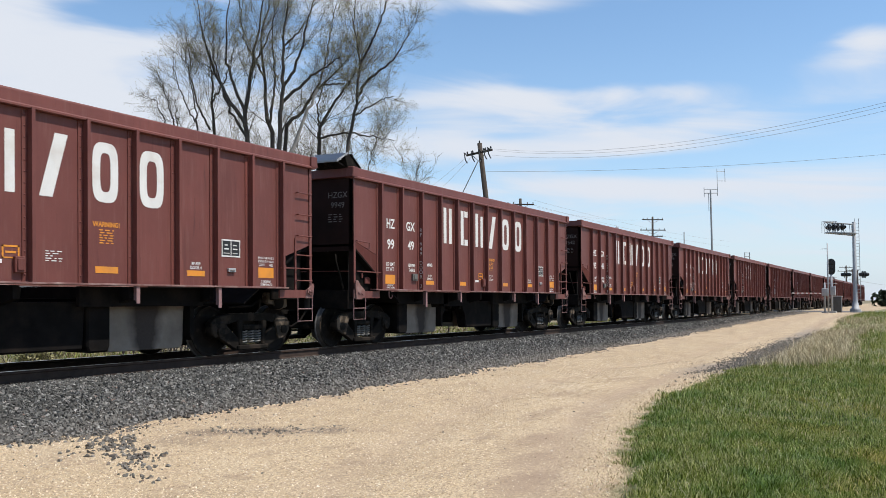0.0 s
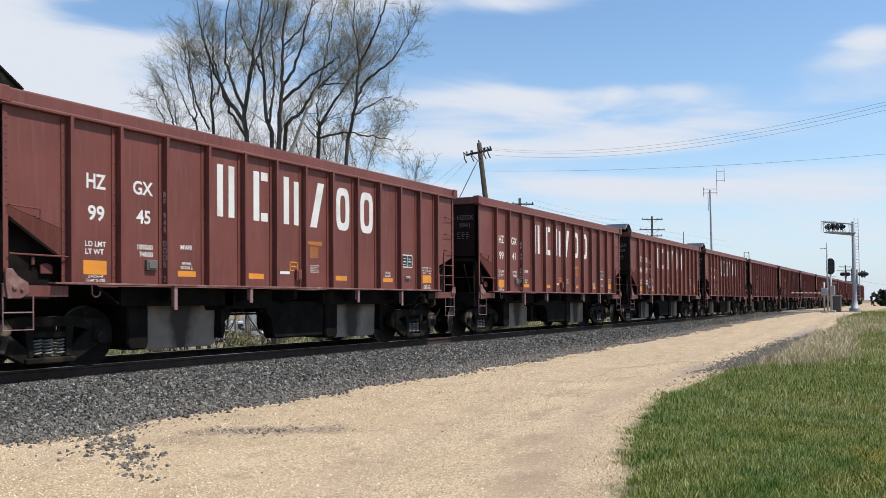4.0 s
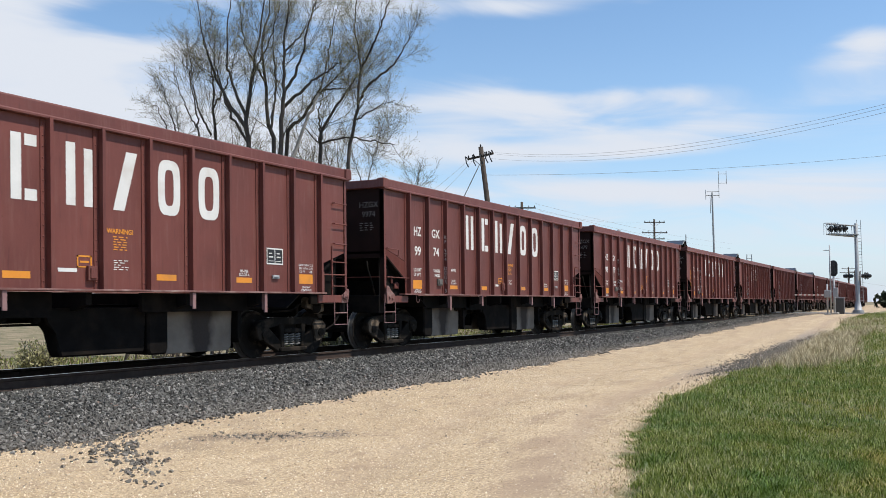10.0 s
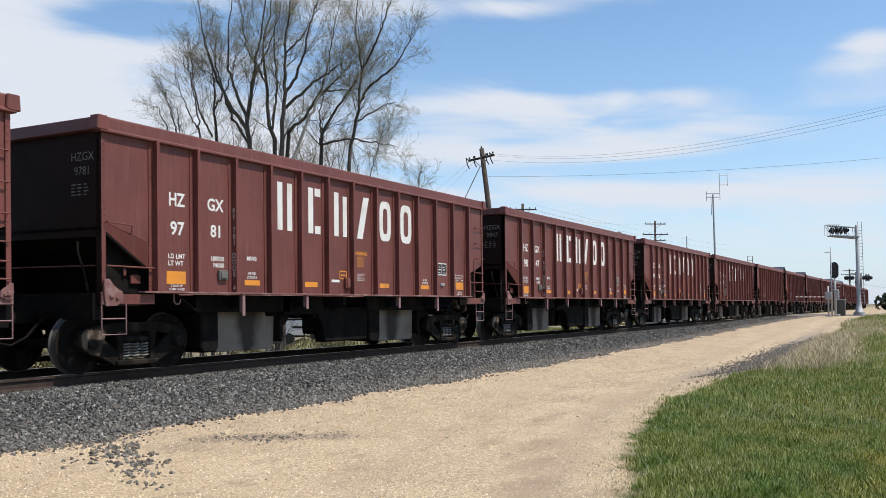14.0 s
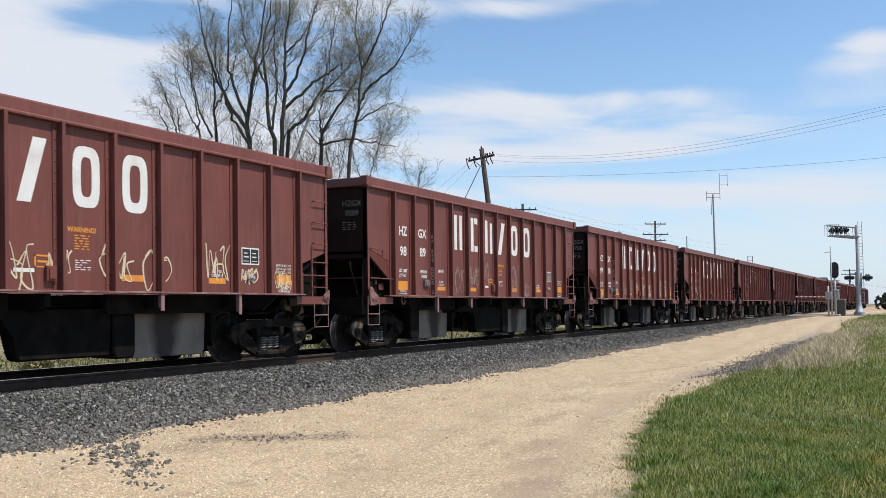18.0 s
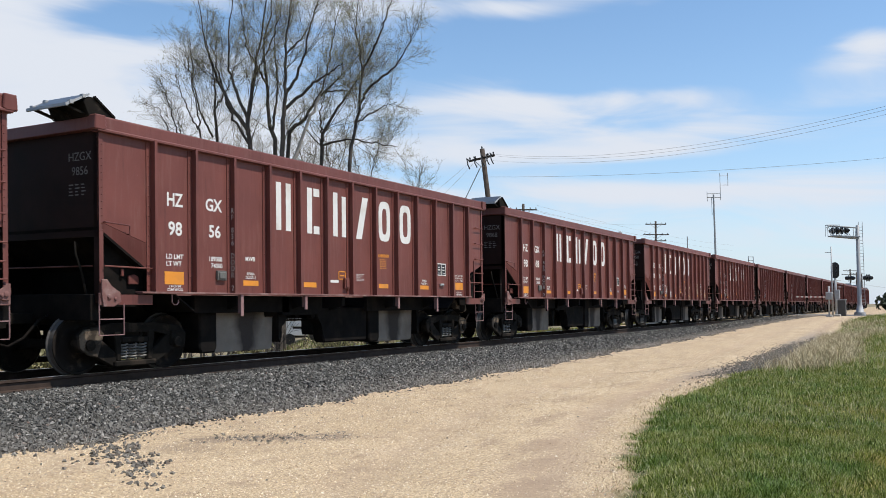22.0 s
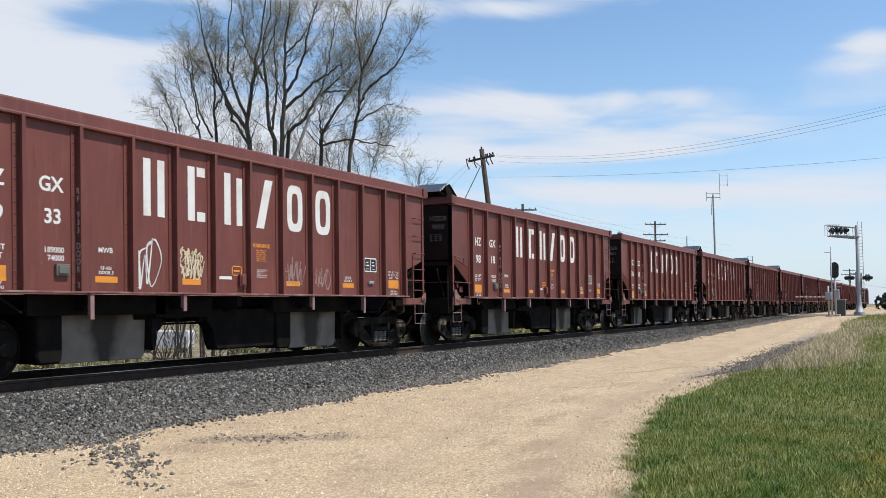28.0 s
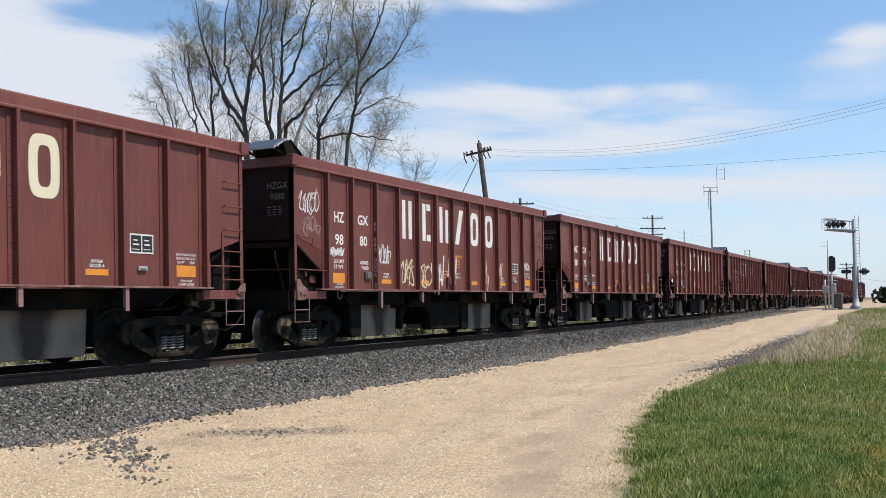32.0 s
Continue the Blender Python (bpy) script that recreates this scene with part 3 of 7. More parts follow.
def bed_up(side):
    """Height of the ballast over the rail's top (below it), by the distance from the middle."""
    return np.interp(np.abs(side), (0, 0.9, 1.05, 1.5, 2.1, 3.75, 4.1), (-0.205, -0.20, -0.178, -0.185, -0.25, -0.52, -0.62))


def build_track():
    offs = [-4.1, -3.75, -3.2, -2.6, -2.1, -1.5, -1.05, -0.9, 0, 0.9, 1.05, 1.5, 2.1, 2.6, 3.2, 3.75, 4.1]
    ob = new("ballast_bed", swept("ballast_bed", [(o, float(bed_up(o))) for o in offs], -70, 330, 2.0, BED, closed=False))
    tagged(ob, "dark grey crushed-stone ballast bed under the track", "ballast", kind="structure")
    rail_profile = [(-0.036, 0.0), (0.036, 0.0), (0.037, -0.035), (0.010, -0.048), (0.009, -0.145), (0.070, -0.165),
                    (0.070, -0.178), (-0.070, -0.178), (-0.070, -0.165), (-0.009, -0.145), (-0.010, -0.048), (-0.037, -0.035)]
    track = thing("railway_track", "single railway track of steel rails on dark wooden ties", "railway track", kind="structure")
    for sgn in (-1, 1):
        rail = part("rail", swept("rail", [(sgn * 0.7535 + a, b) for a, b in rail_profile], -70, 330, 4.0, RAILSIDE), None, track)
        top = swept("rail_head", [(sgn * 0.7535 - 0.030, 0.003), (sgn * 0.7535 + 0.030, 0.003), (sgn * 0.7535 + 0.030, 0.001), (sgn * 0.7535 - 0.030, 0.001)], -70, 330, 4.0, RAILTOP)
        part("running_surface", top, None, rail, "bright worn running surface")
    bm = bmesh.new()
    box(bm, -0.115, 0.115, -1.3, 1.3, -0.36, -0.186)
    tie = mesh_of(bm, TIE, bevel=0.008, name="tie")
    bm = bmesh.new()
    box(bm, -0.09, 0.09, -0.18, 0.18, -0.186, -0.174)
    for sx in (-0.06, 0.06):
        for sy in (-0.11, 0.11):
            box(bm, sx - 0.012, sx + 0.012, sy - 0.012, sy + 0.012, -0.174, -0.15)
    # plates borrow the ties' dark colour in place of the cars' shadow
    plate = mesh_of(bm, TIE, name="tie_plate")
    rng = random.Random(4)
    for i in range(190):
        s = -12 + i * 0.53
        x, y, a = track_point(s)
        t = part("tie", tie, None, track, m=pose(x + rng.uniform(-0.03, 0.03), y + rng.uniform(-0.05, 0.05), RAIL_Z, 0, 0, math.degrees(a) + rng.uniform(-1, 1)))
        if i < 90:
            part("tie_plate", plate, None, t, m=pose(0, -0.7535, 0))


build_track()


def scatter(name, places, sizes, mat, label, category, seed, flat=0.7):
    """Angular stones, each an island of one mesh."""
    rng = np.random.default_rng(seed)
    base = np.array([(-1, -1, -1), (1, -1, -1), (1, 1, -1), (-1, 1, -1), (-1, -1, 1), (1, -1, 1), (1, 1, 1), (-1, 1, 1)], float)
    quads = np.array([(0, 3, 2, 1), (4, 5, 6, 7), (0, 1, 5, 4), (1, 2, 6, 5), (2, 3, 7, 6), (3, 0, 4, 7)])
    n = len(places)
    shape = base[None] * rng.uniform(0.35, 1.0, (n, 8, 3)) * np.array([1, 0.8, flat])
    q = rng.normal(size=(n, 4))
    q /= np.linalg.norm(q, axis=1, keepdims=True)
    w, x, y, z = q.T
    rot = np.stack([1 - 2 * (y * y + z * z), 2 * (x * y - z * w), 2 * (x * z + y * w), 2 * (x * y + z * w), 1 - 2 * (x * x + z * z),
                    2 * (y * z - x * w), 2 * (x * z - y * w), 2 * (y * z + x * w), 1 - 2 * (x * x + y * y)], 1).reshape(n, 3, 3)
    verts = np.einsum("nij,nkj->nki", rot, shape) * np.asarray(sizes)[:, None, None] + np.asarray(places)[:, None]
    faces = (quads[None] + 8 * np.arange(n)[:, None, None]).reshape(-1, 4)
    ob = new(name, sheet_mesh(name, verts.reshape(-1, 3), faces, mat))
    return tagged(ob, label, category, kind="stuff")


def chips(x, y, size):
    """Fine gravel: low four-sided chips, each an island of one mesh."""
    rng = np.random.default_rng(8)
    n = len(x)
    turn = rng.uniform(0, math.tau, n)[:, None] + np.arange(4)[None] * math.tau / 4 + rng.normal(0, 0.35, (n, 4))
    reach = size[:, None] * rng.uniform(0.6, 1.25, (n, 4))
    z = ground_z(x, y)
    foot = np.stack([x[:, None] + reach * np.cos(turn), y[:, None] + reach * np.sin(turn), np.repeat(z[:, None] - 0.002, 4, 1)], -1)
    tip = np.stack([x + size * rng.uniform(-0.4, 0.4, n), y + size * rng.uniform(-0.4, 0.4, n), z + size * rng.uniform(0.5, 1.0, n)], -1)
    verts = np.concatenate([foot, tip[:, None]], 1).reshape(-1, 3)
    faces = (np.array([(0, 1, 4), (1, 2, 4), (2, 3, 4), (3, 0, 4)])[None] + 5 * np.arange(n)[:, None, None]).reshape(-1, 3)
    ob = new("fine_gravel", sheet_mesh("fine_gravel", verts, faces, PEBBLE))
    tagged(ob, "fine tan crushed limestone gravel on the drive", "gravel", kind="stuff")


def build_stones():
    rng = np.random.default_rng(11)
    xs, ss, zs = [], [], []
    for x0, x1, n in ((2.5, 12, 36000), (12, 24, 27000), (24, 45, 17000), (45, 80, 9000)):
        xs.append(rng.uniform(x0, x1, n))
        ss.append(-rng.uniform(1.0, 4.1, n))
        zs.append(rng.uniform(0.018, 0.038, n) * (1 + 0.012 * x0))
    x, side, size = (np.concatenate(v) for v in (xs, ss, zs))
    # the toe is ragged
    lim = 3.58 + 0.10 * np.sin(x * 1.3) + 0.07 * np.sin(x * 3.7 + 1) + 0.05 * np.sin(x * 9.1) + rng.normal(0, 0.12, len(x)) + rng.exponential(0.05, len(x))
    keep = -side < lim
    x, side, size = x[keep], side[keep], size[keep]
    z = np.maximum(RAIL_Z + bed_up(side), ground_z(x, TRACK_Y + side)) + size * rng.uniform(-0.1, 0.55, len(x))
    scatter("ballast_stones", np.stack([x, TRACK_Y + side, z], 1), size, STONE, "loose grey crushed ballast stones on the track shoulder", "ballast", 3, 0.5)
    # stray stones on the drive
    x, y, size = [], [], []
    for cx, cy, sx, sy, n, lo, hi in ((7.0, 8.45, 0.50, 0.10, 200, 0.012, 0.030), (6.87, 7.95, 0.20, 0.16, 80, 0.014, 0.036), (6.55, 7.45, 0.13, 0.16, 70, 0.014, 0.036), (6.2, 6.95, 0.12, 0.16, 70, 0.014, 0.036), (5.85, 6.5, 0.08, 0.15, 40, 0.012, 0.032), (5.55, 6.1, 0.06, 0.12, 22, 0.012, 0.03), (6.2, 7.6, 0.3, 0.2, 16, 0.014, 0.036),
                                      (7.9, 7.25, 0.18, 0.2, 60, 0.008, 0.022), (8.3, 6.8, 0.2, 0.2, 70, 0.008, 0.022), (8.7, 6.4, 0.2, 0.2, 40, 0.007, 0.018),
                                      (9.5, 7.7, 2.6, 0.6, 160, 0.006, 0.016), (16, 8.5, 5, 0.22, 260, 0.008, 0.024), (20.5, 4.35, 0.9, 0.16, 160, 0.010, 0.022), (23.0, 3.95, 1.5, 0.26, 3000, 0.009, 0.024), (30, 4.0, 4.5, 0.30, 6500, 0.011, 0.030), (11, 5.2, 4, 1.5, 40, 0.006, 0.018)):
        x.append(rng.normal(cx, sx, n)), y.append(rng.normal(cy, sy, n)), size.append(rng.uniform(lo, hi, n))
    x, y, size = (np.concatenate(v) for v in (x, y, size))
    scatter("stray_stones", np.stack([x, y, ground_z(x, y) + size * 0.15], 1), size * 0.9, STRAY, "scattered dark stones lying on the tan drive", "stones", 5)


    # fine tan gravel on the drive
    n = 150000
    x = 4.0 + 30 * rng.uniform(0, 1, n) ** 2.4
    y = grass_edge(x) + 0.1 + (8.6 - grass_edge(x)) * rng.uniform(0, 1, n)
    lane = np.exp(-((y - grass_edge(x) - 0.9) / 0.45) ** 2)
    keep = rng.uniform(0, 1, n) > 0.75 * lane
    x, y = x[keep], y[keep]
    size = (0.0022 + rng.exponential(0.0018, len(x))).clip(0, 0.009) * (1 + 0.025 * x) * np.clip((36 - x) / 16, 0.2, 1)
    chips(x, y, size * 1.45)


build_stones()

# ---------------------------------------------------------------- lettering
FONT_CACHE = {}


def words(text, height, mat, align="CENTER", squeeze=1.0, thick=0.0):
    """Flat letters in the x-z plane that face -y; height is that of a capital."""
    key = (text, round(height, 4), mat.name, align, squeeze, thick)
    if key not in FONT_CACHE:
        cu = bpy.data.curves.new("words", "FONT")
        cu.body, cu.align_x, cu.size, cu.offset = text, align, height / 0.70, thick
        cu.resolution_u = 3
        tmp = bpy.data.objects.new("words", cu)
        scene.collection.objects.link(tmp)
        me = bpy.data.meshes.new_from_object(tmp)
        bpy.data.objects.remove(tmp)
        bpy.data.curves.remove(cu)
        me.transform(Matrix.Diagonal((squeeze, 1, 1, 1)))
        me.transform(Matrix.Rotation(radians(90), 4, "X"))
        me.materials.clear()
        me.materials.append(mat)
        FONT_CACHE[key] = me
    return FONT_CACHE[key]


def column_words(text, height, step, mat):
    """Letters one under the other, as one mesh."""
    key = (text, "column")
    if key not in FONT_CACHE:
        bm = bmesh.new()
        for i, ch in enumerate(text):
            if ch != " ":
                me = words(ch, height, mat).copy()
                me.transform(Matrix.Translation((0, 0, -step * (i + 1))))
                bm.from_mesh(me)
                bpy.data.meshes.remove(me)
        out = bpy.data.meshes.new("column")
        bm.to_mesh(out)
        bm.free()
        out.materials.append(mat)
        FONT_CACHE[key] = out
    return FONT_CACHE[key]


def along(x):
    """Stations along the car, from its first drawing to the body as built."""
    return x * (1.03 if x > 0 else 1.0) - 0.05


def patch(bm, x0, x1, z0, z1, y=0.0):
    x0, x1 = along(x0), along(x1)
    vs = [bm.verts.new(p) for p in ((x0, y, z0), (x1, y, z0), (x1, y, z1), (x0, y, z1))]
    bm.faces.new(vs)


def ring(bm, cx, cz, rx, rz, w, gap=0.0, n=24, square=0.55):
    """An upright oval band."""
    pts, cx = [], along(cx)
    for k in range(n + 1):
        a = gap + (math.tau - 2 * gap) * k / n
        c, s = math.cos(a), math.sin(a)
        c, s = math.copysign(abs(c) ** square, c), math.copysign(abs(s) ** square, s)
        pts.append(((cx + rx * c, cz + rz * s), (cx + (rx - w) * c, cz + (rz - w * 1.1) * s)))
    for (a, b), (c, d) in zip(pts, pts[1:]):
        vs = [bm.verts.new((p[0], 0, p[1])) for p in (a, c, d, b)]
        bm.faces.new(vs)


def quad(bm, *p):
    bm.faces.new([bm.verts.new((along(a), 0, b)) for a, b in p])


# ---------------------------------------------------------------- hopper car
# x along the car (0 in its middle, the leading end at +x), y across (the drive's side at -y), z up from the rail's top
HALF, FRONT = 6.31, 6.51              # the trailing and the leading end
SIDE_Y = 1.50
RIB_X = (-5.31, -4.42, -3.49, -2.54, -1.63, -0.75, 0.14, 1.05, 1.96, 2.85, 3.74, 4.64, 5.51)
MIRROR = Matrix.Translation((FRONT - HALF, 0, 0)) @ Matrix.Rotation(math.pi, 4, "Z")


def at_end(s, a):
    """A station near the trailing (s < 0) or the leading end."""
    return -a if s < 0 else a + FRONT - HALF


def rib_mesh():
    bm = bmesh.new()
    z0, z1 = 1.285, 3.69
    prism(bm, [(0.0, -SIDE_Y), (0.0, -SIDE_Y - 0.115), (0.055, -SIDE_Y - 0.115), (0.075, -SIDE_Y)], z0, z1, "z")
    box(bm, -0.085, 0.0, -SIDE_Y - 0.014, -SIDE_Y, z0, z1)
    prism(bm, [(-0.002, -SIDE_Y), (-0.002, -SIDE_Y - 0.118), (0.075, -SIDE_Y - 0.118), (0.095, -SIDE_Y)], z0, z0 + 0.42, "z")
    for i in range(15):
        z, r, y = z0 + 0.10 + i * 0.158, 0.016, -SIDE_Y - 0.014
        tip = bm.verts.new((-0.048, y - 0.014, z))
        c = [bm.verts.new((-0.048 + dx * r, y, z + dz * r)) for dx, dz in ((1, 0), (0.5, 0.87), (-0.5, 0.87), (-1, 0), (-0.5, -0.87), (0.5, -0.87))]
        for k in range(6):
            bm.faces.new((c[k], c[(k + 1) % 6], tip))
    return mesh_of(bm, PAINT, name="rib")


def side_frame_mesh():
    bm = bmesh.new()
    y0, y1 = -1.06, -0.92
    half = [(1.08, 0.50), (1.11, 0.63), (0.98, 0.72), (0.45, 0.785)]
    under = [(0.70, 0.58), (0.42, 0.655)]
    prism(bm, [(-a, b) for a, b in half] + half[::-1] + under + [(-a, b) for a, b in under[::-1]], y0, y1)
    for s in (-1, 1):
        prism(bm, [(s * 0.72, 0.60), (s * 0.98, 0.58), (s * 0.97, 0.42), (s * 0.86, 0.34), (s * 0.42, 0.10), (s * 0.26, 0.10), (s * 0.26, 0.24)], y0 + 0.01, y1 - 0.01)
        prism(bm, [(s * 0.27, 0.18), (s * 0.36, 0.18), (s * 0.42, 0.67), (s * 0.27, 0.67)], y0 - 0.015, y1)
        prism(bm, [(s * 0.76, 0.40), (s * 1.02, 0.34), (s * 1.10, 0.44), (s * 1.11, 0.62), (s * 0.76, 0.64)], y0 - 0.025, y1 + 0.02)
    box(bm, -0.42, 0.42, y0 - 0.05, y1 + 0.03, 0.10, 0.19)
    box(bm, -0.27, 0.27, y0 - 0.02, y1, 0.47, 0.56)
    return mesh_of(bm, TRUCK, bevel=0.018, name="side_frame")


def spring_mesh():
    bm = bmesh.new()
    for cx in (0.0,):
        pts, n = [], 46
        for k in range(n):
            a = k * math.tau / 9
            pts.append((cx + 0.075 * math.cos(a), -1.0 + 0.065 * math.sin(a), 0.215 + 0.235 * k / (n - 1)))
        tube(bm, pts, 0.0165, 5)
    return mesh_of(bm, SPRING, True, name="coil_spring")


def wheel_mesh():
    bm = bmesh.new()
    R = 0.457
    prof = [(-0.075, 0.05), (-0.075, 0.13), (-0.045, 0.16), (-0.020, 0.30), (-0.055, R - 0.055), (-0.070, R - 0.045), (-0.070, R - 0.006), (-0.060, R),
            (0.030, R + 0.003), (0.044, R + 0.025), (0.058, R + 0.027), (0.066, R + 0.010), (0.066, R - 0.05), (0.045, R - 0.06), (0.030, 0.16), (0.075, 0.12), (0.075, 0.05)]
    lathe(bm, prof, 36)
    me = mesh_of(bm, WHEEL, name="wheel")
    me.materials.append(TREAD)
    for p in me.polygons:
        r = math.hypot(p.center.x, p.center.z)
        if r > R - 0.003:
            p.material_index = 1
    return me


def build_car():
    car = thing("hopper_car", "open-top ballast hopper car in dull oxide-red paint on the track", "hopper car", group="hopper cars of the train")
    # side and end sheets
    bm = bmesh.new()
    outline = [(-HALF, 2.34), (-5.31, 2.03), (-5.31, 1.25), (5.57, 1.25), (5.57, 1.84), (FRONT, 2.15), (FRONT, 3.71), (-HALF, 3.71)]
    prism(bm, outline, -SIDE_Y, -SIDE_Y + 0.02)
    side = mesh_of(bm, PAINT, name="side_sheet")
    part("side_sheet", side, None, car)
    part("side_sheet", side, None, car, m=MIRROR)
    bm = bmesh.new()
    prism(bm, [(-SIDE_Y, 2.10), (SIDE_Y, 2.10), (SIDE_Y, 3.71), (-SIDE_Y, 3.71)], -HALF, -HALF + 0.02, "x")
    end = mesh_of(bm, END_DARK, name="end_sheet")
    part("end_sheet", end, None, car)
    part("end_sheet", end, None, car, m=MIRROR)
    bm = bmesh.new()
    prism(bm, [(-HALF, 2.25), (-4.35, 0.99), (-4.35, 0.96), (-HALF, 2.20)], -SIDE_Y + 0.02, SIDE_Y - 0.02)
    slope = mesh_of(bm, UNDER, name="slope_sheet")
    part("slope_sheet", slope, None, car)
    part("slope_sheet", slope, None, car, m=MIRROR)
    # closing plates under the slope sheet, added near-black to keep the open bays dark
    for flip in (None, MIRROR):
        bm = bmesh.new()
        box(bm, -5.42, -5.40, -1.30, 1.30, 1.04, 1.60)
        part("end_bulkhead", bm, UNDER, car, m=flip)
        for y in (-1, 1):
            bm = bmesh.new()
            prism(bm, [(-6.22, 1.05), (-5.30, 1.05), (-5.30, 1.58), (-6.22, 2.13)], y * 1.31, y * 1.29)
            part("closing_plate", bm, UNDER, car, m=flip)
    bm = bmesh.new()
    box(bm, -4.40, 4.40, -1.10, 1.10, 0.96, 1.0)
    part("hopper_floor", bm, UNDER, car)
    # top chord
    for flip in (None, MIRROR):
        bm = bmesh.new()
        prism(bm, [(-1.575, 3.672), (-1.585, 3.677), (-1.585, 3.712), (-1.552, 3.728), (-1.545, 3.895), (-1.532, 3.918), (-1.44, 3.925), (-1.44, 3.67), (-SIDE_Y, 3.67)], -HALF - 0.06, FRONT + 0.06, "x")
        part("top_chord", bm, PAINT, car, m=flip, bevel=0.008)
        bm = bmesh.new()
        prism(bm, [(-HALF - 0.115, 3.70), (-HALF - 0.10, 3.89), (-HALF + 0.10, 3.90), (-HALF + 0.10, 3.69)], -1.43, 1.43)
        part("end_chord", bm, PAINT, car, m=flip, bevel=0.008)
        for y in (-1, 1):
            bm = bmesh.new()
            prism(bm, [(-HALF - 0.122, 3.70), (-HALF - 0.105, 3.922), (-HALF + 0.08, 3.922), (-HALF + 0.10, 3.72), (-HALF + 0.05, 3.692)], y * 1.592, y * 1.40)
            part("corner_cap", bm, PAINT, car, m=flip, bevel=0.015)
    rib = rib_mesh()
    for x in RIB_X:
        part("rib", rib, None, car, m=pose(x, 0, 0))
    bm = bmesh.new()
    for x in RIB_X:
        prism(bm, [(-x, SIDE_Y), (-x, SIDE_Y + 0.115), (-x - 0.06, SIDE_Y + 0.115), (-x - 0.075, SIDE_Y)], 1.285, 3.64, "z")
    tagged(part("far_side_ribs", bm, PAINT, car), kind="stuff")
    for flip in (None, MIRROR):
        bm = bmesh.new()
        box(bm, -5.58, 5.66, -1.625, -SIDE_Y + 0.04, 1.255, 1.285)
        part("side_sill", bm, SILL, car, m=flip, bevel=0.004)
        for x, z in ((-3.24, 0.87), (-1.40, 0.98), (1.99, 0.98), (3.75, 0.90)):
            bm = bmesh.new()
            x = along(x)
            box(bm, x - 0.036, x + 0.036, -1.60, -1.575, z, 1.255)
            box(bm, x - 0.008, x + 0.008, -1.575, -1.50, z + 0.05, 1.255)
            part("sill_bracket", bm, FADED, car, "faded pinkish sill bracket", m=flip, bevel=0.004)
        # corner posts, end sill, grab irons, steps
        for sx in (-1, 1):
            bm = bmesh.new()
            prism(bm, [(at_end(sx, HALF), -1.52), (at_end(sx, HALF - 0.075), -1.52), (at_end(sx, HALF - 0.075), -1.50), (at_end(sx, HALF - 0.015), -1.50), (at_end(sx, HALF - 0.015), -1.40), (at_end(sx, HALF), -1.40)], 1.10, 3.70, "z")
            for i in range(13):
                z, x = 2.2 + i * 0.108, at_end(sx, HALF - 0.05)
                tip = bm.verts.new((x, -1.534, z))
                c = [bm.verts.new((x + dx * 0.015, -1.52, z + dz * 0.015)) for dx, dz in ((1, 0), (0, 1), (-1, 0), (0, -1))]
                for k in range(4):
                    bm.faces.new((c[k], c[(k + 1) % 4], tip))
            # faces turned endwise take the dark end colour, their shade put into it
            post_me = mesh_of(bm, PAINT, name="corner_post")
            post_me.materials.append(END_DARK)
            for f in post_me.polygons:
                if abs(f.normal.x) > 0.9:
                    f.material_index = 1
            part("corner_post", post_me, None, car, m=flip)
            bm = bmesh.new()
            prism(bm, [(at_end(sx, HALF + 0.02), 1.26), (at_end(sx, HALF + 0.02), 1.07), (at_end(sx, 6.10), 1.07), (at_end(sx, 6.10), 1.235), (at_end(sx, 6.2), 1.26)], -1.545, -1.50)
            plate = part("end_plate", bm, SILL, car, m=flip, bevel=0.012)
            if flip is None:
                bm = bmesh.new()
                e, w = at_end(sx, HALF), -sx
                k = 1.0 if sx < 0 else 0.55
                prism(bm, [(e + w * k * a, 1.25 + k * b) for a, b in ((0, 0), (0, 0.21), (0.10, 0.21), (0.17, 0.11), (0.34, 0.02), (0.36, -0.13), (0.22, -0.20), (0.03, -0.20))], -1.575, -1.545)
                for a, b, r in ((0.13, -0.05, 0.04), (0.24, -0.08, 0.028)):
                    lathe(bm, [(-1.60, 0.4 * r), (-1.595, r), (-1.57, r)], 8, "y", (e + w * k * a, 0, 1.25 + k * b))
                part("corner_casting", bm, SILL, plate, "worn pinkish corner casting", bevel=0.006)
            bm = bmesh.new()
            box(bm, min(at_end(sx, 6.10), at_end(sx, 5.3)), max(at_end(sx, 6.10), at_end(sx, 5.3)), -1.53, -1.50, 1.08, 1.235)
            part("end_rail", bm, PAINT, car, m=flip)
            bm = bmesh.new()
            tube(bm, [(at_end(sx, 6.25), -1.56, 1.66), (at_end(sx, 5.28), -1.56, 1.65)], 0.013)
            part("handrail", bm, PAINT, car, m=flip)
            bm = bmesh.new()
            x0, x1 = at_end(sx, 6.32), at_end(sx, 5.86)
            tube(bm, [(x0, -1.52, 1.10), (x0, -1.52, 0.62), (x1, -1.52, 0.62), (x1, -1.52, 1.10)], 0.011)
            tube(bm, [(x0, -1.52, 0.86), (x1, -1.52, 0.86)], 0.010)
            part("stirrup_step", bm, FADED, car, m=flip)
        for z in (3.15, 2.72, 2.30):
            bm = bmesh.new()
            tube(bm, [(6.02, -1.51, z), (6.02, -1.57, z), (6.45, -1.57, z), (6.45, -1.51, z)], 0.012)
            part("ladder_rung", bm, PAINT, car, m=flip)
        bm = bmesh.new()
        box(bm, 5.98, 6.02, -1.52, -1.49, 1.10, 2.25)
        part("ladder_post", bm, PAINT, car, m=flip)
        for z in (1.92, 1.42):
            bm = bmesh.new()
            tube(bm, [(5.98, -1.55, z), (6.48, -1.55, z)], 0.012)
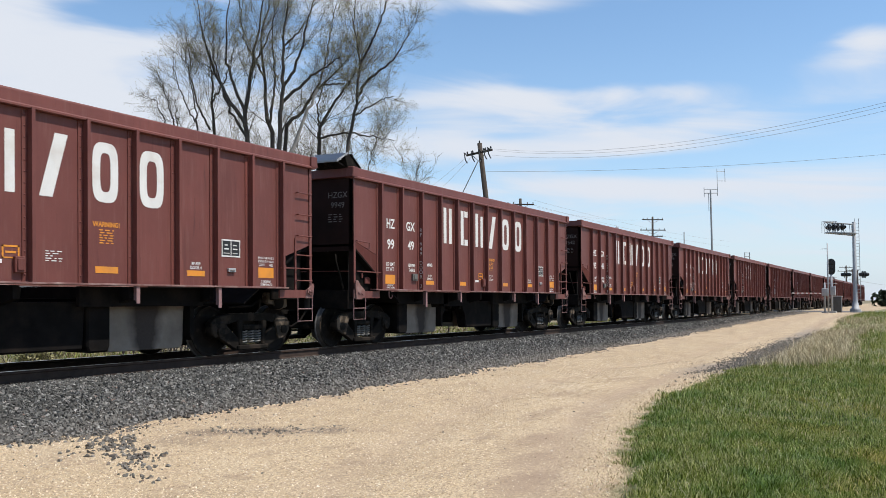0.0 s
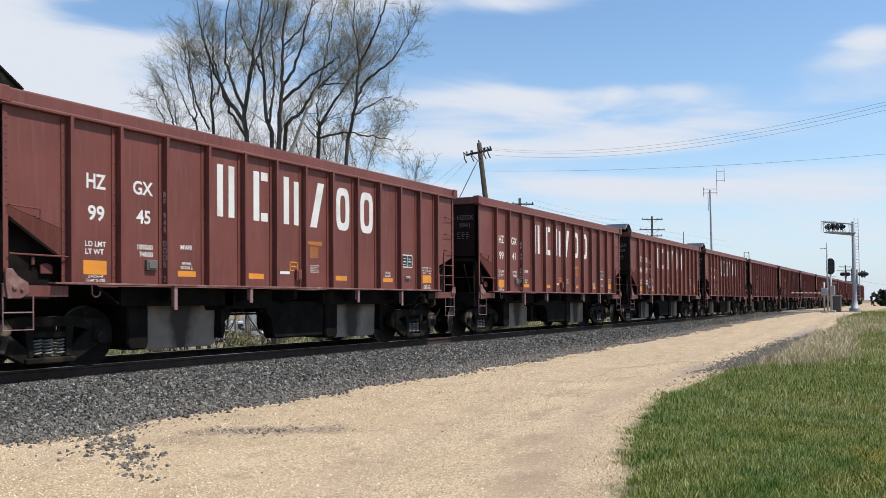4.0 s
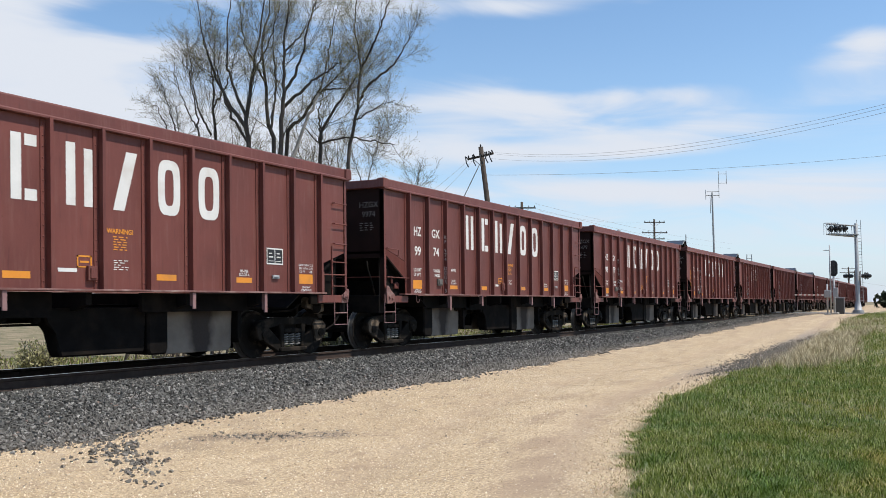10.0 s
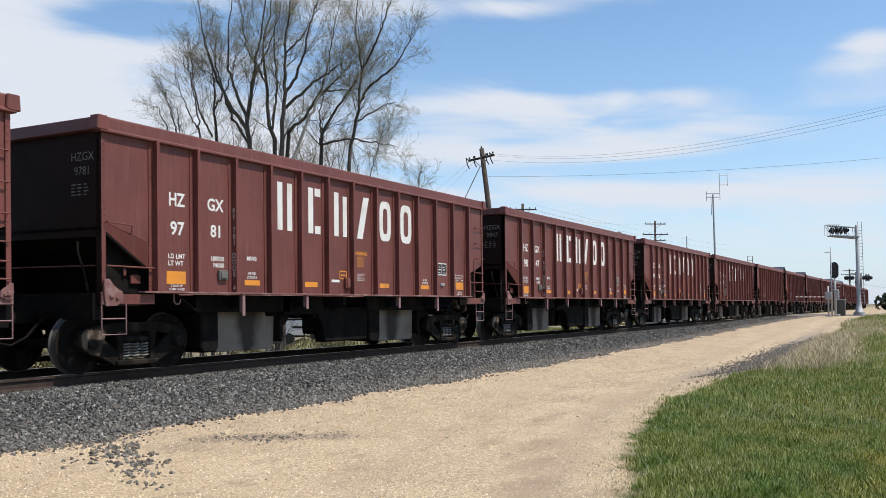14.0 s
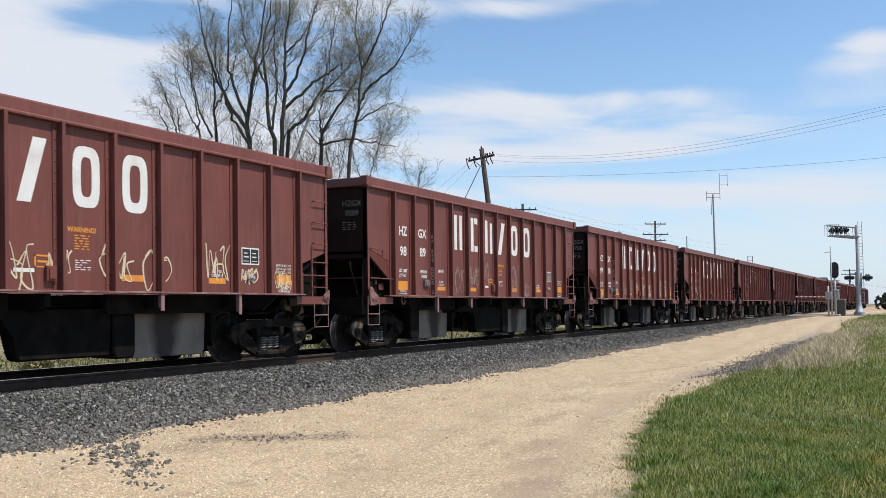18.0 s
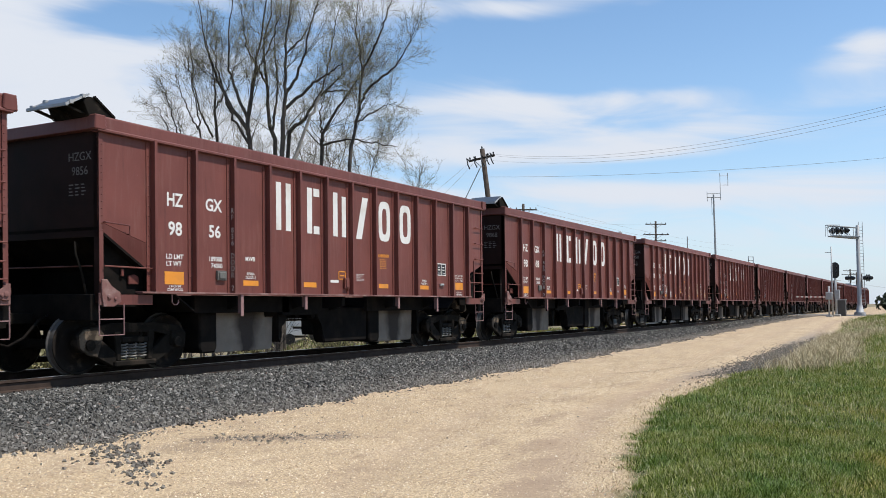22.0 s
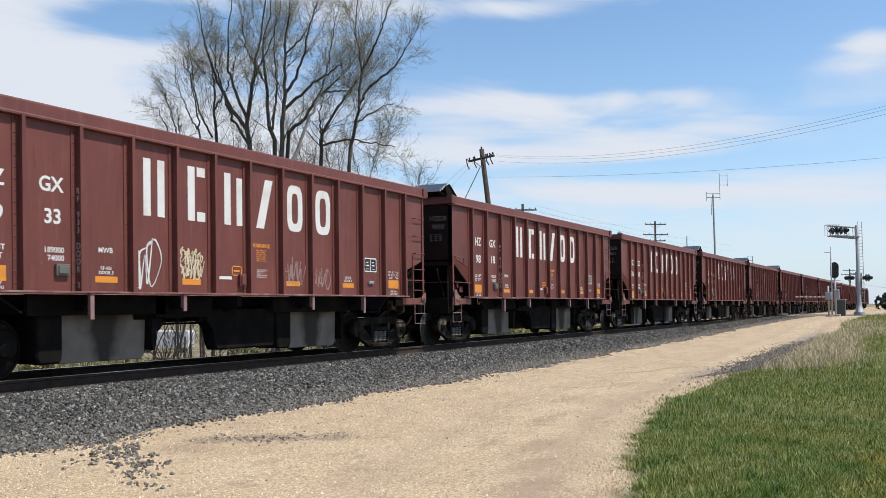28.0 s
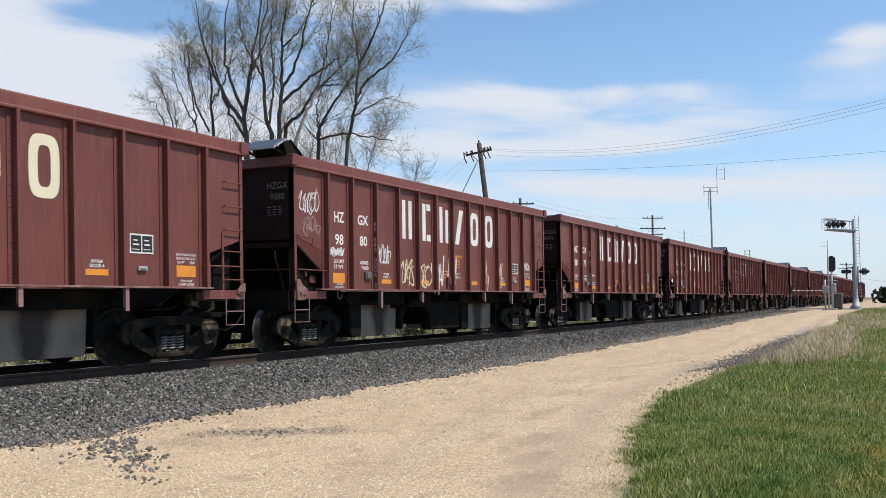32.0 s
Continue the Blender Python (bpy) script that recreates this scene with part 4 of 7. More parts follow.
            part("ladder_rung", bm, PAINT, car, m=flip)
        bm = bmesh.new()
        tube(bm, [(-6.24, -1.51, 2.32), (-6.24, -1.57, 2.32), (-5.78, -1.57, 2.30), (-5.78, -1.57, 2.17), (-5.78, -1.51, 2.17)], 0.012)
        part("grab_iron", bm, PAINT, car, m=flip)
    bm = bmesh.new()
    tube(bm, [(-4.86, -1.5, 1.25), (-4.86, -1.5, 1.12), (-4.82, -1.5, 1.08), (-4.76, -1.5, 1.08), (-4.72, -1.5, 1.12), (-4.72, -1.5, 1.16)], 0.012)
    part("rope_hook", bm, FADED, car)
    # end sills, couplers, hoses
    for flip in (None, MIRROR):
        bm = bmesh.new()
        box(bm, -HALF - 0.08, -HALF + 0.12, -1.42, 1.42, 0.84, 1.24)
        part("end_sill", bm, UNDER, car, m=flip, bevel=0.01)
        bm = bmesh.new()
        box(bm, -7.05, -6.3, -0.09, 0.09, 0.78, 0.95)
        prism(bm, [(-7.10, -0.16), (-6.92, -0.20), (-6.82, -0.05), (-6.84, 0.14), (-7.00, 0.19), (-6.96, 0.04), (-7.08, 0.02)], 0.72, 1.01, "z")
        part("coupler", bm, TRUCK, car, m=flip, bevel=0.01)
        bm = bmesh.new()
        tube(bm, [(-6.36, -0.45, 0.92), (-6.55, -0.46, 0.85), (-6.80, -0.44, 0.58), (-7.0, -0.36, 0.46), (-7.15, -0.28, 0.50)], 0.024)
        part("air_hose", bm, UNDER, car, m=flip, smooth=True)
        bm = bmesh.new()
        tube(bm, [(-6.33, -1.1, 1.95), (-6.42, -1.12, 2.02), (-6.44, -1.15, 1.85), (-6.38, -1.2, 1.6), (-6.36, -1.3, 1.2)], 0.018)
        part("brake_pipe", bm, TRUCK, car, m=flip, smooth=True)
        bm = bmesh.new()
        tube(bm, [(-HALF - 0.03, -1.40, 1.66), (-HALF - 0.03, 1.40, 1.66)], 0.012)
        part("end_handrail", bm, PAINT, car, m=flip)
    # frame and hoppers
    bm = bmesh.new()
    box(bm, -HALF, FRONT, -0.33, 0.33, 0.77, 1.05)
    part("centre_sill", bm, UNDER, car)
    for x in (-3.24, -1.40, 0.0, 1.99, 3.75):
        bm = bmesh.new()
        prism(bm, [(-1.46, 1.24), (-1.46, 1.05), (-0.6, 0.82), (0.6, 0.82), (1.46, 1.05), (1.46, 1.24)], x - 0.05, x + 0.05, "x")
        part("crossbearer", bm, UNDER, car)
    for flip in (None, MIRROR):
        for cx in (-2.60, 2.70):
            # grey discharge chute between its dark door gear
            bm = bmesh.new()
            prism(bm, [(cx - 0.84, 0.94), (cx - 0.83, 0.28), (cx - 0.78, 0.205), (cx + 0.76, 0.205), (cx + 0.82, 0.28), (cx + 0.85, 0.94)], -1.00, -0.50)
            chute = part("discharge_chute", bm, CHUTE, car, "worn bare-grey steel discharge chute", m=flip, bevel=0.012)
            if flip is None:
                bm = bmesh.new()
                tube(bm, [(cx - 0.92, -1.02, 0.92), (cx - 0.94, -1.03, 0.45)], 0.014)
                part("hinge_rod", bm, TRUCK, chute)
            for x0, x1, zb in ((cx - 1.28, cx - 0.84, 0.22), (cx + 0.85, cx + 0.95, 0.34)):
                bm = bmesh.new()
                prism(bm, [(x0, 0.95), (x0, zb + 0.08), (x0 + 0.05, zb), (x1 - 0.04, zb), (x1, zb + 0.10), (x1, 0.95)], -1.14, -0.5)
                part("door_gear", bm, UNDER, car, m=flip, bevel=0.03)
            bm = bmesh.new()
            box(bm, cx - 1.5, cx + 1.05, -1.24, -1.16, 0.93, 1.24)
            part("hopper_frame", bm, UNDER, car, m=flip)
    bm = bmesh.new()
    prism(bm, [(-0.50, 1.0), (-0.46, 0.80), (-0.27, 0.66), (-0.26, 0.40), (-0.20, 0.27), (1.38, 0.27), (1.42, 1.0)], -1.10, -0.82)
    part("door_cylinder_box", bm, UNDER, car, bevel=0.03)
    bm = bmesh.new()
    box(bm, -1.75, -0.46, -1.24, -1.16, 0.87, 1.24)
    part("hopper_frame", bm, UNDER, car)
    bm = bmesh.new()
    prism(bm, [(-1.76, 0.90), (-1.46, 0.88), (-1.44, 0.78), (-1.54, 0.66), (-1.66, 0.64), (-1.76, 0.70)], -1.12, -0.95)
    part("door_lever", bm, UNDER, car, bevel=0.03)
    for x, z in ((-0.62, 0.84), (-1.15, 0.86)):
        bm = bmesh.new()
        lathe(bm, [(-1.13, 0.02), (-1.12, 0.06), (-1.0, 0.06), (-0.99, 0.02)], 8, "y", (x, 0, z))
        part("pivot_pin", bm, UNDER, car)
    bm = bmesh.new()
    lathe(bm, [(-1.05, 0.02), (-1.0, 0.17), (-0.3, 0.17), (-0.25, 0.02)], 14, "x", (-1.0, -0.95, 1.0))
    part("air_reservoir", bm, UNDER, car, smooth=True)
    bm = bmesh.new()
    tube(bm, [(-4.2, -0.7, 0.755), (4.2, -0.7, 0.755)], 0.02)
    part("brake_rod", bm, UNDER, car)
    # hand brake and slack adjuster over the trucks, open to the light under the cut-away ends
    bm = bmesh.new()
    prism(bm, [(5.50, 0.98), (5.55, 1.18), (5.70, 1.21), (5.74, 1.12), (5.98, 1.16), (6.12, 1.10), (6.14, 0.90), (5.92, 0.84), (5.74, 0.94)], -1.20, -1.05)
    # its tan colour stands for sun on the dust here
    part("brake_bracket", bm, SUNLIT_CAKED, car, "dust-caked brake bracket in sunlit tan", bevel=0.02)
    bm = bmesh.new()
    lathe(bm, [(-1.24, 0.03), (-1.23, 0.13), (-1.05, 0.15), (-0.92, 0.06)], 12, "y", (5.86, 0, 0.99))
    part("brake_cylinder", bm, UNDER, car, smooth=True)
    bm = bmesh.new()
    tube(bm, [(5.45, -1.1, 1.05), (5.2, -1.08, 0.92), (4.6, -1.05, 0.90)], 0.022)
    part("brake_rod", bm, UNDER, car)
    bm = bmesh.new()
    prism(bm, [(-5.62, 1.40), (-5.42, 1.40), (-5.42, 1.52), (-5.50, 1.56), (-5.62, 1.54)], -1.36, -1.32)
    box(bm, -5.76, -5.71, -1.36, -1.32, 1.52, 1.64)
    part("retainer_valve", bm, PAINT, car, bevel=0.01)
    # trucks
    frame_me, spring_me, wheel_me = side_frame_mesh(), spring_mesh(), wheel_mesh()
    bm = bmesh.new()
    lathe(bm, [(-0.86, 0.082), (0.86, 0.082)], 12)
    axle_me = mesh_of(bm, WHEEL, name="wheelset")
    bm = bmesh.new()
    lathe(bm, [(-1.13, 0.03), (-1.12, 0.085), (-1.04, 0.10), (-0.90, 0.115)], 14)
    cap_me = mesh_of(bm, TRUCK, name="bearing_cap")
    for tx in (-5.25, 5.25):
        bm = bmesh.new()
        box(bm, tx - 0.20, tx + 0.20, -0.96, 0.96, 0.44, 0.66)
        box(bm, tx - 0.26, tx + 0.26, -0.5, 0.5, 0.62, 0.76)
        part("bolster", bm, TRUCK, car, bevel=0.02)
        # added plate over the frame's outer end: a sun patch on dust, in colour
        bm = bmesh.new()
        out = 1 if tx > 0 else -1
        prism(bm, [(tx + out * a, b) for a, b in ((0.62, 0.62), (0.70, 0.73), (0.98, 0.70), (1.09, 0.60), (1.07, 0.42), (0.92, 0.30), (0.74, 0.26), (0.70, 0.42))], -1.095, -1.055)
        part("wear_adapter", bm, SUNLIT_CAKED, car, "dust-caked side frame end in sunlit tan", bevel=0.015)
        for flip in (0, 180):
            f = part("side_frame", frame_me, None, car, m=pose(tx, 0, 0, 0, 0, flip))
            for sp in (-0.19, 0.0, 0.19) if flip == 0 else ():
                part("coil_spring", spring_me, None, f, "bare steel coil spring", m=pose(sp, 0, 0))
            for ax in (-0.889, 0.889) if flip == 0 else ():
                part("bearing_cap", cap_me, None, f, m=pose(ax, 0, 0.457))
        for ax in (-0.889, 0.889):
            w = part("wheelset", axle_me, None, car, m=pose(tx + ax, 0, 0.457))
            part("wheel", wheel_me, None, w, m=pose(0, -0.75, 0))
            part("wheel", wheel_me, None, w, m=pose(0, 0.75, 0, 0, 0, 180))
    lettering(car)
    return car


def lettering(car):
    """The markings that all the cars share, on the drive's side."""
    face = -SIDE_Y - 0.004

    def mark(bm, mat, name, label=""):
        return part(name, bm, mat, car, label, m=pose(0, face, 0))

    def says(text, x, z, h, mat=WHITE, squeeze=1.0, thick=0.0, name="stencil", label="", align="CENTER"):
        return part(name, words(text, h, mat, align, squeeze, thick), None, car, label, m=pose(along(x), face, z))

    # the big white company marks, as plain upright shapes
    z0, z1 = 2.50, 3.42
    marks = []
    bm = bmesh.new()
    patch(bm, -2.31, -2.16, z0, z1), patch(bm, -2.02, -1.87, z0, z1)
    marks.append(bm)
    bm = bmesh.new()
    patch(bm, -1.36, -1.20, z0, z1), patch(bm, -1.15, -0.96, z0 + 0.0, z0 + 0.16), patch(bm, -1.15, -0.96, z1 - 0.16, z1)
    marks.append(bm)
    bm = bmesh.new()
    patch(bm, -0.49, -0.33, z0, z1), patch(bm, -0.18, -0.03, z0, z1 - 0.06)
    marks.append(bm)
    bm = bmesh.new()
    quad(bm, (0.33, z0), (0.54, z0), (0.79, z1), (0.58, z1))
    marks.append(bm)
    bm = bmesh.new()
    ring(bm, 1.43, (z0 + z1) / 2, 0.24, 0.455, 0.145)
    marks.append(bm)
    bm = bmesh.new()
    ring(bm, 2.31, (z0 + z1) / 2, 0.25, 0.455, 0.145)
    marks.append(bm)
    for bm in marks:
        part("painted_mark", bm, WHITE, car, "tall white painted shape", m=pose(0.125, face, 0))
    says("LD LMT", -4.75, 1.83, 0.078, thick=0.002, name="load_stencil")
    says("LT WT", -4.77, 1.715, 0.078, thick=0.002, name="load_stencil")
    says("189000", -3.81, 1.83, 0.078, thick=0.002, name="weight_stencil")
    says("74000", -3.78, 1.715, 0.078, thick=0.002, name="weight_stencil")
    says("MWB", -2.92, 1.87, 0.078, thick=0.002, name="stencil")
    for x in (-4.75, 5.03):
        says("2 INCH HF", x, 1.362, 0.040, thick=0.0008)
        says("COMP SHOES", x, 1.306, 0.040, thick=0.0008)
    says("EXW 10-8 H 12-5", 5.03, 1.80, 0.042, thick=0.0008)
    says("EW 10-7 H 12-10", 5.03, 1.735, 0.042, thick=0.0008)
    says("CU FT       1430", 5.03, 1.67, 0.042, thick=0.0008)
    says("WARNING!", 0.58, 2.14, 0.072, ORANGE, 0.95, 0.003, name="warning_stencil")
    bm = bmesh.new()
    for i in range(6):
        words_wide = ((0.09, 0.07, 0.06), (0.11, 0.12), (0.07, 0.05, 0.10), (0.05, 0.09, 0.08), (0.10, 0.13), (0.08, 0.11, 0.04))[i]
        x = 0.585 - (sum(words_wide) + 0.022 * (len(words_wide) - 1)) / 2
        for w in words_wide:
            patch(bm, x, x + w * 0.8, 1.885 + i * 0.039, 1.902 + i * 0.039)
            x += w + 0.022
    tagged(mark(bm, ORANGE, "warning_print"), kind="stuff")
    for x0, x1, z0, z1 in ((-4.97, -4.55, 1.41, 1.62), (-3.11, -2.70, 1.42, 1.515), (-1.37, -0.95, 1.42, 1.52), (1.28, 1.69, 1.44, 1.54), (3.08, 3.48, 1.44, 1.535), (4.82, 5.24, 1.45, 1.64)):
        bm = bmesh.new()
        patch(bm, x0, x1, z0, z1)
        mark(bm, ORANGE, "orange_patch", "flat orange painted patch")
    bm = bmesh.new()
    patch(bm, -0.51, -0.19, 1.53, 1.585)
    mark(bm, WHITE, "white_bar")
    bm = bmesh.new()
    for i in range(5):
        x = 0.46
        for w in ((0.07, 0.10, 0.05), (0.12, 0.04, 0.08), (0.05, 0.06), (0.09, 0.11), (0.06, 0.08, 0.10))[i]:
            patch(bm, x, x + w * 0.8, 1.585 + i * 0.034, 1.598 + i * 0.034)
            x += w + 0.022
    tagged(mark(bm, WHITE, "small_print"), kind="stuff")
    bm = bmesh.new()
    patch(bm, -0.19, 0.07, 1.755, 1.78), patch(bm, -0.19, 0.07, 1.60, 1.62), patch(bm, -0.19, -0.165, 1.6, 1.78), patch(bm, 0.045, 0.07, 1.6, 1.78), patch(bm, -0.14, 0.02, 1.67, 1.70)
    mark(bm, ORANGE, "placard_frame")
    # consolidated stencil plate
    plate = bmesh.new()
    patch(plate, 3.88, 4.34, 1.80, 2.11)
    p = mark(plate, BLACKMARK, "inspection_panel", "black inspection panel with a white border")
    bm = bmesh.new()
    for x0, x1, a, b in ((3.88, 4.34, 2.085, 2.11), (3.88, 4.34, 1.80, 1.825), (3.88, 3.90, 1.8, 2.11), (4.32, 4.34, 1.8, 2.11), (4.10, 4.12, 1.82, 2.09), (3.93, 4.07, 1.86, 1.872), (4.15, 4.28, 1.86, 1.872), (3.94, 4.06, 1.93, 1.955), (4.16, 4.27, 1.93, 1.955), (3.95, 4.03, 2.0, 2.02), (4.16, 4.25, 2.0, 2.02)):
        patch(bm, x0, x1, a, b, -0.003)
    part("panel_border", bm, WHITE, p)
    for x0, x1, z0, z1, d, mat in ((-3.80, -3.58, 1.50, 1.67, 0.05, DULL), (-0.03, 0.13, 1.41, 1.63, 0.06, PAINT), (4.02, 4.20, 1.53, 1.60, 0.04, GALV)):
        bm = bmesh.new()
        x0, x1 = along(x0), along(x1)
        box(bm, x0, x1, -SIDE_Y - d, -SIDE_Y, z0, z1)
        box(bm, x0 + 0.03, x1 - 0.03, -SIDE_Y - d - 0.02, -SIDE_Y - d, z0 + 0.03, z1 - 0.03)
        part("valve_box", bm, mat, car, bevel=0.006)


def number_car(car, number, door, hatch, cream=False):
    """What sets one car apart: its number, door number and equipment box."""
    face = -SIDE_Y - 0.004

    def says(text, x, z, h, mat=WHITE, squeeze=1.0, thick=0.0, name="stencil", m=None):
        return part(name, words(text, h, mat, "CENTER", squeeze, thick), None, car, m=m or pose(along(x), face, z))

    says("HZ", -4.745, 2.70, 0.215, squeeze=0.84, thick=0.007, name="reporting_mark")
    says("GX", -3.85, 2.70, 0.205, squeeze=0.93, thick=0.007, name="reporting_mark")
    says(number[:2], -4.735, 2.225, 0.215, thick=0.007, name="car_number")
    says(number[2:], -3.825, 2.245, 0.205, thick=0.007, name="car_number")
    says("HZGX", 0, 0, 0.13, ENDMARK, name="end_mark", m=pose(-HALF - 0.004, -1.10, 3.27, 0, 0, -90))
    says(number, 0, 0, 0.13, ENDMARK, name="end_mark", m=pose(-HALF - 0.004, -1.10, 3.05, 0, 0, -90))
    bm = bmesh.new()
    for i in range(4):
        for j in range(3):
            patch(bm, -0.20 + j * 0.14, -0.20 + j * 0.14 + 0.10 - 0.02 * ((i + j) % 3), 2.60 + i * 0.052, 2.618 + i * 0.052)
    tagged(part("end_print", bm, ENDMARK, car), kind="stuff").matrix_basis = (pose(-HALF - 0.004, -1.10, 0.14, 0, 0, -90))
    column = "RF " + number[1:] + " DOOR " + door
    tagged(part("door_stencil", column_words(column, 0.090, 0.114, COLUMNMARK), None, car, m=pose(-3.496, -SIDE_Y - 0.062, 2.81, 0, 0, -90)), kind="stuff")
    for x, d, z in ((-2.91, door, 1.545), (3.28, "4", 1.56)):
        says("RF-" + number[1:], x, z + 0.068, 0.050, thick=0.0012)
        says("DOOR " + d, x, z, 0.050, thick=0.0012)
    for i, row in enumerate(SCRAWLS.get(number, ())):
        graffiti(car, *row[:4], int(number) * 10 + i, *row[4:])
    if number in ("9783", "9856", "9829", "9941", "9868"):
        for ob in car.children:
            if ob.name.startswith("warning"):
                ob.matrix_basis = Matrix.Translation((0.93, 0, 0)) @ ob.matrix_basis
    if number == "9783":
        bm = bmesh.new()
        patch(bm, -5.40, -5.33, 1.90, 2.75)
        part("orange_strip", bm, ORANGE, car, "upright orange painted strip", m=pose(0, -SIDE_Y - 0.005, 0))
    if number == "9950":
        for ob in car.children:
            if ob.name.startswith("painted_mark"):
                ob.matrix_basis = Matrix.Translation((-0.92, 0, 0)) @ ob.matrix_basis
    if number in ("9829", "9941"):
        for ob in car.children:
            if ob.name.startswith("painted_mark"):
                ob.matrix_basis = Matrix.Translation((-0.09, 0, 0)) @ ob.matrix_basis
    if number == "9924":
        for ob in car.children:
            if ob.name.startswith("painted_mark"):
                ob.data = ob.data.copy()
                ob.data.materials[0] = CREAM
    if hatch:
        solar_box(car)


def smooth_line(points, n):
    """A smooth line of n pieces through the given points."""
    pts = [np.array(p, float) for p in points]
    pts = [2 * pts[0] - pts[1]] + pts + [2 * pts[-1] - pts[-2]]
    m, out = len(pts) - 3, []
    for i in range(n + 1):
        u = i / n * m
        k = min(int(u), m - 1)
        t, (p0, p1, p2, p3) = u - k, pts[k:k + 4]
        out.append(0.5 * (2 * p1 + (p2 - p0) * t + (2 * p0 - 5 * p1 + 4 * p2 - p3) * t * t + (3 * p1 - p0 - 3 * p2 + p3) * t ** 3))
    return out


STROKES = (
    ((0.0, 1.0), (0.22, 0.05), (0.45, 0.85), (0.70, 0.0), (1.0, 1.05)),
    ((0.5, 1.0), (0.0, 0.6), (0.35, 0.0), (0.9, 0.45), (0.5, 1.0), (0.1, 0.75)),
    ((0.1, 0.1), (0.3, 1.0), (0.55, 0.1), (0.15, 0.45), (0.9, 0.6), (0.7, 0.0)),
    ((0.0, 0.7), (0.45, 1.0), (0.25, 0.2), (0.85, 0.0), (0.6, 0.75), (1.0, 0.9)),
)


def graffiti(car, x, z, w, h, seed, mat, width=0.026):
    """A sprayed scrawl within w by h: loose strokes side by side, that spell nothing."""
    rng = random.Random(seed)
    bm = bmesh.new()
    cells = max(3, round(w / (0.30 * h)))
    for cell in range(cells):
        slant, tall = rng.uniform(-0.05, 0.18), rng.uniform(0.75, 1.0)
        pts = []
        for a, b in rng.choice(STROKES):
            u = (cell - 0.35 + 1.7 * a + rng.uniform(-0.2, 0.2)) / cells - 0.5
            v = (b + rng.uniform(-0.16, 0.16)) * tall - 0.5
            pts.append((w * (u + slant * v * 0.5), 0.0, h * (v + rng.uniform(-0.04, 0.04))))
        curve = [Vector((p[0], p[2])) for p in smooth_line(pts, 36)]
        last = None
        for i, c in enumerate(curve):
            d = curve[min(i + 1, 36)] - curve[max(i - 1, 0)]
            d = d.normalized() if d.length > 1e-6 else Vector((1, 0))
            nrm = Vector((-d.y, d.x)) * width * (0.42 + 0.16 * math.sin(0.3 * i + seed))
            pair = [bm.verts.new((q.x, -0.0003 * cell, q.y)) for q in (c + nrm, c - nrm)]
            if last:
                bm.faces.new((last[0], last[1], pair[1], pair[0]))
            last = pair
    part("graffiti", bm, mat, car, "sprayed graffiti scrawl", m=pose(along(x), -SIDE_Y - 0.0065, z))


SPRAY_WHITE = material("white_spray_paint", two_tone((0.66, 0.65, 0.62), (0.74, 0.73, 0.70), 4, 60, 0.0), 0.6)
SPRAY_CREAM = material("cream_spray_paint", two_tone((0.62, 0.52, 0.34), (0.70, 0.60, 0.42), 4, 60, 0.0), 0.6)
SPRAY_GREY = material("grey_spray_paint", two_tone((0.25, 0.155, 0.135), (0.38, 0.27, 0.245), 4, 60, 0.0), 0.6)
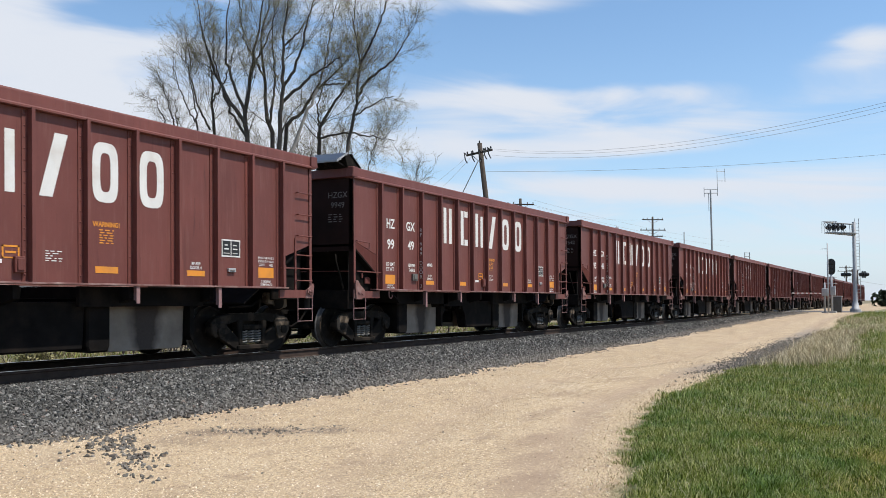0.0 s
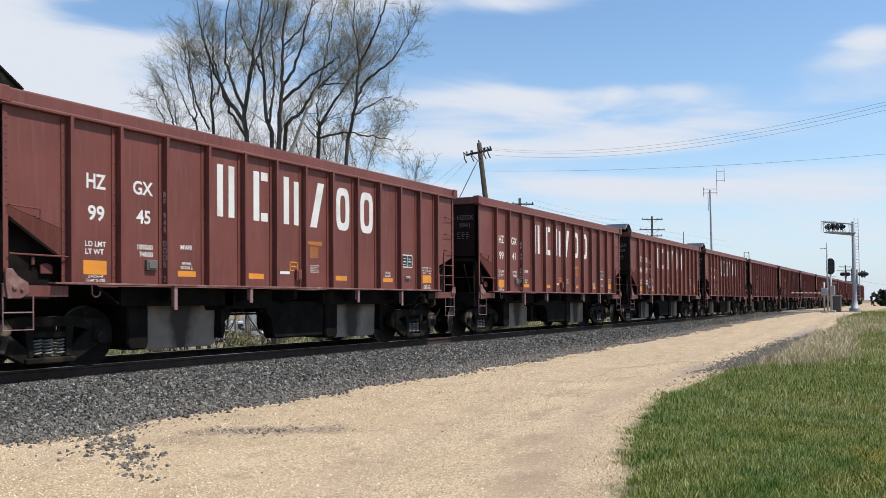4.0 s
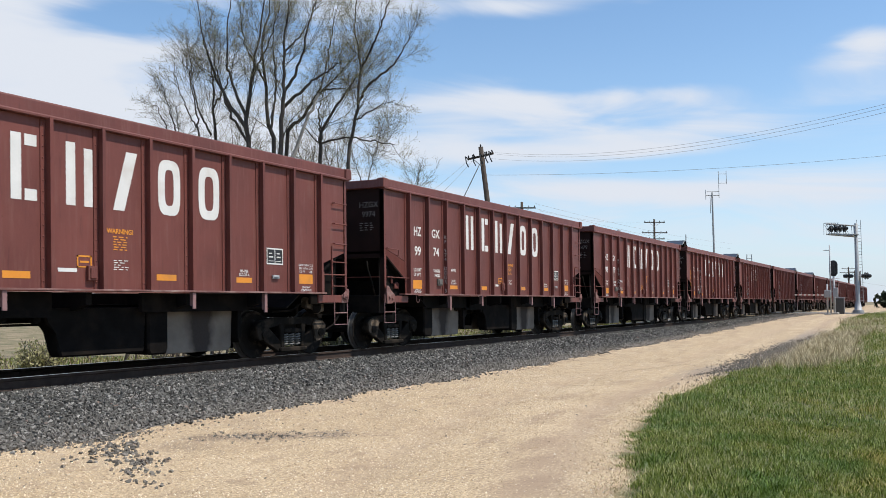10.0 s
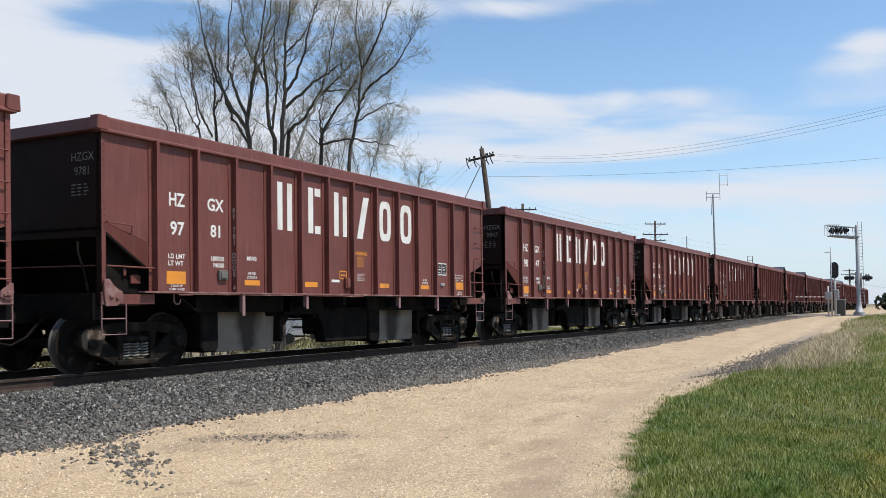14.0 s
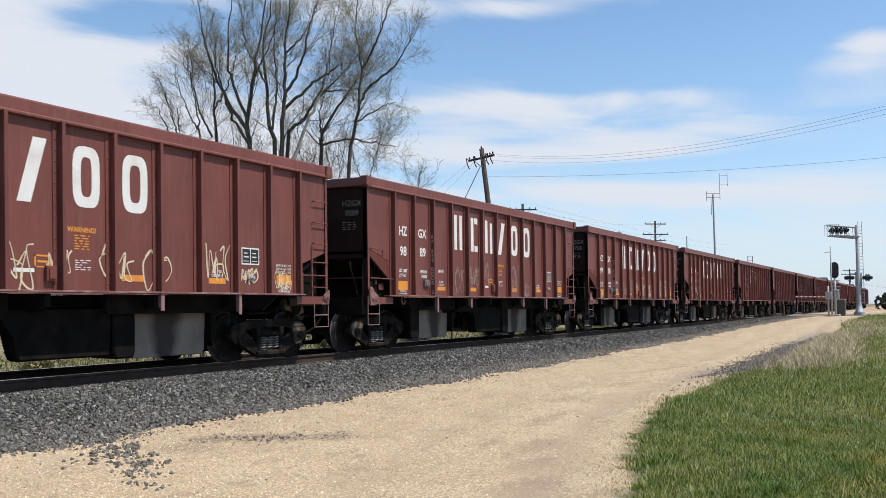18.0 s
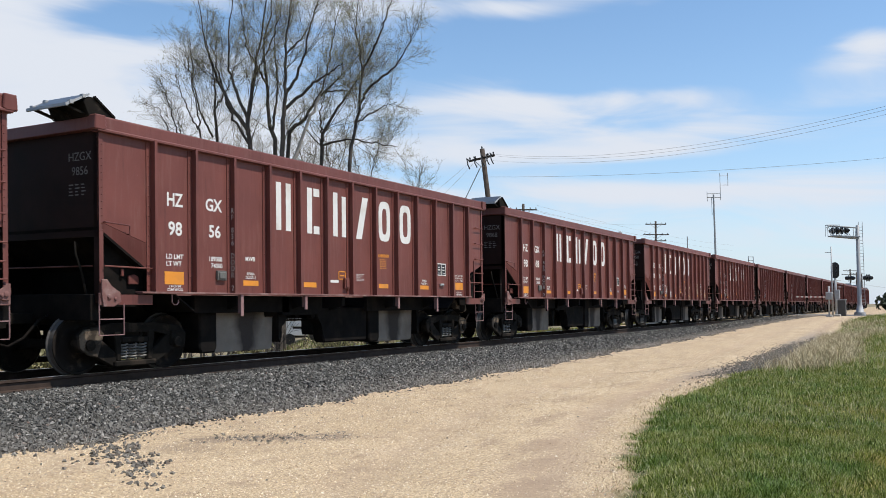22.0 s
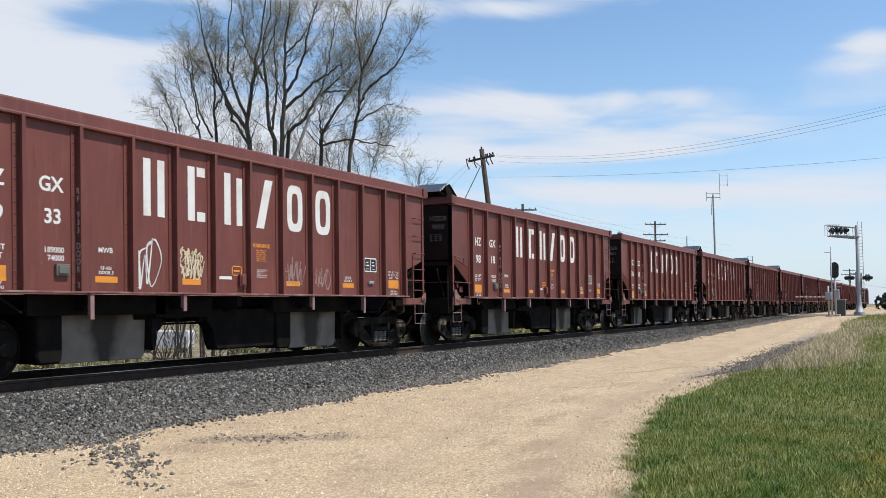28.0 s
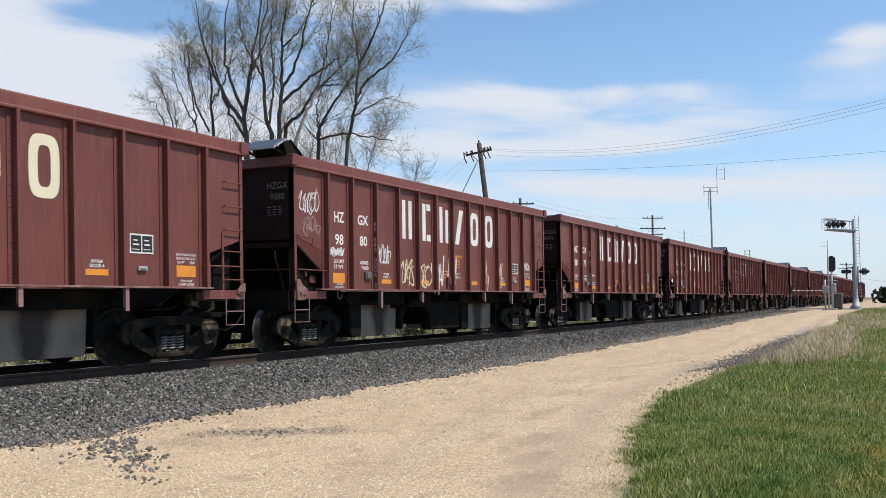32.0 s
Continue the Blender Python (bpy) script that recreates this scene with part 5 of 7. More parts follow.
# car number: (station, height, width, height of scrawl, paint)
SCRAWLS = {
    "9783": ((-1.75, 1.75, 0.5, 0.75, SPRAY_GREY), (-1.2, 1.75, 0.3, 0.5, SPRAY_GREY)),
    "9879": ((-4.0, 2.1, 0.4, 0.6, SPRAY_GREY), (-2.2, 1.75, 0.5, 0.7, SPRAY_GREY), (-1.2, 1.7, 0.4, 0.5, SPRAY_GREY), (1.6, 1.65, 0.45, 0.6, SPRAY_GREY)),
    "9758": ((-2.0, 1.7, 0.6, 0.5, SPRAY_GREY), (-1.1, 1.85, 0.6, 0.5, SPRAY_GREY), (-0.35, 1.72, 0.45, 0.45, SPRAY_CREAM), (0.6, 1.66, 0.7, 0.45, SPRAY_CREAM), (1.5, 1.70, 0.62, 0.62, SPRAY_CREAM, 0.04), (3.25, 1.74, 0.5, 0.75, SPRAY_CREAM, 0.036), (4.1, 1.56, 0.5, 0.32, SPRAY_CREAM)),
    "9889": ((-2.0, 1.72, 0.62, 0.72, SPRAY_GREY), (-1.0, 1.85, 0.7, 0.62, SPRAY_GREY), (-0.35, 2.0, 0.4, 0.55, SPRAY_GREY), (1.5, 1.85, 0.55, 0.7, SPRAY_GREY), (2.35, 1.5, 0.55, 0.38, SPRAY_GREY)),
    "9950": ((-2.4, 1.75, 0.5, 0.42, SPRAY_WHITE), (-2.0, 1.55, 0.35, 0.3, SPRAY_WHITE), (-1.35, 1.72, 0.5, 0.5, SPRAY_CREAM), (-0.5, 1.65, 0.55, 0.6, SPRAY_CREAM), (0.2, 1.72, 0.35, 0.3, SPRAY_CREAM), (1.2, 1.7, 0.5, 0.5, SPRAY_CREAM), (2.0, 1.7, 0.5, 0.6, SPRAY_CREAM), (3.3, 1.82, 0.5, 0.6, SPRAY_CREAM), (4.1, 1.62, 0.4, 0.3, SPRAY_CREAM), (5.0, 1.55, 0.45, 0.35, SPRAY_CREAM)),
    "9933": ((-2.15, 1.80, 0.55, 0.85, SPRAY_WHITE), (-1.2, 1.90, 0.55, 0.25, SPRAY_CREAM), (-1.2, 1.68, 0.55, 0.28, SPRAY_CREAM), (1.5, 1.75, 0.6, 0.45, SPRAY_GREY), (2.4, 1.65, 0.5, 0.42, SPRAY_GREY)),
    "9880": ((-5.75, 3.05, 0.62, 0.45, SPRAY_WHITE), (-5.7, 2.6, 0.5, 0.4, SPRAY_GREY), (-4.85, 2.08, 0.5, 0.18, SPRAY_WHITE), (-3.05, 2.12, 0.62, 0.42, SPRAY_WHITE), (-2.05, 1.75, 0.72, 0.62, SPRAY_CREAM, 0.045),
             (-1.15, 1.72, 0.62, 0.60, SPRAY_CREAM, 0.04), (-0.5, 1.74, 0.5, 0.88, SPRAY_WHITE, 0.06), (0.25, 1.72, 0.42, 0.82, SPRAY_WHITE, 0.055), (2.15, 1.76, 0.42, 0.85, SPRAY_CREAM, 0.036), (3.05, 1.80, 0.42, 0.75, SPRAY_CREAM, 0.036),
             (4.05, 1.66, 0.3, 0.14, SPRAY_GREY), (5.0, 2.06, 0.42, 0.22, SPRAY_WHITE)),
}


def solar_box(car):
    """The small peaked equipment box with a tilted panel, over the trailing end."""
    body = bmesh.new()
    prism(body, [(-6.42, 3.895), (-5.98, 3.91), (-5.98, 3.945), (-6.34, 4.19), (-6.42, 4.19), (-6.52, 4.10)], -1.45, -0.62)
    b = part("equipment_box", body, TRUCK, car, "dark peaked equipment box on the trailing end", bevel=0.01)
    bm = bmesh.new()
    prism(bm, [(-6.80, 3.99), (-6.44, 4.20), (-6.44, 4.225), (-6.80, 4.015)], -1.45, -0.58)
    part("solar_panel", bm, PANEL, b, "tilted grey solar panel")
    bm = bmesh.new()
    for y in (-1.465, -0.58):
        prism(bm, [(-6.82, 3.975), (-6.42, 4.205), (-6.42, 4.235), (-6.82, 4.02)], y, y + 0.015)
    box(bm, -6.83, -6.80, -1.465, -0.565, 3.975, 4.02)
    part("panel_edge", bm, GALV, b)
    for x, z in ((-6.74, 4.02), (-6.52, 4.15)):
        bm = bmesh.new()
        for y in (-1.47, -0.62):
            box(bm, x - 0.03, x + 0.03, y - 0.01, y + 0.06, z, z + 0.05)
        part("edge_clips", bm, GALV, b)
    for y in (-1.36, -1.02, -0.68):
        bm = bmesh.new()
        beam(bm, (-6.76, 4.0), (-6.40, 3.92), 0.035, y - 0.025, y + 0.025)
        part("panel_bracket", bm, TRUCK, b)
    for y in (-1.45, -1.05, -0.65):
        bm = bmesh.new()
        beam(bm, (-6.33, 4.20), (-5.96, 3.945), 0.03, y - 0.025, y + 0.025)
        part("roof_strap", bm, UNDER, b)


# number, door and box of each car, from the head of the train; None: never near enough to read
ROSTER = (
    ("9755", "2", 1), ("9803", "3", 0), ("9838", "2", 0), ("9901", "1", 0), ("9766", "4", 0), ("9915", "2", 1), ("9852", "3", 0),
    ("9797", "1", 0), ("9888", "2", 0), ("9930", "4", 0), ("9809", "1", 0), ("9774", "2", 0), ("9542", "3", 0),
    ("9949", "3", 1), ("9829", "2", 1), ("9941", "3", 0), ("9945", "2", 1), ("9783", "2", 1), ("9879", "3", 0), ("9974", "3", 0),
    ("9926", "3", 0), ("9847", "2", 0), ("9781", "4", 0), ("9758", "2", 0), ("9889", "3", 0), ("9950", "3", 0), ("9868", "2", 1),
    ("9856", "2", 1), ("9691", "2", 1), ("9860", "3", 0), ("9818", "2", 1), ("9933", "3", 0), ("9871", "3", 0), ("9880", "2", 1),
    ("9924", "1", 0), 
)
FIRST = -13                          # place in the train of the first in the roster; 9949 is number 0


def build_train():
    first = build_car()
    cars = [first]
    for i in range(1, len(ROSTER)):
        cars.append(copy_thing(first, Matrix()))
    for car, (number, door, hatch) in zip(cars, ROSTER):
        number_car(car, number, door, hatch)
    return cars


TRAIN = build_train()


# small changes of pace, in car lengths
PACE_T = (0, 1, 3, 5.5, 8, 11, 14, 17, 20, 22, 24, 25.5, 28, 31, 32)
PACE_D = (-0.0125, -0.006, 0.001, 0.0045, 0.005, -0.0018, -0.0094, 0.0060, 0.0050, 0.0046, 0.001, -0.0015, -0.0010, 0.0060, 0.0110)


def train_reach(t):
    """Metres that the train has gone, in car lengths times the pitch, at t seconds."""
    late = np.interp(t, PACE_T, PACE_D)
    return CAR_PITCH * float(1.51997 + 0.599881 * t + 7.1077e-4 * t * t - 2.74e-6 * t ** 3 + late)


def car_pose(k, t):
    s = train_reach(t) - CAR_PITCH * k + 0.406
    x, y, a = track_point(s)
    return pose(x, y, RAIL_Z, 0, 0, math.degrees(a))


def motions():
    times = [i * 0.5 for i in range(65)]
    turns = [i / 15 for i in range(481)]
    angles = [math.degrees(train_reach(t) / 0.457) for t in turns]
    for i, car in enumerate(TRAIN):
        walk(car, [(t, car_pose(FIRST + i, t)) for t in times])
        for w in car.children:
            if w.name.split(".")[0] == "wheelset":
                place = w.location.copy()
                walk(w, [(t, pose(*place, 0, a, 0)) for t, a in zip(turns, angles)])


# ---------------------------------------------------------------- trees and brush
AHEAD = Vector((math.cos(radians(YAW)), math.sin(radians(YAW)), 0))
ACROSS = Vector((math.sin(radians(YAW)), -math.cos(radians(YAW)), 0))


def spot(across, depth, z=None):
    """A place by its distance to the right of the view's middle line and its depth along it."""
    p = AHEAD * depth + ACROSS * across
    p.z = float(ground_z(p.x, p.y)) if z is None else z
    return p


def leaf_look(nt, bsdf):
    g = nt.nodes.new("ShaderNodeNewGeometry")
    col = ramp(nt, g.outputs["Random Per Island"], (0.0, (0.22, 0.22, 0.09)), (0.5, (0.34, 0.325, 0.155)), (1.0, (0.46, 0.42, 0.24)))
    nt.links.new(col, bsdf.inputs["Base Color"])
    thin = nt.nodes.new("ShaderNodeBsdfTranslucent")
    nt.links.new(col, thin.inputs["Color"])
    both = nt.nodes.new("ShaderNodeMixShader")
    both.inputs[0].default_value = 0.4
    nt.links.new(bsdf.outputs[0], both.inputs[1])
    nt.links.new(thin.outputs[0], both.inputs[2])
    nt.links.new(both.outputs[0], nt.nodes["Material Output"].inputs["Surface"])


LEAF = material("pale_spring_leaf", leaf_look, 0.6)
FAR_LEAF = material("dark_evergreen_leaf", two_tone((0.018, 0.030, 0.012), (0.040, 0.055, 0.020), 3, 20, 0.01), 0.8)


class Limbs:
    """Tapered limbs, kept as segments until they become one mesh."""

    def __init__(self):
        self.seg = []

    def add(self, pts, r0, r1):
        n = len(pts) - 1
        for i in range(n):
            a, b = r0 + (r1 - r0) * i / n, r0 + (r1 - r0) * (i + 1) / n
            self.seg.append((*pts[i], *pts[i + 1], a, b))

    def mesh(self, name, sides, mat):
        s = np.array(self.seg)
        p, q, r0, r1 = s[:, :3], s[:, 3:6], s[:, 6:7], s[:, 7:8]
        d = q - p
        q = q + d * 0.03
        d = d / np.maximum(np.linalg.norm(d, axis=1, keepdims=True), 1e-6)
        ref = np.where(np.abs(d[:, 2:3]) > 0.9, [[1.0, 0, 0]], [[0, 0, 1.0]])
        u = np.cross(d, ref)
        u /= np.linalg.norm(u, axis=1, keepdims=True)
        w = np.cross(d, u)
        n = len(s)
        verts = np.zeros((n, 2 * sides, 3))
        for k in range(sides):
            c, t = math.cos(k * math.tau / sides), math.sin(k * math.tau / sides)
            verts[:, k] = p + (u * c + w * t) * r0
            verts[:, sides + k] = q + (u * c + w * t) * r1
        f = np.array([(k, (k + 1) % sides, sides + (k + 1) % sides, sides + k) for k in range(sides)])
        faces = (f[None] + np.arange(n)[:, None, None] * 2 * sides).reshape(-1, 4)
        me = sheet_mesh(name, verts.reshape(-1, 3), faces, mat)
        me.shade_smooth()
        return me


def limb_path(rng, start, way, length, n, wander, lift):
    pts, d, p = [start], np.array(way, float), np.array(start, float)
    for _ in range(n):
        d = d + rng.normal(0, wander, 3) + np.array([0, 0, lift])
        d /= np.linalg.norm(d)
        p = p + d * length / n
        pts.append(p.copy())
    return pts


def tilt(rng, d, angle):
    """A direction that leaves d by the angle, any way round."""
    d = np.asarray(d) / np.linalg.norm(d)
    u = np.cross(d, rng.normal(size=3))
    u /= np.linalg.norm(u)
    return d * math.cos(angle) + u * math.sin(angle)


def build_tree(name, place, height, lean, radius, seed, label, forks=((0.35, None), (0.5, None)), leaves=1500, fullness=1.0, mat=None, start=0.22, wander=0.085, at_height=None, end=0.03):
    """forks: (share of the height, lean across the view or None). at_height: the trunk passes over its place at that height."""
    rng = np.random.default_rng(seed)
    mat = mat or BARK
    trunk, limbs, twigs, tips = Limbs(), Limbs(), Limbs(), []
    main = limb_path(rng, np.zeros(3) - np.array([0, 0, 0.15]), (lean[0], lean[1], 1.0), height, 16, wander, 0.04)
    if at_height:
        k = min(range(17), key=lambda i: abs(main[i][2] - at_height))
        place = place - Vector((main[k][0], main[k][1], 0))
        place.z = float(ground_z(place.x, place.y))
    tree = thing(name, label, "tree", Matrix.Translation(place))
    stems = [(main, radius, end, 0)]
    trunk.add(main, radius, end)
    for f, way in forks:
        i = int(f * 16)
        if way is None:
            d = tilt(rng, main[i + 1] - main[i], rng.uniform(0.25, 0.42))
        else:
            d = np.array([ACROSS.x * way, ACROSS.y * way, 1.0]) + np.array([AHEAD.x, AHEAD.y, 0]) * rng.normal(0, 0.12)
        path = limb_path(rng, main[i], d / np.linalg.norm(d), height * (1 - f) * rng.uniform(0.75, 0.95), 13, 0.12, 0.10 if way else 0.06)
        r = radius * (1 - f * 0.8) * 0.62
        trunk.add(path, r, 0.02)
        stems.append((path, r, 0.02, f))
    for path, r, r_end, f0 in stems:
        n = len(path) - 1
        count = int((11 if f0 == 0 else 8) * fullness)
        for j in range(count):
            at = rng.uniform(start if f0 == 0 else 0.12, 0.98) * n
            i = min(int(at), n - 1)
            p = path[i] + (path[i + 1] - path[i]) * (at - i)
            left = 1 - at / n
            d = tilt(rng, path[i + 1] - path[i], rng.uniform(0.45, 0.9))
            length = height * (0.095 + 0.17 * left) * rng.uniform(0.7, 1.25)
            rb = max(r * (1 - at / n) * 0.36, 0.017)
            b = limb_path(rng, p, d, length, 7, 0.17, 0.05)
            limbs.add(b, rb, 0.008)
            for _ in range(int(8 * fullness) + 1):
                k = rng.uniform(0.15, 1.0) * 6.99
                m = int(k)
                q = b[m] + (b[m + 1] - b[m]) * (k - m)
                d2 = tilt(rng, b[m + 1] - b[m], rng.uniform(0.4, 1.0))
                l2 = length * rng.uniform(0.22, 0.5)
                c = limb_path(rng, q, d2, l2, 4, 0.22, 0.03)
                twigs.add(c, 0.0075, 0.004)
                tips.append(c[-1])
                for _ in range(8):
                    v = rng.uniform(0.2, 1.0) * 3.99
                    o = int(v)
                    s = c[o] + (c[o + 1] - c[o]) * (v - o)
                    d3 = tilt(rng, c[o + 1] - c[o], rng.uniform(0.4, 1.0))
                    e = limb_path(rng, s, d3, l2 * rng.uniform(0.3, 0.65), 2, 0.2, 0.02)
                    twigs.add(e, 0.0048, 0.003)
                    tips += [e[-1], e[1]]
    part("trunk", trunk.mesh("trunk", 9, mat), None, tree)
    tagged(part("branchwork", limbs.mesh("branchwork", 5, mat), None, tree), kind="stuff")
    tagged(part("crown", twigs.mesh("crown", 3, TWIG), None, tree), "lacy crown of fine twigs", kind="stuff")
    if leaves:
        tips = np.array(tips)
        pick = tips[rng.integers(0, len(tips), leaves)] + rng.normal(0, 0.05, (leaves, 3))
        tagged(part("foliage", leaf_mesh(pick, rng, 0.012, 0.026), None, tree), "small pale green opening leaves", kind="stuff")
    return tree


def leaf_mesh(places, rng, lo, hi, mat=None):
    n = len(places)
    u, v = rng.normal(size=(n, 3)), rng.normal(size=(n, 3))
    u /= np.linalg.norm(u, axis=1, keepdims=True)
    v -= u * (u * v).sum(1, keepdims=True)
    v /= np.linalg.norm(v, axis=1, keepdims=True)
    size = rng.uniform(lo, hi, (n, 1))
    verts = np.stack([places - u * size, places - v * size * 0.6, places + u * size, places + v * size * 0.6], 1).reshape(-1, 3)
    return sheet_mesh("leaves", verts, np.arange(4 * n).reshape(-1, 4), mat or LEAF)


def grown_tree(name, depth, stems, seed, label, leaves=6000, fullness=1.0, low=8.0, mat=None, reach=1.0):
    """stems: (radius at the foot, (across, height), ...); the first one is the trunk, the others leave it or stand beside it."""
    rng = np.random.default_rng(seed)
    mat = mat or BARK
    foot = spot(stems[0][1][0], depth)
    tree = thing(name, label, "tree", Matrix.Translation(foot))
    trunk, limbs, twigs, tips = Limbs(), Limbs(), Limbs(), []
    for number, (radius, *line) in enumerate(stems):
        back = rng.normal(0, 0.5) if number else 0.0
        pts = []
        for k, (a, z) in enumerate(line):
            u = k / (len(line) - 1)
            q = ACROSS * (a - stems[0][1][0]) + AHEAD * (back * u + (rng.normal(0, 0.15) if k else 0))
            pts.append((q.x, q.y, z - foot.z if (number or k) else -0.2))
        n = 20
        path = smooth_line(pts, n)
        for k in range(2, n):
            path[k] = path[k] + rng.normal(0, 0.035, 3)
        trunk.add(path, radius * 0.64, 0.014 if fullness else 0.06)
        length_all = sum(np.linalg.norm(path[k + 1] - path[k]) for k in range(n))
        for _ in range(int((2.5 + length_all * 1.35) * fullness)):
            at = rng.uniform(0.12, 1.0) ** 0.8 * (n - 0.01)
            i = int(at)
            p = path[i] + (path[i + 1] - path[i]) * (at - i)
            if p[2] + foot.z < low:
                continue
            left = 1 - at / n
            d = tilt(rng, path[i + 1] - path[i], rng.uniform(0.35, 0.95))
            length = reach * (1.35 + 1.5 * left) * rng.uniform(0.7, 1.35)
            b = limb_path(rng, p, d, length, 7, 0.14, 0.11)
            limbs.add(b, max(radius * left * 0.15, 0.011), 0.005)
            for _ in range(8):
                k = rng.uniform(0.12, 1.0) * 6.99
                m = int(k)
                q = b[m] + (b[m + 1] - b[m]) * (k - m)
                l2 = (0.45 + 0.28 * length) * rng.uniform(0.6, 1.2)
                c = limb_path(rng, q, tilt(rng, b[m + 1] - b[m], rng.uniform(0.35, 0.95)), l2, 4, 0.2, 0.05)
                twigs.add(c, 0.0065, 0.0035)
                tips.append(c[-1])
                for _ in range(5):
                    v = rng.uniform(0.1, 1.0) * 3.99
                    o = int(v)
                    e0 = c[o] + (c[o + 1] - c[o]) * (v - o)
                    e = limb_path(rng, e0, tilt(rng, c[o + 1] - c[o], rng.uniform(0.4, 1.0)), l2 * rng.uniform(0.3, 0.6), 2, 0.2, 0.04)
                    twigs.add(e, 0.0042, 0.0025)
                    tips += [e[-1], e[1]]
    part("trunk", trunk.mesh("trunk", 9, mat), None, tree)
    if limbs.seg:
        tagged(part("branchwork", limbs.mesh("branchwork", 5, mat), None, tree), kind="stuff")
        tagged(part("crown", twigs.mesh("crown", 3, TWIG), None, tree), "lacy crown of fine twigs", kind="stuff")
    if leaves and tips:
        tips = np.array(tips)
        pick = tips[rng.integers(0, len(tips), leaves)] + rng.normal(0, 0.07, (leaves, 3))
        tagged(part("foliage", leaf_mesh(pick, rng, 0.015, 0.030), None, tree), "small pale green opening leaves", kind="stuff")
    return tree


def build_trees():
    tall = "tall leafing-out tree with dark upright trunks behind the track"
    ax, ay = ACROSS.x, ACROSS.y

    def lean(a, d=0.0):
        return (ax * a + AHEAD.x * d, ay * a + AHEAD.y * d)
    slim = "slender leafing-out tree forking above the train"
    young = "thin bare young tree behind the track"
    grown_tree("tree", 44, ((0.24, (-9.6, 0), (-9.75, 8.0), (-9.97, 10.7), (-9.75, 12.6), (-9.5, 14.2), (-9.2, 16.6), (-8.9, 19.5)),
                            (0.17, (-9.9, 10.3), (-10.9, 11.7), (-11.5, 12.8), (-11.9, 13.9), (-12.3, 15.2), (-12.8, 17.4)),
                            (0.14, (-9.95, 10.9), (-10.4, 12.0), (-10.85, 13.2), (-10.95, 14.0), (-10.9, 16.0), (-10.7, 18.6)),
                            (0.12, (-9.85, 9.6), (-10.8, 11.0), (-11.3, 12.4), (-11.7, 13.8), (-12.2, 15.2)),
                            (0.08, (-9.6, 13.2), (-8.9, 14.9), (-8.4, 16.6))), 221, tall, 11000, 0.82, 7.5)
    grown_tree("tree", 45, ((0.21, (-8.5, 0), (-8.75, 9.2), (-9.15, 11.2), (-9.25, 13.2), (-9.4, 15.0), (-9.05, 17.0), (-8.9, 19.5)),
                            (0.11, (-8.9, 10.6), (-8.7, 12.6), (-8.95, 15.2), (-8.6, 17.6)),
                            (0.09, (-9.25, 13.0), (-10.2, 14.8), (-10.6, 17.2))), 222, tall, 9000, 0.82, 7.5)
    grown_tree("tree", 43.5, ((0.22, (-8.1, 0), (-8.15, 9.0), (-8.05, 11.4), (-7.98, 13.0), (-7.95, 14.8), (-7.8, 16.7), (-7.6, 19.5)),
                              (0.13, (-8.0, 12.1), (-7.4, 13.2), (-6.95, 14.4), (-6.5, 16.4), (-5.9, 18.2)),
                              (0.14, (-8.05, 11.3), (-6.6, 12.6), (-5.7, 13.3), (-5.1, 13.7)),
                              (0.08, (-7.95, 14.2), (-7.0, 15.6), (-6.4, 17.6))), 223, tall, 11000, 0.9, 7.5)
    grown_tree("tree", 45.5, ((0.20, (-8.3, 0), (-8.2, 9.4), (-7.3, 11.3), (-6.3, 12.7), (-5.4, 13.5), (-4.6, 14.6)),
                              (0.10, (-7.0, 11.8), (-6.3, 13.4), (-5.9, 15.6), (-5.6, 17.4)),
                              (0.08, (-6.3, 12.7), (-5.2, 12.8), (-4.4, 13.0))), 224, tall, 6500, 1.1, 9.0)
    grown_tree("tree", 44.5, ((0.19, (-6.3, 0), (-6.35, 8.7), (-6.2, 10.1), (-5.6, 11.3), (-4.95, 12.4), (-4.3, 13.3), (-3.9, 14.6)),
                              (0.09, (-6.25, 10.0), (-6.4, 11.4), (-6.2, 12.8)),
                              (0.10, (-6.2, 9.7), (-5.0, 9.95), (-3.6, 9.75), (-2.4, 9.5))), 225, slim, 8500, 1.2, 7.4)
    grown_tree("tree", 43, ((0.17, (-4.9, 0), (-4.75, 8.2), (-4.45, 10.0), (-4.2, 11.4), (-4.1, 13.0), (-4.25, 14.4), (-4.4, 15.8), (-4.3, 17.4)),
                            (0.13, (-4.2, 11.5), (-3.7, 12.2), (-2.6, 13.1), (-2.05, 13.9), (-1.5, 14.9)),
                            (0.11, (-4.1, 13.2), (-3.4, 14.5), (-2.9, 15.8), (-2.4, 17.4)),
                            (0.07, (-4.3, 10.6), (-3.2, 11.3), (-2.4, 11.6))), 226, slim, 11000, 1.15, 7.6)
    grown_tree("tree", 45, ((0.15, (-11.8, 0), (-11.85, 9.0), (-11.95, 11.4), (-11.9, 12.9), (-12.2, 14.2), (-12.6, 15.8)),
                            (0.09, (-12.0, 10.2), (-12.6, 11.5), (-12.9, 13.2), (-13.1, 15.0)),
                            (0.08, (-11.95, 11.6), (-11.3, 13.0), (-11.0, 14.6))), 227, tall, 4500, 0.9, 8.6)
    grown_tree("tree", 44, ((0.10, (-12.0, 0), (-12.4, 9.2), (-12.5, 10.8), (-12.8, 12.6), (-13.2, 14.2)),
                            (0.06, (-12.5, 10.4), (-13.2, 11.8), (-13.6, 13.2))), 228, young, 1500, 0.55, 8.6)
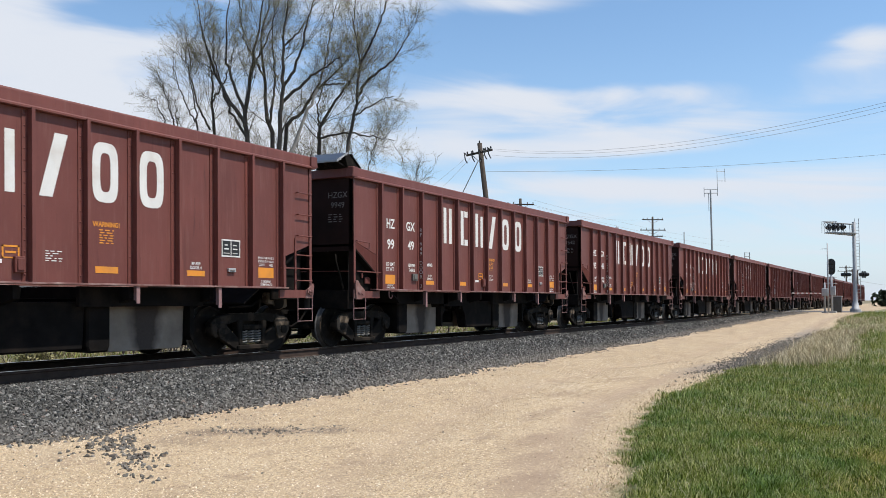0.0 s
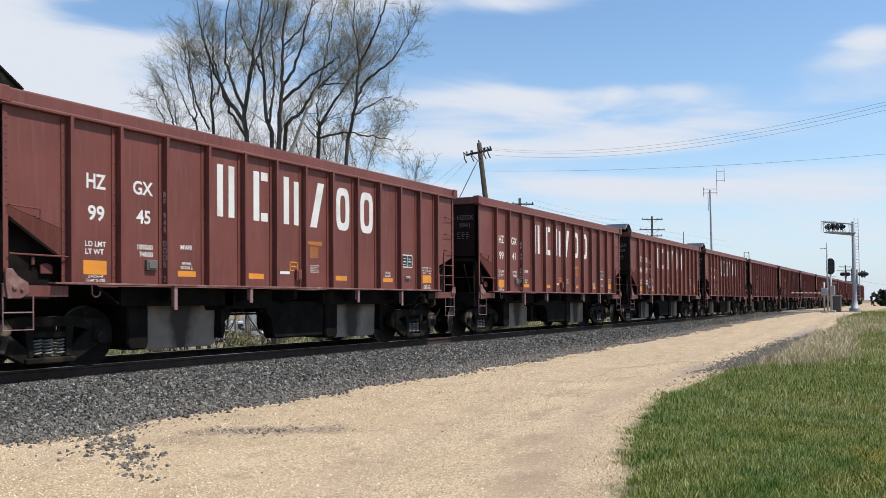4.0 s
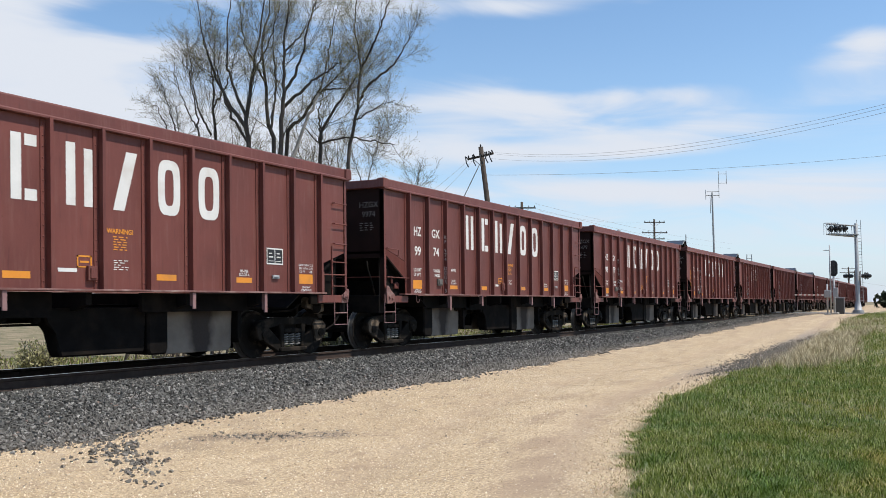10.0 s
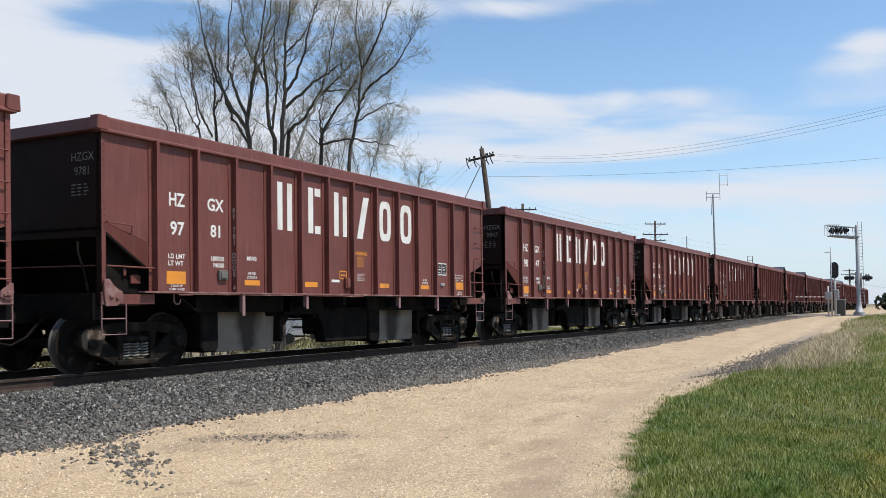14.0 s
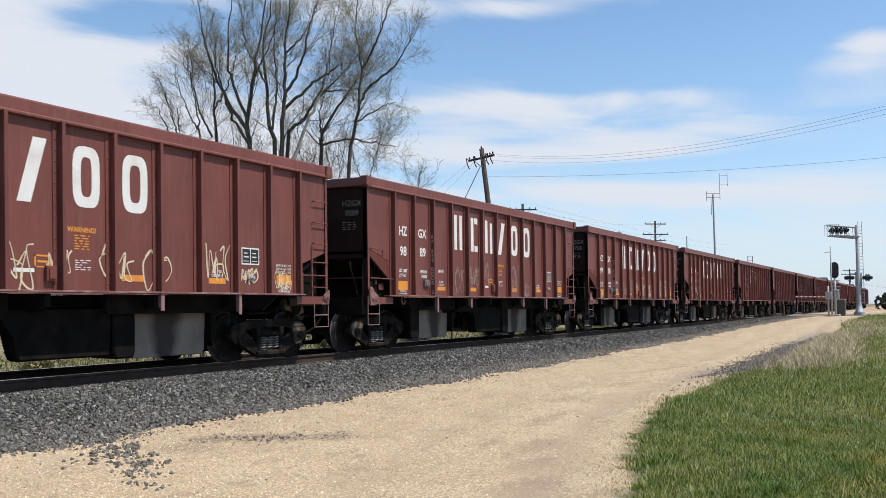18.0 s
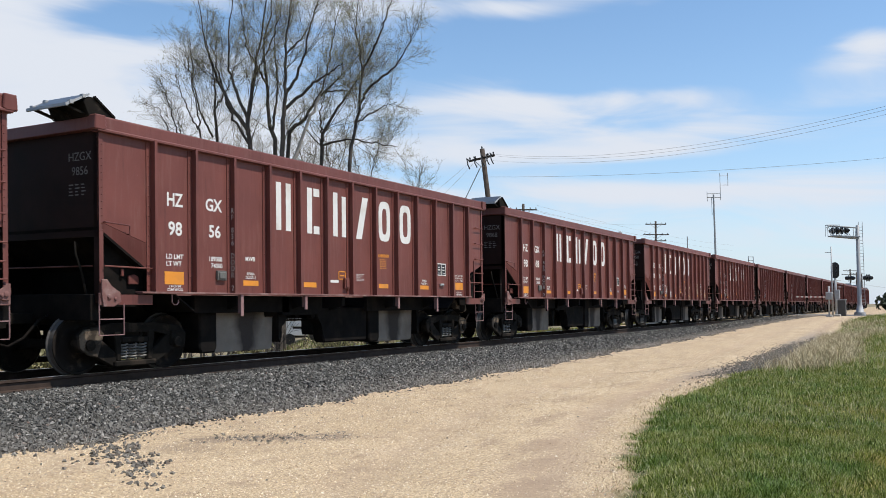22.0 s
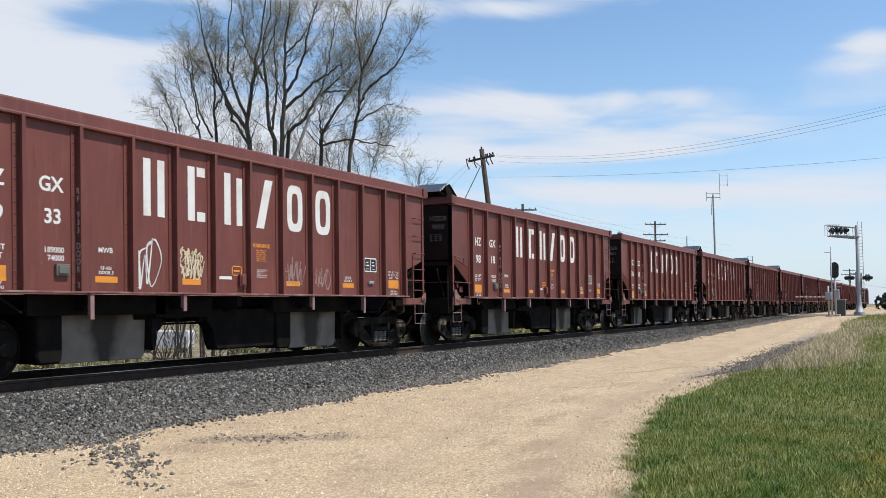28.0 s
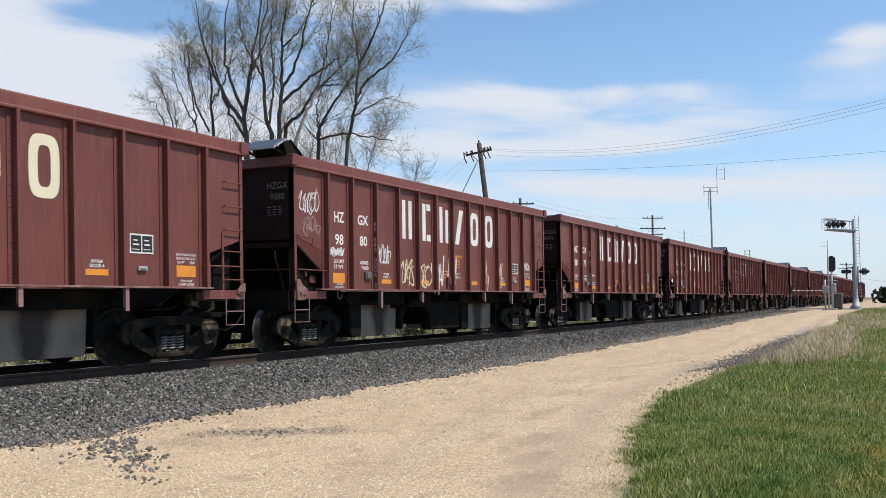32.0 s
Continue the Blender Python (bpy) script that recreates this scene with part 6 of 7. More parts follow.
    grown_tree("tree", 45, ((0.09, (-13.6, 0), (-13.8, 9.4), (-14.1, 11.0), (-14.5, 12.6)),
                            (0.06, (-13.9, 9.8), (-14.5, 10.9), (-14.9, 11.8))), 229, young, 500, 0.7, 9.0, None, 0.7)
    grown_tree("tree", 46, ((0.08, (-13.2, 0), (-13.6, 9.2), (-14.0, 10.6), (-14.1, 12.0)),), 230, young, 300, 0.7, 8.8, None, 0.7)
    grown_tree("tree", 47, ((0.06, (-1.5, 0), (-1.5, 6.6), (-1.3, 8.2)),), 232, "low leafing-out tree behind the track", 200, 1.0, 6.8, None, 0.7)
    scrub = "thin scrubby young tree in the shade of the tall ones"
    for i, (a, lean_to) in enumerate(((-11.2, -0.6), (-9.4, 0.7), (-7.6, -0.5), (-5.9, 0.6), (-4.2, 0.9))):
        grown_tree("tree", 48, ((0.06, (a, 0), (a, 7.0), (a + 0.3 * lean_to, 9.0), (a + lean_to, 11.4)),
                                (0.05, (a, 6.8), (a - 0.6 * lean_to, 8.8), (a - 1.2 * lean_to, 10.6))), 240 + i, scrub, 1200, 1.0, 6.6, None, 0.75)
    grown_tree("dead_tree", 41, ((0.20, (-9.2, 0), (-7.9, 6.5), (-7.25, 8.16), (-6.6, 9.8), (-5.93, 11.47)),), 233,
               "pale broken dead trunk among the trees", 0, 0.0, 8.0, PALEBARK)
    # saplings and brush beyond the rails
    for i, (a, d, h) in enumerate(((-9.6, 26.5, 3.6), (-9.0, 27.5, 4.2), (-8.3, 26.8, 4.6), (-7.7, 28, 4.4), (-6.7, 27, 3.8), (-5.2, 28, 3.6), (-3.6, 30, 3.2), (-2.0, 32, 3.0))):
        build_tree("sapling", spot(a, d), h, lean(0.1 * (-1) ** i, 0.1), 0.035, 40 + i, "bare brown sapling in the brush beyond the rails", ((0.2, None), (0.3, None), (0.12, None)), 60, 0.5, None, 0.1)


build_trees()


def build_bush(place, width, height, seed, n, label, mat=None, size=(0.03, 0.06)):
    rng = np.random.default_rng(seed)
    bush = thing("bush", label, "bush", Matrix.Translation(place))
    limbs, tips = Limbs(), []
    for _ in range(n):
        d = np.array([rng.normal(0, 0.45), rng.normal(0, 0.45), 1.0])
        d /= np.linalg.norm(d)
        p = limb_path(rng, np.array([rng.normal(0, width * 0.15), rng.normal(0, width * 0.15), -0.1]), d, height * rng.uniform(0.5, 1.1), 5, 0.12, 0.02)
        limbs.add(p, 0.014, 0.005)
        for _ in range(5):
            i = rng.integers(1, 5)
            q = limb_path(rng, p[i], tilt(rng, p[i + 1] - p[i], 0.6), height * 0.3 * rng.uniform(0.5, 1), 2, 0.1, 0.03)
            limbs.add(q, 0.007, 0.004)
            tips += [p[i], q[1], q[2]]
    tagged(part("brushwood", limbs.mesh("brushwood", 3, BARK), None, bush), kind="stuff")
    tips = np.array(tips)
    pick = tips[rng.integers(0, len(tips), n * 26)] + rng.normal(0, 0.07, (n * 26, 3))
    tagged(part("foliage", leaf_mesh(pick, rng, *size, mat), None, bush), kind="stuff")


def build_brush():
    green = "low willow bush with fresh yellow-green leaves beyond the rails"
    for i, (a, d, w, h) in enumerate(((-9.9, 21.5, 1.3, 0.9), (-10.9, 24, 1.2, 0.8), (-5.6, 25, 1.3, 0.8), (-3.4, 27, 1.4, 1.1), (-1.0, 30, 1.6, 1.2), (2.0, 34, 1.8, 1.2))):
        build_bush(spot(a, d), w, h, 60 + i, 46, green)
    for i, (a, d, h) in enumerate(((-7.4, 23.6, 2.0), (-6.9, 23.2, 1.7), (-6.1, 24.2, 1.5), (-5.0, 25.0, 1.6), (-10.6, 23.5, 0.6))):
        build_bush(spot(a, d), 0.8, h, 90 + i, 12, "leafless grey-brown thorn bush beyond the rails", None, (0.004, 0.008))
    dark = "dark evergreen thicket at the edge of the fields"
    for i, (a, d, w, h) in enumerate(((78, 152, 3.5, 2.6), (82.5, 155, 4.5, 3.0), (86, 152, 4, 2.8))):
        build_bush(spot(a, d), w * 1.6, h, 80 + i, 130, dark, FAR_LEAF, (0.25, 0.5))


build_brush()


# ---------------------------------------------------------------- grass
def blade_look(nt, bsdf):
    g = nt.nodes.new("ShaderNodeNewGeometry")
    p = world_place(nt)
    fresh = ramp(nt, g.outputs["Random Per Island"], (0.0, (0.026, 0.042, 0.004)), (0.30, (0.125, 0.165, 0.020)), (0.60, (0.285, 0.325, 0.060)), (0.80, (0.47, 0.50, 0.19)), (0.92, (0.58, 0.52, 0.24)), (1.0, (0.76, 0.68, 0.44)))
    dry = ramp(nt, g.outputs["Random Per Island"], (0.0, (0.11, 0.14, 0.022)), (0.4, (0.21, 0.235, 0.045)), (0.75, (0.34, 0.33, 0.10)), (0.92, (0.50, 0.43, 0.21)), (1.0, (0.64, 0.55, 0.34)))
    sep = nt.nodes.new("ShaderNodeSeparateXYZ")
    nt.links.new(p, sep.inputs[0])
    far = calc(nt, "ADD", calc(nt, "DIVIDE", sep.outputs["X"], 60.0), calc(nt, "MULTIPLY", noise_tex(nt, p, 0.5, 4), 0.9))
    col = mixc(nt, ramp(nt, far, (0.70, (0, 0, 0)), (1.05, (0.8, 0.8, 0.8))), fresh, dry)
    # yellower away from the drive, and in patches
    olive = ramp(nt, calc(nt, "ADD", calc(nt, "MULTIPLY", sep.outputs["Y"], -0.16), calc(nt, "MULTIPLY", noise_tex(nt, p, 0.9, 4), 1.2)), (0.40, (0, 0, 0)), (0.85, (0.75, 0.75, 0.75)))
    col = mixc(nt, olive, col, mixc(nt, 1.0, col, (1.55, 1.12, 0.85), "MULTIPLY"))
    lush = ramp(nt, noise_tex(nt, p, 1.4, 5, 0.65), (0.46, (0, 0, 0)), (0.62, (1, 1, 1)))
    col = mixc(nt, lush, col, mixc(nt, 1.0, col, (0.55, 0.76, 0.62), "MULTIPLY"))
    nt.links.new(col, bsdf.inputs["Base Color"])
    thin = nt.nodes.new("ShaderNodeBsdfTranslucent")
    nt.links.new(col, thin.inputs["Color"])
    both = nt.nodes.new("ShaderNodeMixShader")
    both.inputs[0].default_value = 0.22
    nt.links.new(bsdf.outputs[0], both.inputs[1])
    nt.links.new(thin.outputs[0], both.inputs[2])
    nt.links.new(both.outputs[0], nt.nodes["Material Output"].inputs["Surface"])


BLADE = material("grass_blade", blade_look, 0.6, gloss=0.2)


def straw_look(nt, bsdf):
    g = nt.nodes.new("ShaderNodeNewGeometry")
    nt.links.new(ramp(nt, g.outputs["Random Per Island"], (0.0, (0.28, 0.21, 0.11)), (0.5, (0.52, 0.42, 0.24)), (1.0, (0.76, 0.66, 0.44))), bsdf.inputs["Base Color"])


STRAW = material("dry_straw", straw_look, 0.7)


DEADGRASS = material("matted_dead_grass", two_tone((0.10, 0.078, 0.040), (0.26, 0.20, 0.11), 2.0, 30, 0.0), 0.9, gloss=0.1)


def blades(name, x, y, height, seed, label, lean=0.9, width=0.003, mat=None):
    rng = np.random.default_rng(seed)
    n = len(x)
    base = np.stack([x, y, ground_z(x, y) - 0.01], 1)
    a = rng.uniform(0, math.tau, n)
    side = np.stack([np.cos(a), np.sin(a), 0 * a], 1) * (width * rng.uniform(0.7, 1.4, n) * (1 + x / 22))[:, None]
    b = rng.uniform(0, math.tau, n)
    bend = np.stack([np.cos(b), np.sin(b), 0 * b], 1) * (height * rng.uniform(0.1, 1.0, n) * lean)[:, None]
    up = np.stack([0 * a, 0 * a, height], 1)
    mid = base + bend * 0.3 + up * 0.6
    verts = np.stack([base - side, base + side, mid + side * 0.7, mid - side * 0.7, base + bend + up], 1).reshape(-1, 3)
    i = np.arange(n)[:, None] * 5
    quads = np.concatenate([i + np.array([[0, 1, 2, 3]])], 0)
    tris = np.concatenate([i + np.array([[3, 2, 4]])], 0)
    me = bpy.data.meshes.new(name)
    me.vertices.add(5 * n)
    me.vertices.foreach_set("co", verts.astype(np.float32).ravel())
    loops = np.concatenate([quads, tris], 1).ravel().astype(np.int32)
    me.loops.add(7 * n)
    me.loops.foreach_set("vertex_index", loops)
    me.polygons.add(2 * n)
    me.polygons.foreach_set("loop_start", (np.arange(n)[:, None] * 7 + np.array([[0, 4]])).ravel().astype(np.int32))
    me.update(calc_edges=True)
    me.validate()
    me.materials.append(mat or BLADE)
    tagged(new(name, me), label, "grass", kind="stuff")


def build_grass():
    rng = np.random.default_rng(77)
    xs, ys, hs = [], [], []
    for x0, x1, y0, n, lo, hi in ((5.5, 12, -1.5, 200000, 0.03, 0.105), (12, 22, -3.0, 110000, 0.03, 0.13), (22, 45, -6, 50000, 0.06, 0.22), (45, 84, -14, 26000, 0.10, 0.28)):
        x = rng.uniform(x0, x1, n)
        e = grass_edge(x)
        y = y0 + (e + 0.25 - y0) * rng.uniform(0, 1, n) ** 0.85
        inside = e - y + 0.13 * (np.sin(x * 2.3) * np.sin(x * 0.9 + 1) + 0.6 * np.sin(x * 6.1) + 0.5 * np.sin(x * 13.7)) + rng.normal(0, 0.055, n)
        view = (x * AHEAD.x + y * AHEAD.y) * 0.52 > (x * ACROSS.x + y * ACROSS.y) - 1.0
        # thin strip of bare stone by the far verge
        bare = (x > 21) & (x < 40) & (e - y < 0.15 + 0.2 * np.sin(x * 1.7))
        keep = (inside > 0.05) & view & ~bare
        clump = 0.78 + 0.42 * np.sin(x * 4.1 + 1.9 * np.sin(y * 5.3)) * np.sin(y * 6.9 + x + 1.2 * np.sin(x * 2.7)) + rng.normal(0, 0.15, n)
        h = rng.uniform(lo, hi, n) * np.clip(clump, 0.4, 1.25) * np.clip(0.65 + (e - y) * 1.2, 0.65, 1.0)
        xs.append(x[keep]), ys.append(y[keep]), hs.append(h[keep])
    x, y, h = (np.concatenate(v) for v in (xs, ys, hs))
    blades("grass", x, y, h, 5, "green spring grass with dry straw along the drive", 0.9, 0.0024)
    # dry tufts
    cx = np.concatenate([rng.uniform(20.5, 38, 110), rng.uniform(23, 60, 50)])
    cy = grass_edge(cx) - np.concatenate([rng.uniform(0.05, 1.3, 110), rng.uniform(0.2, 4.0, 50)])
    x = np.repeat(cx, 80) + rng.normal(0, 0.17, 12800)
    y = np.repeat(cy, 80) + rng.normal(0, 0.17, 12800)
    blades("dry_grass_tufts", x, y, rng.uniform(0.12, 0.42, 12800), 6, "tufts of tall dry straw-coloured grass", 1.3, 0.0022, STRAW)
    # straw litter and clipped dead blades along the edge of the drive
    x = 5.5 + 34 * rng.uniform(0, 1, 9000) ** 1.6
    y = grass_edge(x) + rng.normal(0.0, 0.16, 9000)
    blades("dead_grass_fringe", x, y, rng.uniform(0.008, 0.05, 9000), 9, "short brown dead grass along the edge of the drive", 2.0, 0.003, STRAW)
    # rough growth behind the track
    n = 26000
    x, y = rng.uniform(-6, 60, n), TRACK_Y + 4.2 + 16 * rng.uniform(0, 1, n) ** 1.5
    h = rng.uniform(0.05, 0.20, n)
    blades("rough_grass", x[::2], y[::2], h[::2], 7, "rough weedy grass behind the track", 0.6, 0.008)
    blades("dead_rough_grass", x[1::2], y[1::2], h[1::2], 10, "matted dead brown grass behind the track", 1.2, 0.008, DEADGRASS)


build_grass()


# ---------------------------------------------------------------- crossing
ASPHALT = material("worn_grey_asphalt", two_tone((0.10, 0.098, 0.095), (0.16, 0.155, 0.15), 1.2, 40, 0.004), 0.9)
CONCRETE = material("pale_concrete", two_tone((0.36, 0.35, 0.33), (0.48, 0.47, 0.44), 2, 40, 0.003), 0.9)


def build_crossing():
    bm = bmesh.new()
    for y0, y1 in ((-90, 11.0), (13.75, 70)):
        n = 40
        rows = []
        for i in range(n + 1):
            y = y0 + (y1 - y0) * i / n
            far = min(max((y - TRACK_Y - 3) / 8, 0), 1)
            near = min(max((TRACK_Y - 4 - y) / 30, 0), 1)
            z = 0.515 - 0.7 * far - 0.10 * near
            rows.append([bm.verts.new((CROSS_X + dx, y, z)) for dx in (-3.6, 3.6)] + [bm.verts.new((CROSS_X + dx, y, z - 0.3)) for dx in (-3.9, 3.9)])
        for a, b in zip(rows, rows[1:]):
            bm.faces.new((a[0], a[1], b[1], b[0])), bm.faces.new((a[2], a[0], b[0], b[2])), bm.faces.new((a[1], a[3], b[3], b[1]))
    tagged(new("road", mesh_of(bm, ASPHALT, name="road")), "worn grey asphalt road over the level crossing", "road", kind="structure")
    deck = thing("crossing_deck", "pale concrete crossing panels between the rails", "crossing deck", kind="structure")
    for i in range(4):
        bm = bmesh.new()
        x = CROSS_X - 3.6 + i * 1.8
        box(bm, x + 0.02, x + 1.78, TRACK_Y - 0.66, TRACK_Y + 0.66, 0.25, 0.505)
        part("panel", bm, CONCRETE, deck, bevel=0.01)
        bm = bmesh.new()
        box(bm, x + 0.02, x + 1.78, TRACK_Y - 1.36, TRACK_Y - 0.85, 0.25, 0.505)
        part("panel", bm, CONCRETE, deck, bevel=0.01)


build_crossing()


def stand(p, z=None):
    return Matrix.Translation((p.x, p.y, float(ground_z(p.x, p.y)) if z is None else z))


def post(bm, x, y, z0, z1, r0, r1=None, sides=14):
    lathe(bm, [(z0, r0), (z1, r1 if r1 is not None else r0)], sides, "z", (x, y, 0))


def flasher_pair(parent, m, facing):
    """Two hooded crossing lights back to back on one bracket; facing along x."""
    bm = bmesh.new()
    lathe(bm, [(-0.02, 0.05), (-0.02, 0.33), (0.02, 0.33), (0.02, 0.05)], 20, "x")
    disc = part("backing_disc", bm, DARKMETAL, parent, "round black backing disc", m=m)
    bm = bmesh.new()
    prof = [(-0.12, 0.06), (-0.08, 0.14), (0.0, 0.17), (0.20, 0.17), (0.30, 0.12), (0.29, 0.11), (0.02, 0.15)]
    lathe(bm, prof, 14, "x")
    part("hood", bm, DARKMETAL, disc, m=pose(0.02, 0, 0) if facing > 0 else pose(-0.02, 0, 0, 0, 0, 180))
    bm = bmesh.new()
    lathe(bm, [(0.0, 0.11), (0.02, 0.10)], 14, "x")
    part("lens", bm, material("dark_red_lens", two_tone((0.16, 0.01, 0.01), (0.2, 0.014, 0.012), 5, 20, 0.0), 0.2) if "dark_red_lens" not in bpy.data.materials else bpy.data.materials["dark_red_lens"],
         disc, m=pose(0.025 if facing > 0 else -0.045, 0, 0))


def build_cantilever():
    mast = thing("crossing_signal_mast", "galvanised cantilever crossing signal mast with flashing-light heads beside the road", "crossing signal", Matrix.Translation((88.3, 5.67, 0.45)))
    bm = bmesh.new()
    lathe(bm, [(0.0, 0.50), (0.26, 0.48), (0.30, 0.44)], 16, "z")
    part("foundation", bm, CONCRETE, mast)
    bm = bmesh.new()
    lathe(bm, [(0.30, 0.46), (0.34, 0.46), (0.36, 0.34), (1.2, 0.19), (8.25, 0.15), (8.28, 0.10)], 18, "z")
    part("pole", bm, GALV, mast, smooth=True)
    # walkway arm over the road, towards the drive's far side
    arm_way = Vector((-0.36, 0.93, 0)).normalized()
    turn = math.degrees(math.atan2(arm_way.y, arm_way.x))
    arm = Matrix.Rotation(radians(turn), 4, "Z")
    for z, r in ((7.05, 0.055), (8.05, 0.045)):
        for s in (-0.30, 0.30):
            bm = bmesh.new()
            tube(bm, [(0.1, s * 0.6, z), (2.5, s, z + (0.20 if z > 7.5 else 0.25))], r, 8)
            part("arm_tube", bm, GALV, mast, m=arm)
    for i in range(6):
        bm = bmesh.new()
        x0 = 0.25 + i * 0.38
        for s in (-0.26, 0.26):
            tube(bm, [(x0, s, 7.10 + 0.03 * i), (x0 + (0.5 if i % 2 else 0.05), s, 8.08 + 0.02 * i)], 0.022, 6)
        part("arm_brace", bm, GALV, mast, m=arm)
    bm = bmesh.new()
    box(bm, 0.2, 2.6, -0.34, 0.34, 7.16, 7.26)
    part("walkway", bm, GALV, mast, m=arm @ Matrix.Rotation(radians(-2.5), 4, "Y"))
    bm = bmesh.new()
    tube(bm, [(1.6, -0.36, 8.3), (2.7, -0.36, 8.32), (2.7, 0.36, 8.32), (1.6, 0.36, 8.3)], 0.022)
    for x in (1.7, 2.2, 2.7):
        for s in (-0.36, 0.36):
            tube(bm, [(x, s, 7.3), (x, s, 8.32)], 0.018)
    part("guard_rail", bm, GALV, mast, m=arm)
    for x in (1.2, 1.95):
        for facing in (-1, 1):
            flasher_pair(mast, arm @ pose(x, 0, 7.80) @ pose(0, 0, 0, 0, 0, 62 - turn) @ pose(facing * 0.22, 0, 0), facing)
    for s in (-0.75, 0.75):
        bm = bmesh.new()
        tube(bm, [(0, 0, 3.45), (0, s, 3.45)], 0.05)
        part("cross_arm", bm, GALV, mast)
        for facing in (-1, 1):
            flasher_pair(mast, pose(0, s, 3.45, 0, 0, 86 + 14 * s) @ pose(facing * 0.10, 0, 0), facing)
    # ladder on the side away from the track
    bm = bmesh.new()
    for s in (-0.20, 0.20):
        tube(bm, [(0.15, 0.8 * s - 0.29, 1.0), (0.15, 0.8 * s - 0.23, 8.6)], 0.024)
    part("ladder_rails", bm, GALV, mast)
    for i in range(24):
        bm = bmesh.new()
        z = 1.2 + i * 0.30
        tube(bm, [(0.15, -0.45 + 0.0079 * (z - 1), z), (0.15, -0.13 + 0.0079 * (z - 1), z)], 0.018)
        part("ladder_rung", bm, GALV, mast)


build_cantilever()


def build_block_signal():
    sig = thing("block_signal", "railway block signal with black oval head on grey post", "railway signal", Matrix.Translation((82.9, 7.18, 0.45)))
    bm = bmesh.new()
    box(bm, -0.4, 0.4, -0.35, 0.35, -0.1, 0.18)
    part("footing", bm, CONCRETE, sig, bevel=0.02)
    bm = bmesh.new()
    post(bm, 0, 0, 0.15, 3.35, 0.085)
    part("post", bm, GALV, sig, smooth=True)
    bm = bmesh.new()
    outline = [(0.34 * math.cos(a), 4.0 + 0.36 * math.sin(a) + (0.34 if math.sin(a) > 0 else -0.34)) for a in [k * math.tau / 24 for k in range(24)]]
    prism(bm, outline, -0.08, -0.04, "x")
    head = part("signal_head", bm, DARKMETAL, sig, "black oval signal backing")
    for z in (3.66, 4.0, 4.34):
        bm = bmesh.new()
        lathe(bm, [(-0.32, 0.15), (-0.09, 0.15), (-0.09, 0.13), (-0.31, 0.13)], 14, "x", (0, 0, z))
        part("hood", bm, DARKMETAL, head)
    bm = bmesh.new()
    tube(bm, [(0.1, 0.28, 0.2), (0.1, 0.28, 3.2)], 0.02)
    tube(bm, [(0.1, -0.08, 0.2), (0.1, -0.08, 3.2)], 0.02)
    for i in range(9):
        tube(bm, [(0.1, -0.08, 0.4 + 0.32 * i), (0.1, 0.28, 0.4 + 0.32 * i)], 0.014)
    part("ladder", bm, GALV, sig)
    bm = bmesh.new()
    for z in (2.55, 3.1):
        tube(bm, [(0.45 * math.cos(a), 0.45 * math.sin(a), z) for a in [k * math.tau / 12 for k in range(13)]], 0.02)
    part("guard_hoops", bm, GALV, sig)
    # slim aerial post beside it
    mast = thing("relay_aerial", "slim grey aerial post beside the block signal", "aerial", Matrix.Translation((81.7, 7.34, 0.45)))
    bm = bmesh.new()
    post(bm, 0, 0, -0.1, 6.0, 0.075, 0.05)
    part("post", bm, GALV, mast, smooth=True)
    bm = bmesh.new()
    tube(bm, [(0, 0, 5.5), (-0.2, 0.5, 5.5)], 0.025)
    part("aerial_arm", bm, GALV, mast)
    # gate mechanism with a lowered striped arm
    gate = thing("crossing_gate", "crossing gate with lowered red and white striped arm", "crossing gate", Matrix.Translation((81.0, 7.55, 0.45)))
    bm = bmesh.new()
    box(bm, -0.25, 0.25, -0.25, 0.25, -0.1, 0.12)
    part("footing", bm, CONCRETE, gate, bevel=0.01)
    bm = bmesh.new()
    post(bm, 0, 0, 0.1, 2.6, 0.07)
    part("post", bm, GALV, gate, smooth=True)
    bm = bmesh.new()
    box(bm, -0.30, 0.30, -0.28, 0.22, 1.45, 2.10)
    part("gate_motor", bm, GALV, gate, bevel=0.04)
    bm = bmesh.new()
    box(bm, -0.2, 0.2, -0.85, -0.45, 1.5, 2.3)
    part("relay_case", bm, GALV, gate, bevel=0.03)
    red = material("red_reflective_sheet", two_tone((0.19, 0.045, 0.04), (0.25, 0.07, 0.06), 5, 30, 0.0), 0.5)
    arm = pose(-0.3, 0.1, 1.68, 0, 0, 143)
    for i in range(13):
        bm = bmesh.new()
        box(bm, 0.25 + i * 0.25, 0.25 + (i + 1) * 0.25, -0.02, 0.02, -0.05, 0.05)
        part("arm_stripe", bm, red if i % 2 else GREYMARK, gate, m=arm)
    # equipment cabinet
    cab = thing("signal_cabinet", "grey metal signal equipment cabinet beside the track", "cabinet", Matrix.Translation((85.3, 6.98, 0.42)))
    bm = bmesh.new()
    box(bm, -0.45, 0.45, -0.4, 0.4, 0.0, 1.45)
    part("case", bm, material("dark_grey_cabinet_paint", two_tone((0.05, 0.05, 0.05), (0.085, 0.083, 0.08), 3, 40, 0.0), 0.6), cab, bevel=0.02)
    bm = bmesh.new()
    box(bm, -0.50, 0.50, -0.46, 0.46, 1.45, 1.52)
    part("lid", bm, GALV, cab, bevel=0.01)


build_block_signal()


# ---------------------------------------------------------------- poles, wires, aerials
def insulator(bm, p):
    lathe(bm, [(0, 0.02), (0.06, 0.05), (0.12, 0.045), (0.16, 0.02)], 8, "z", p)


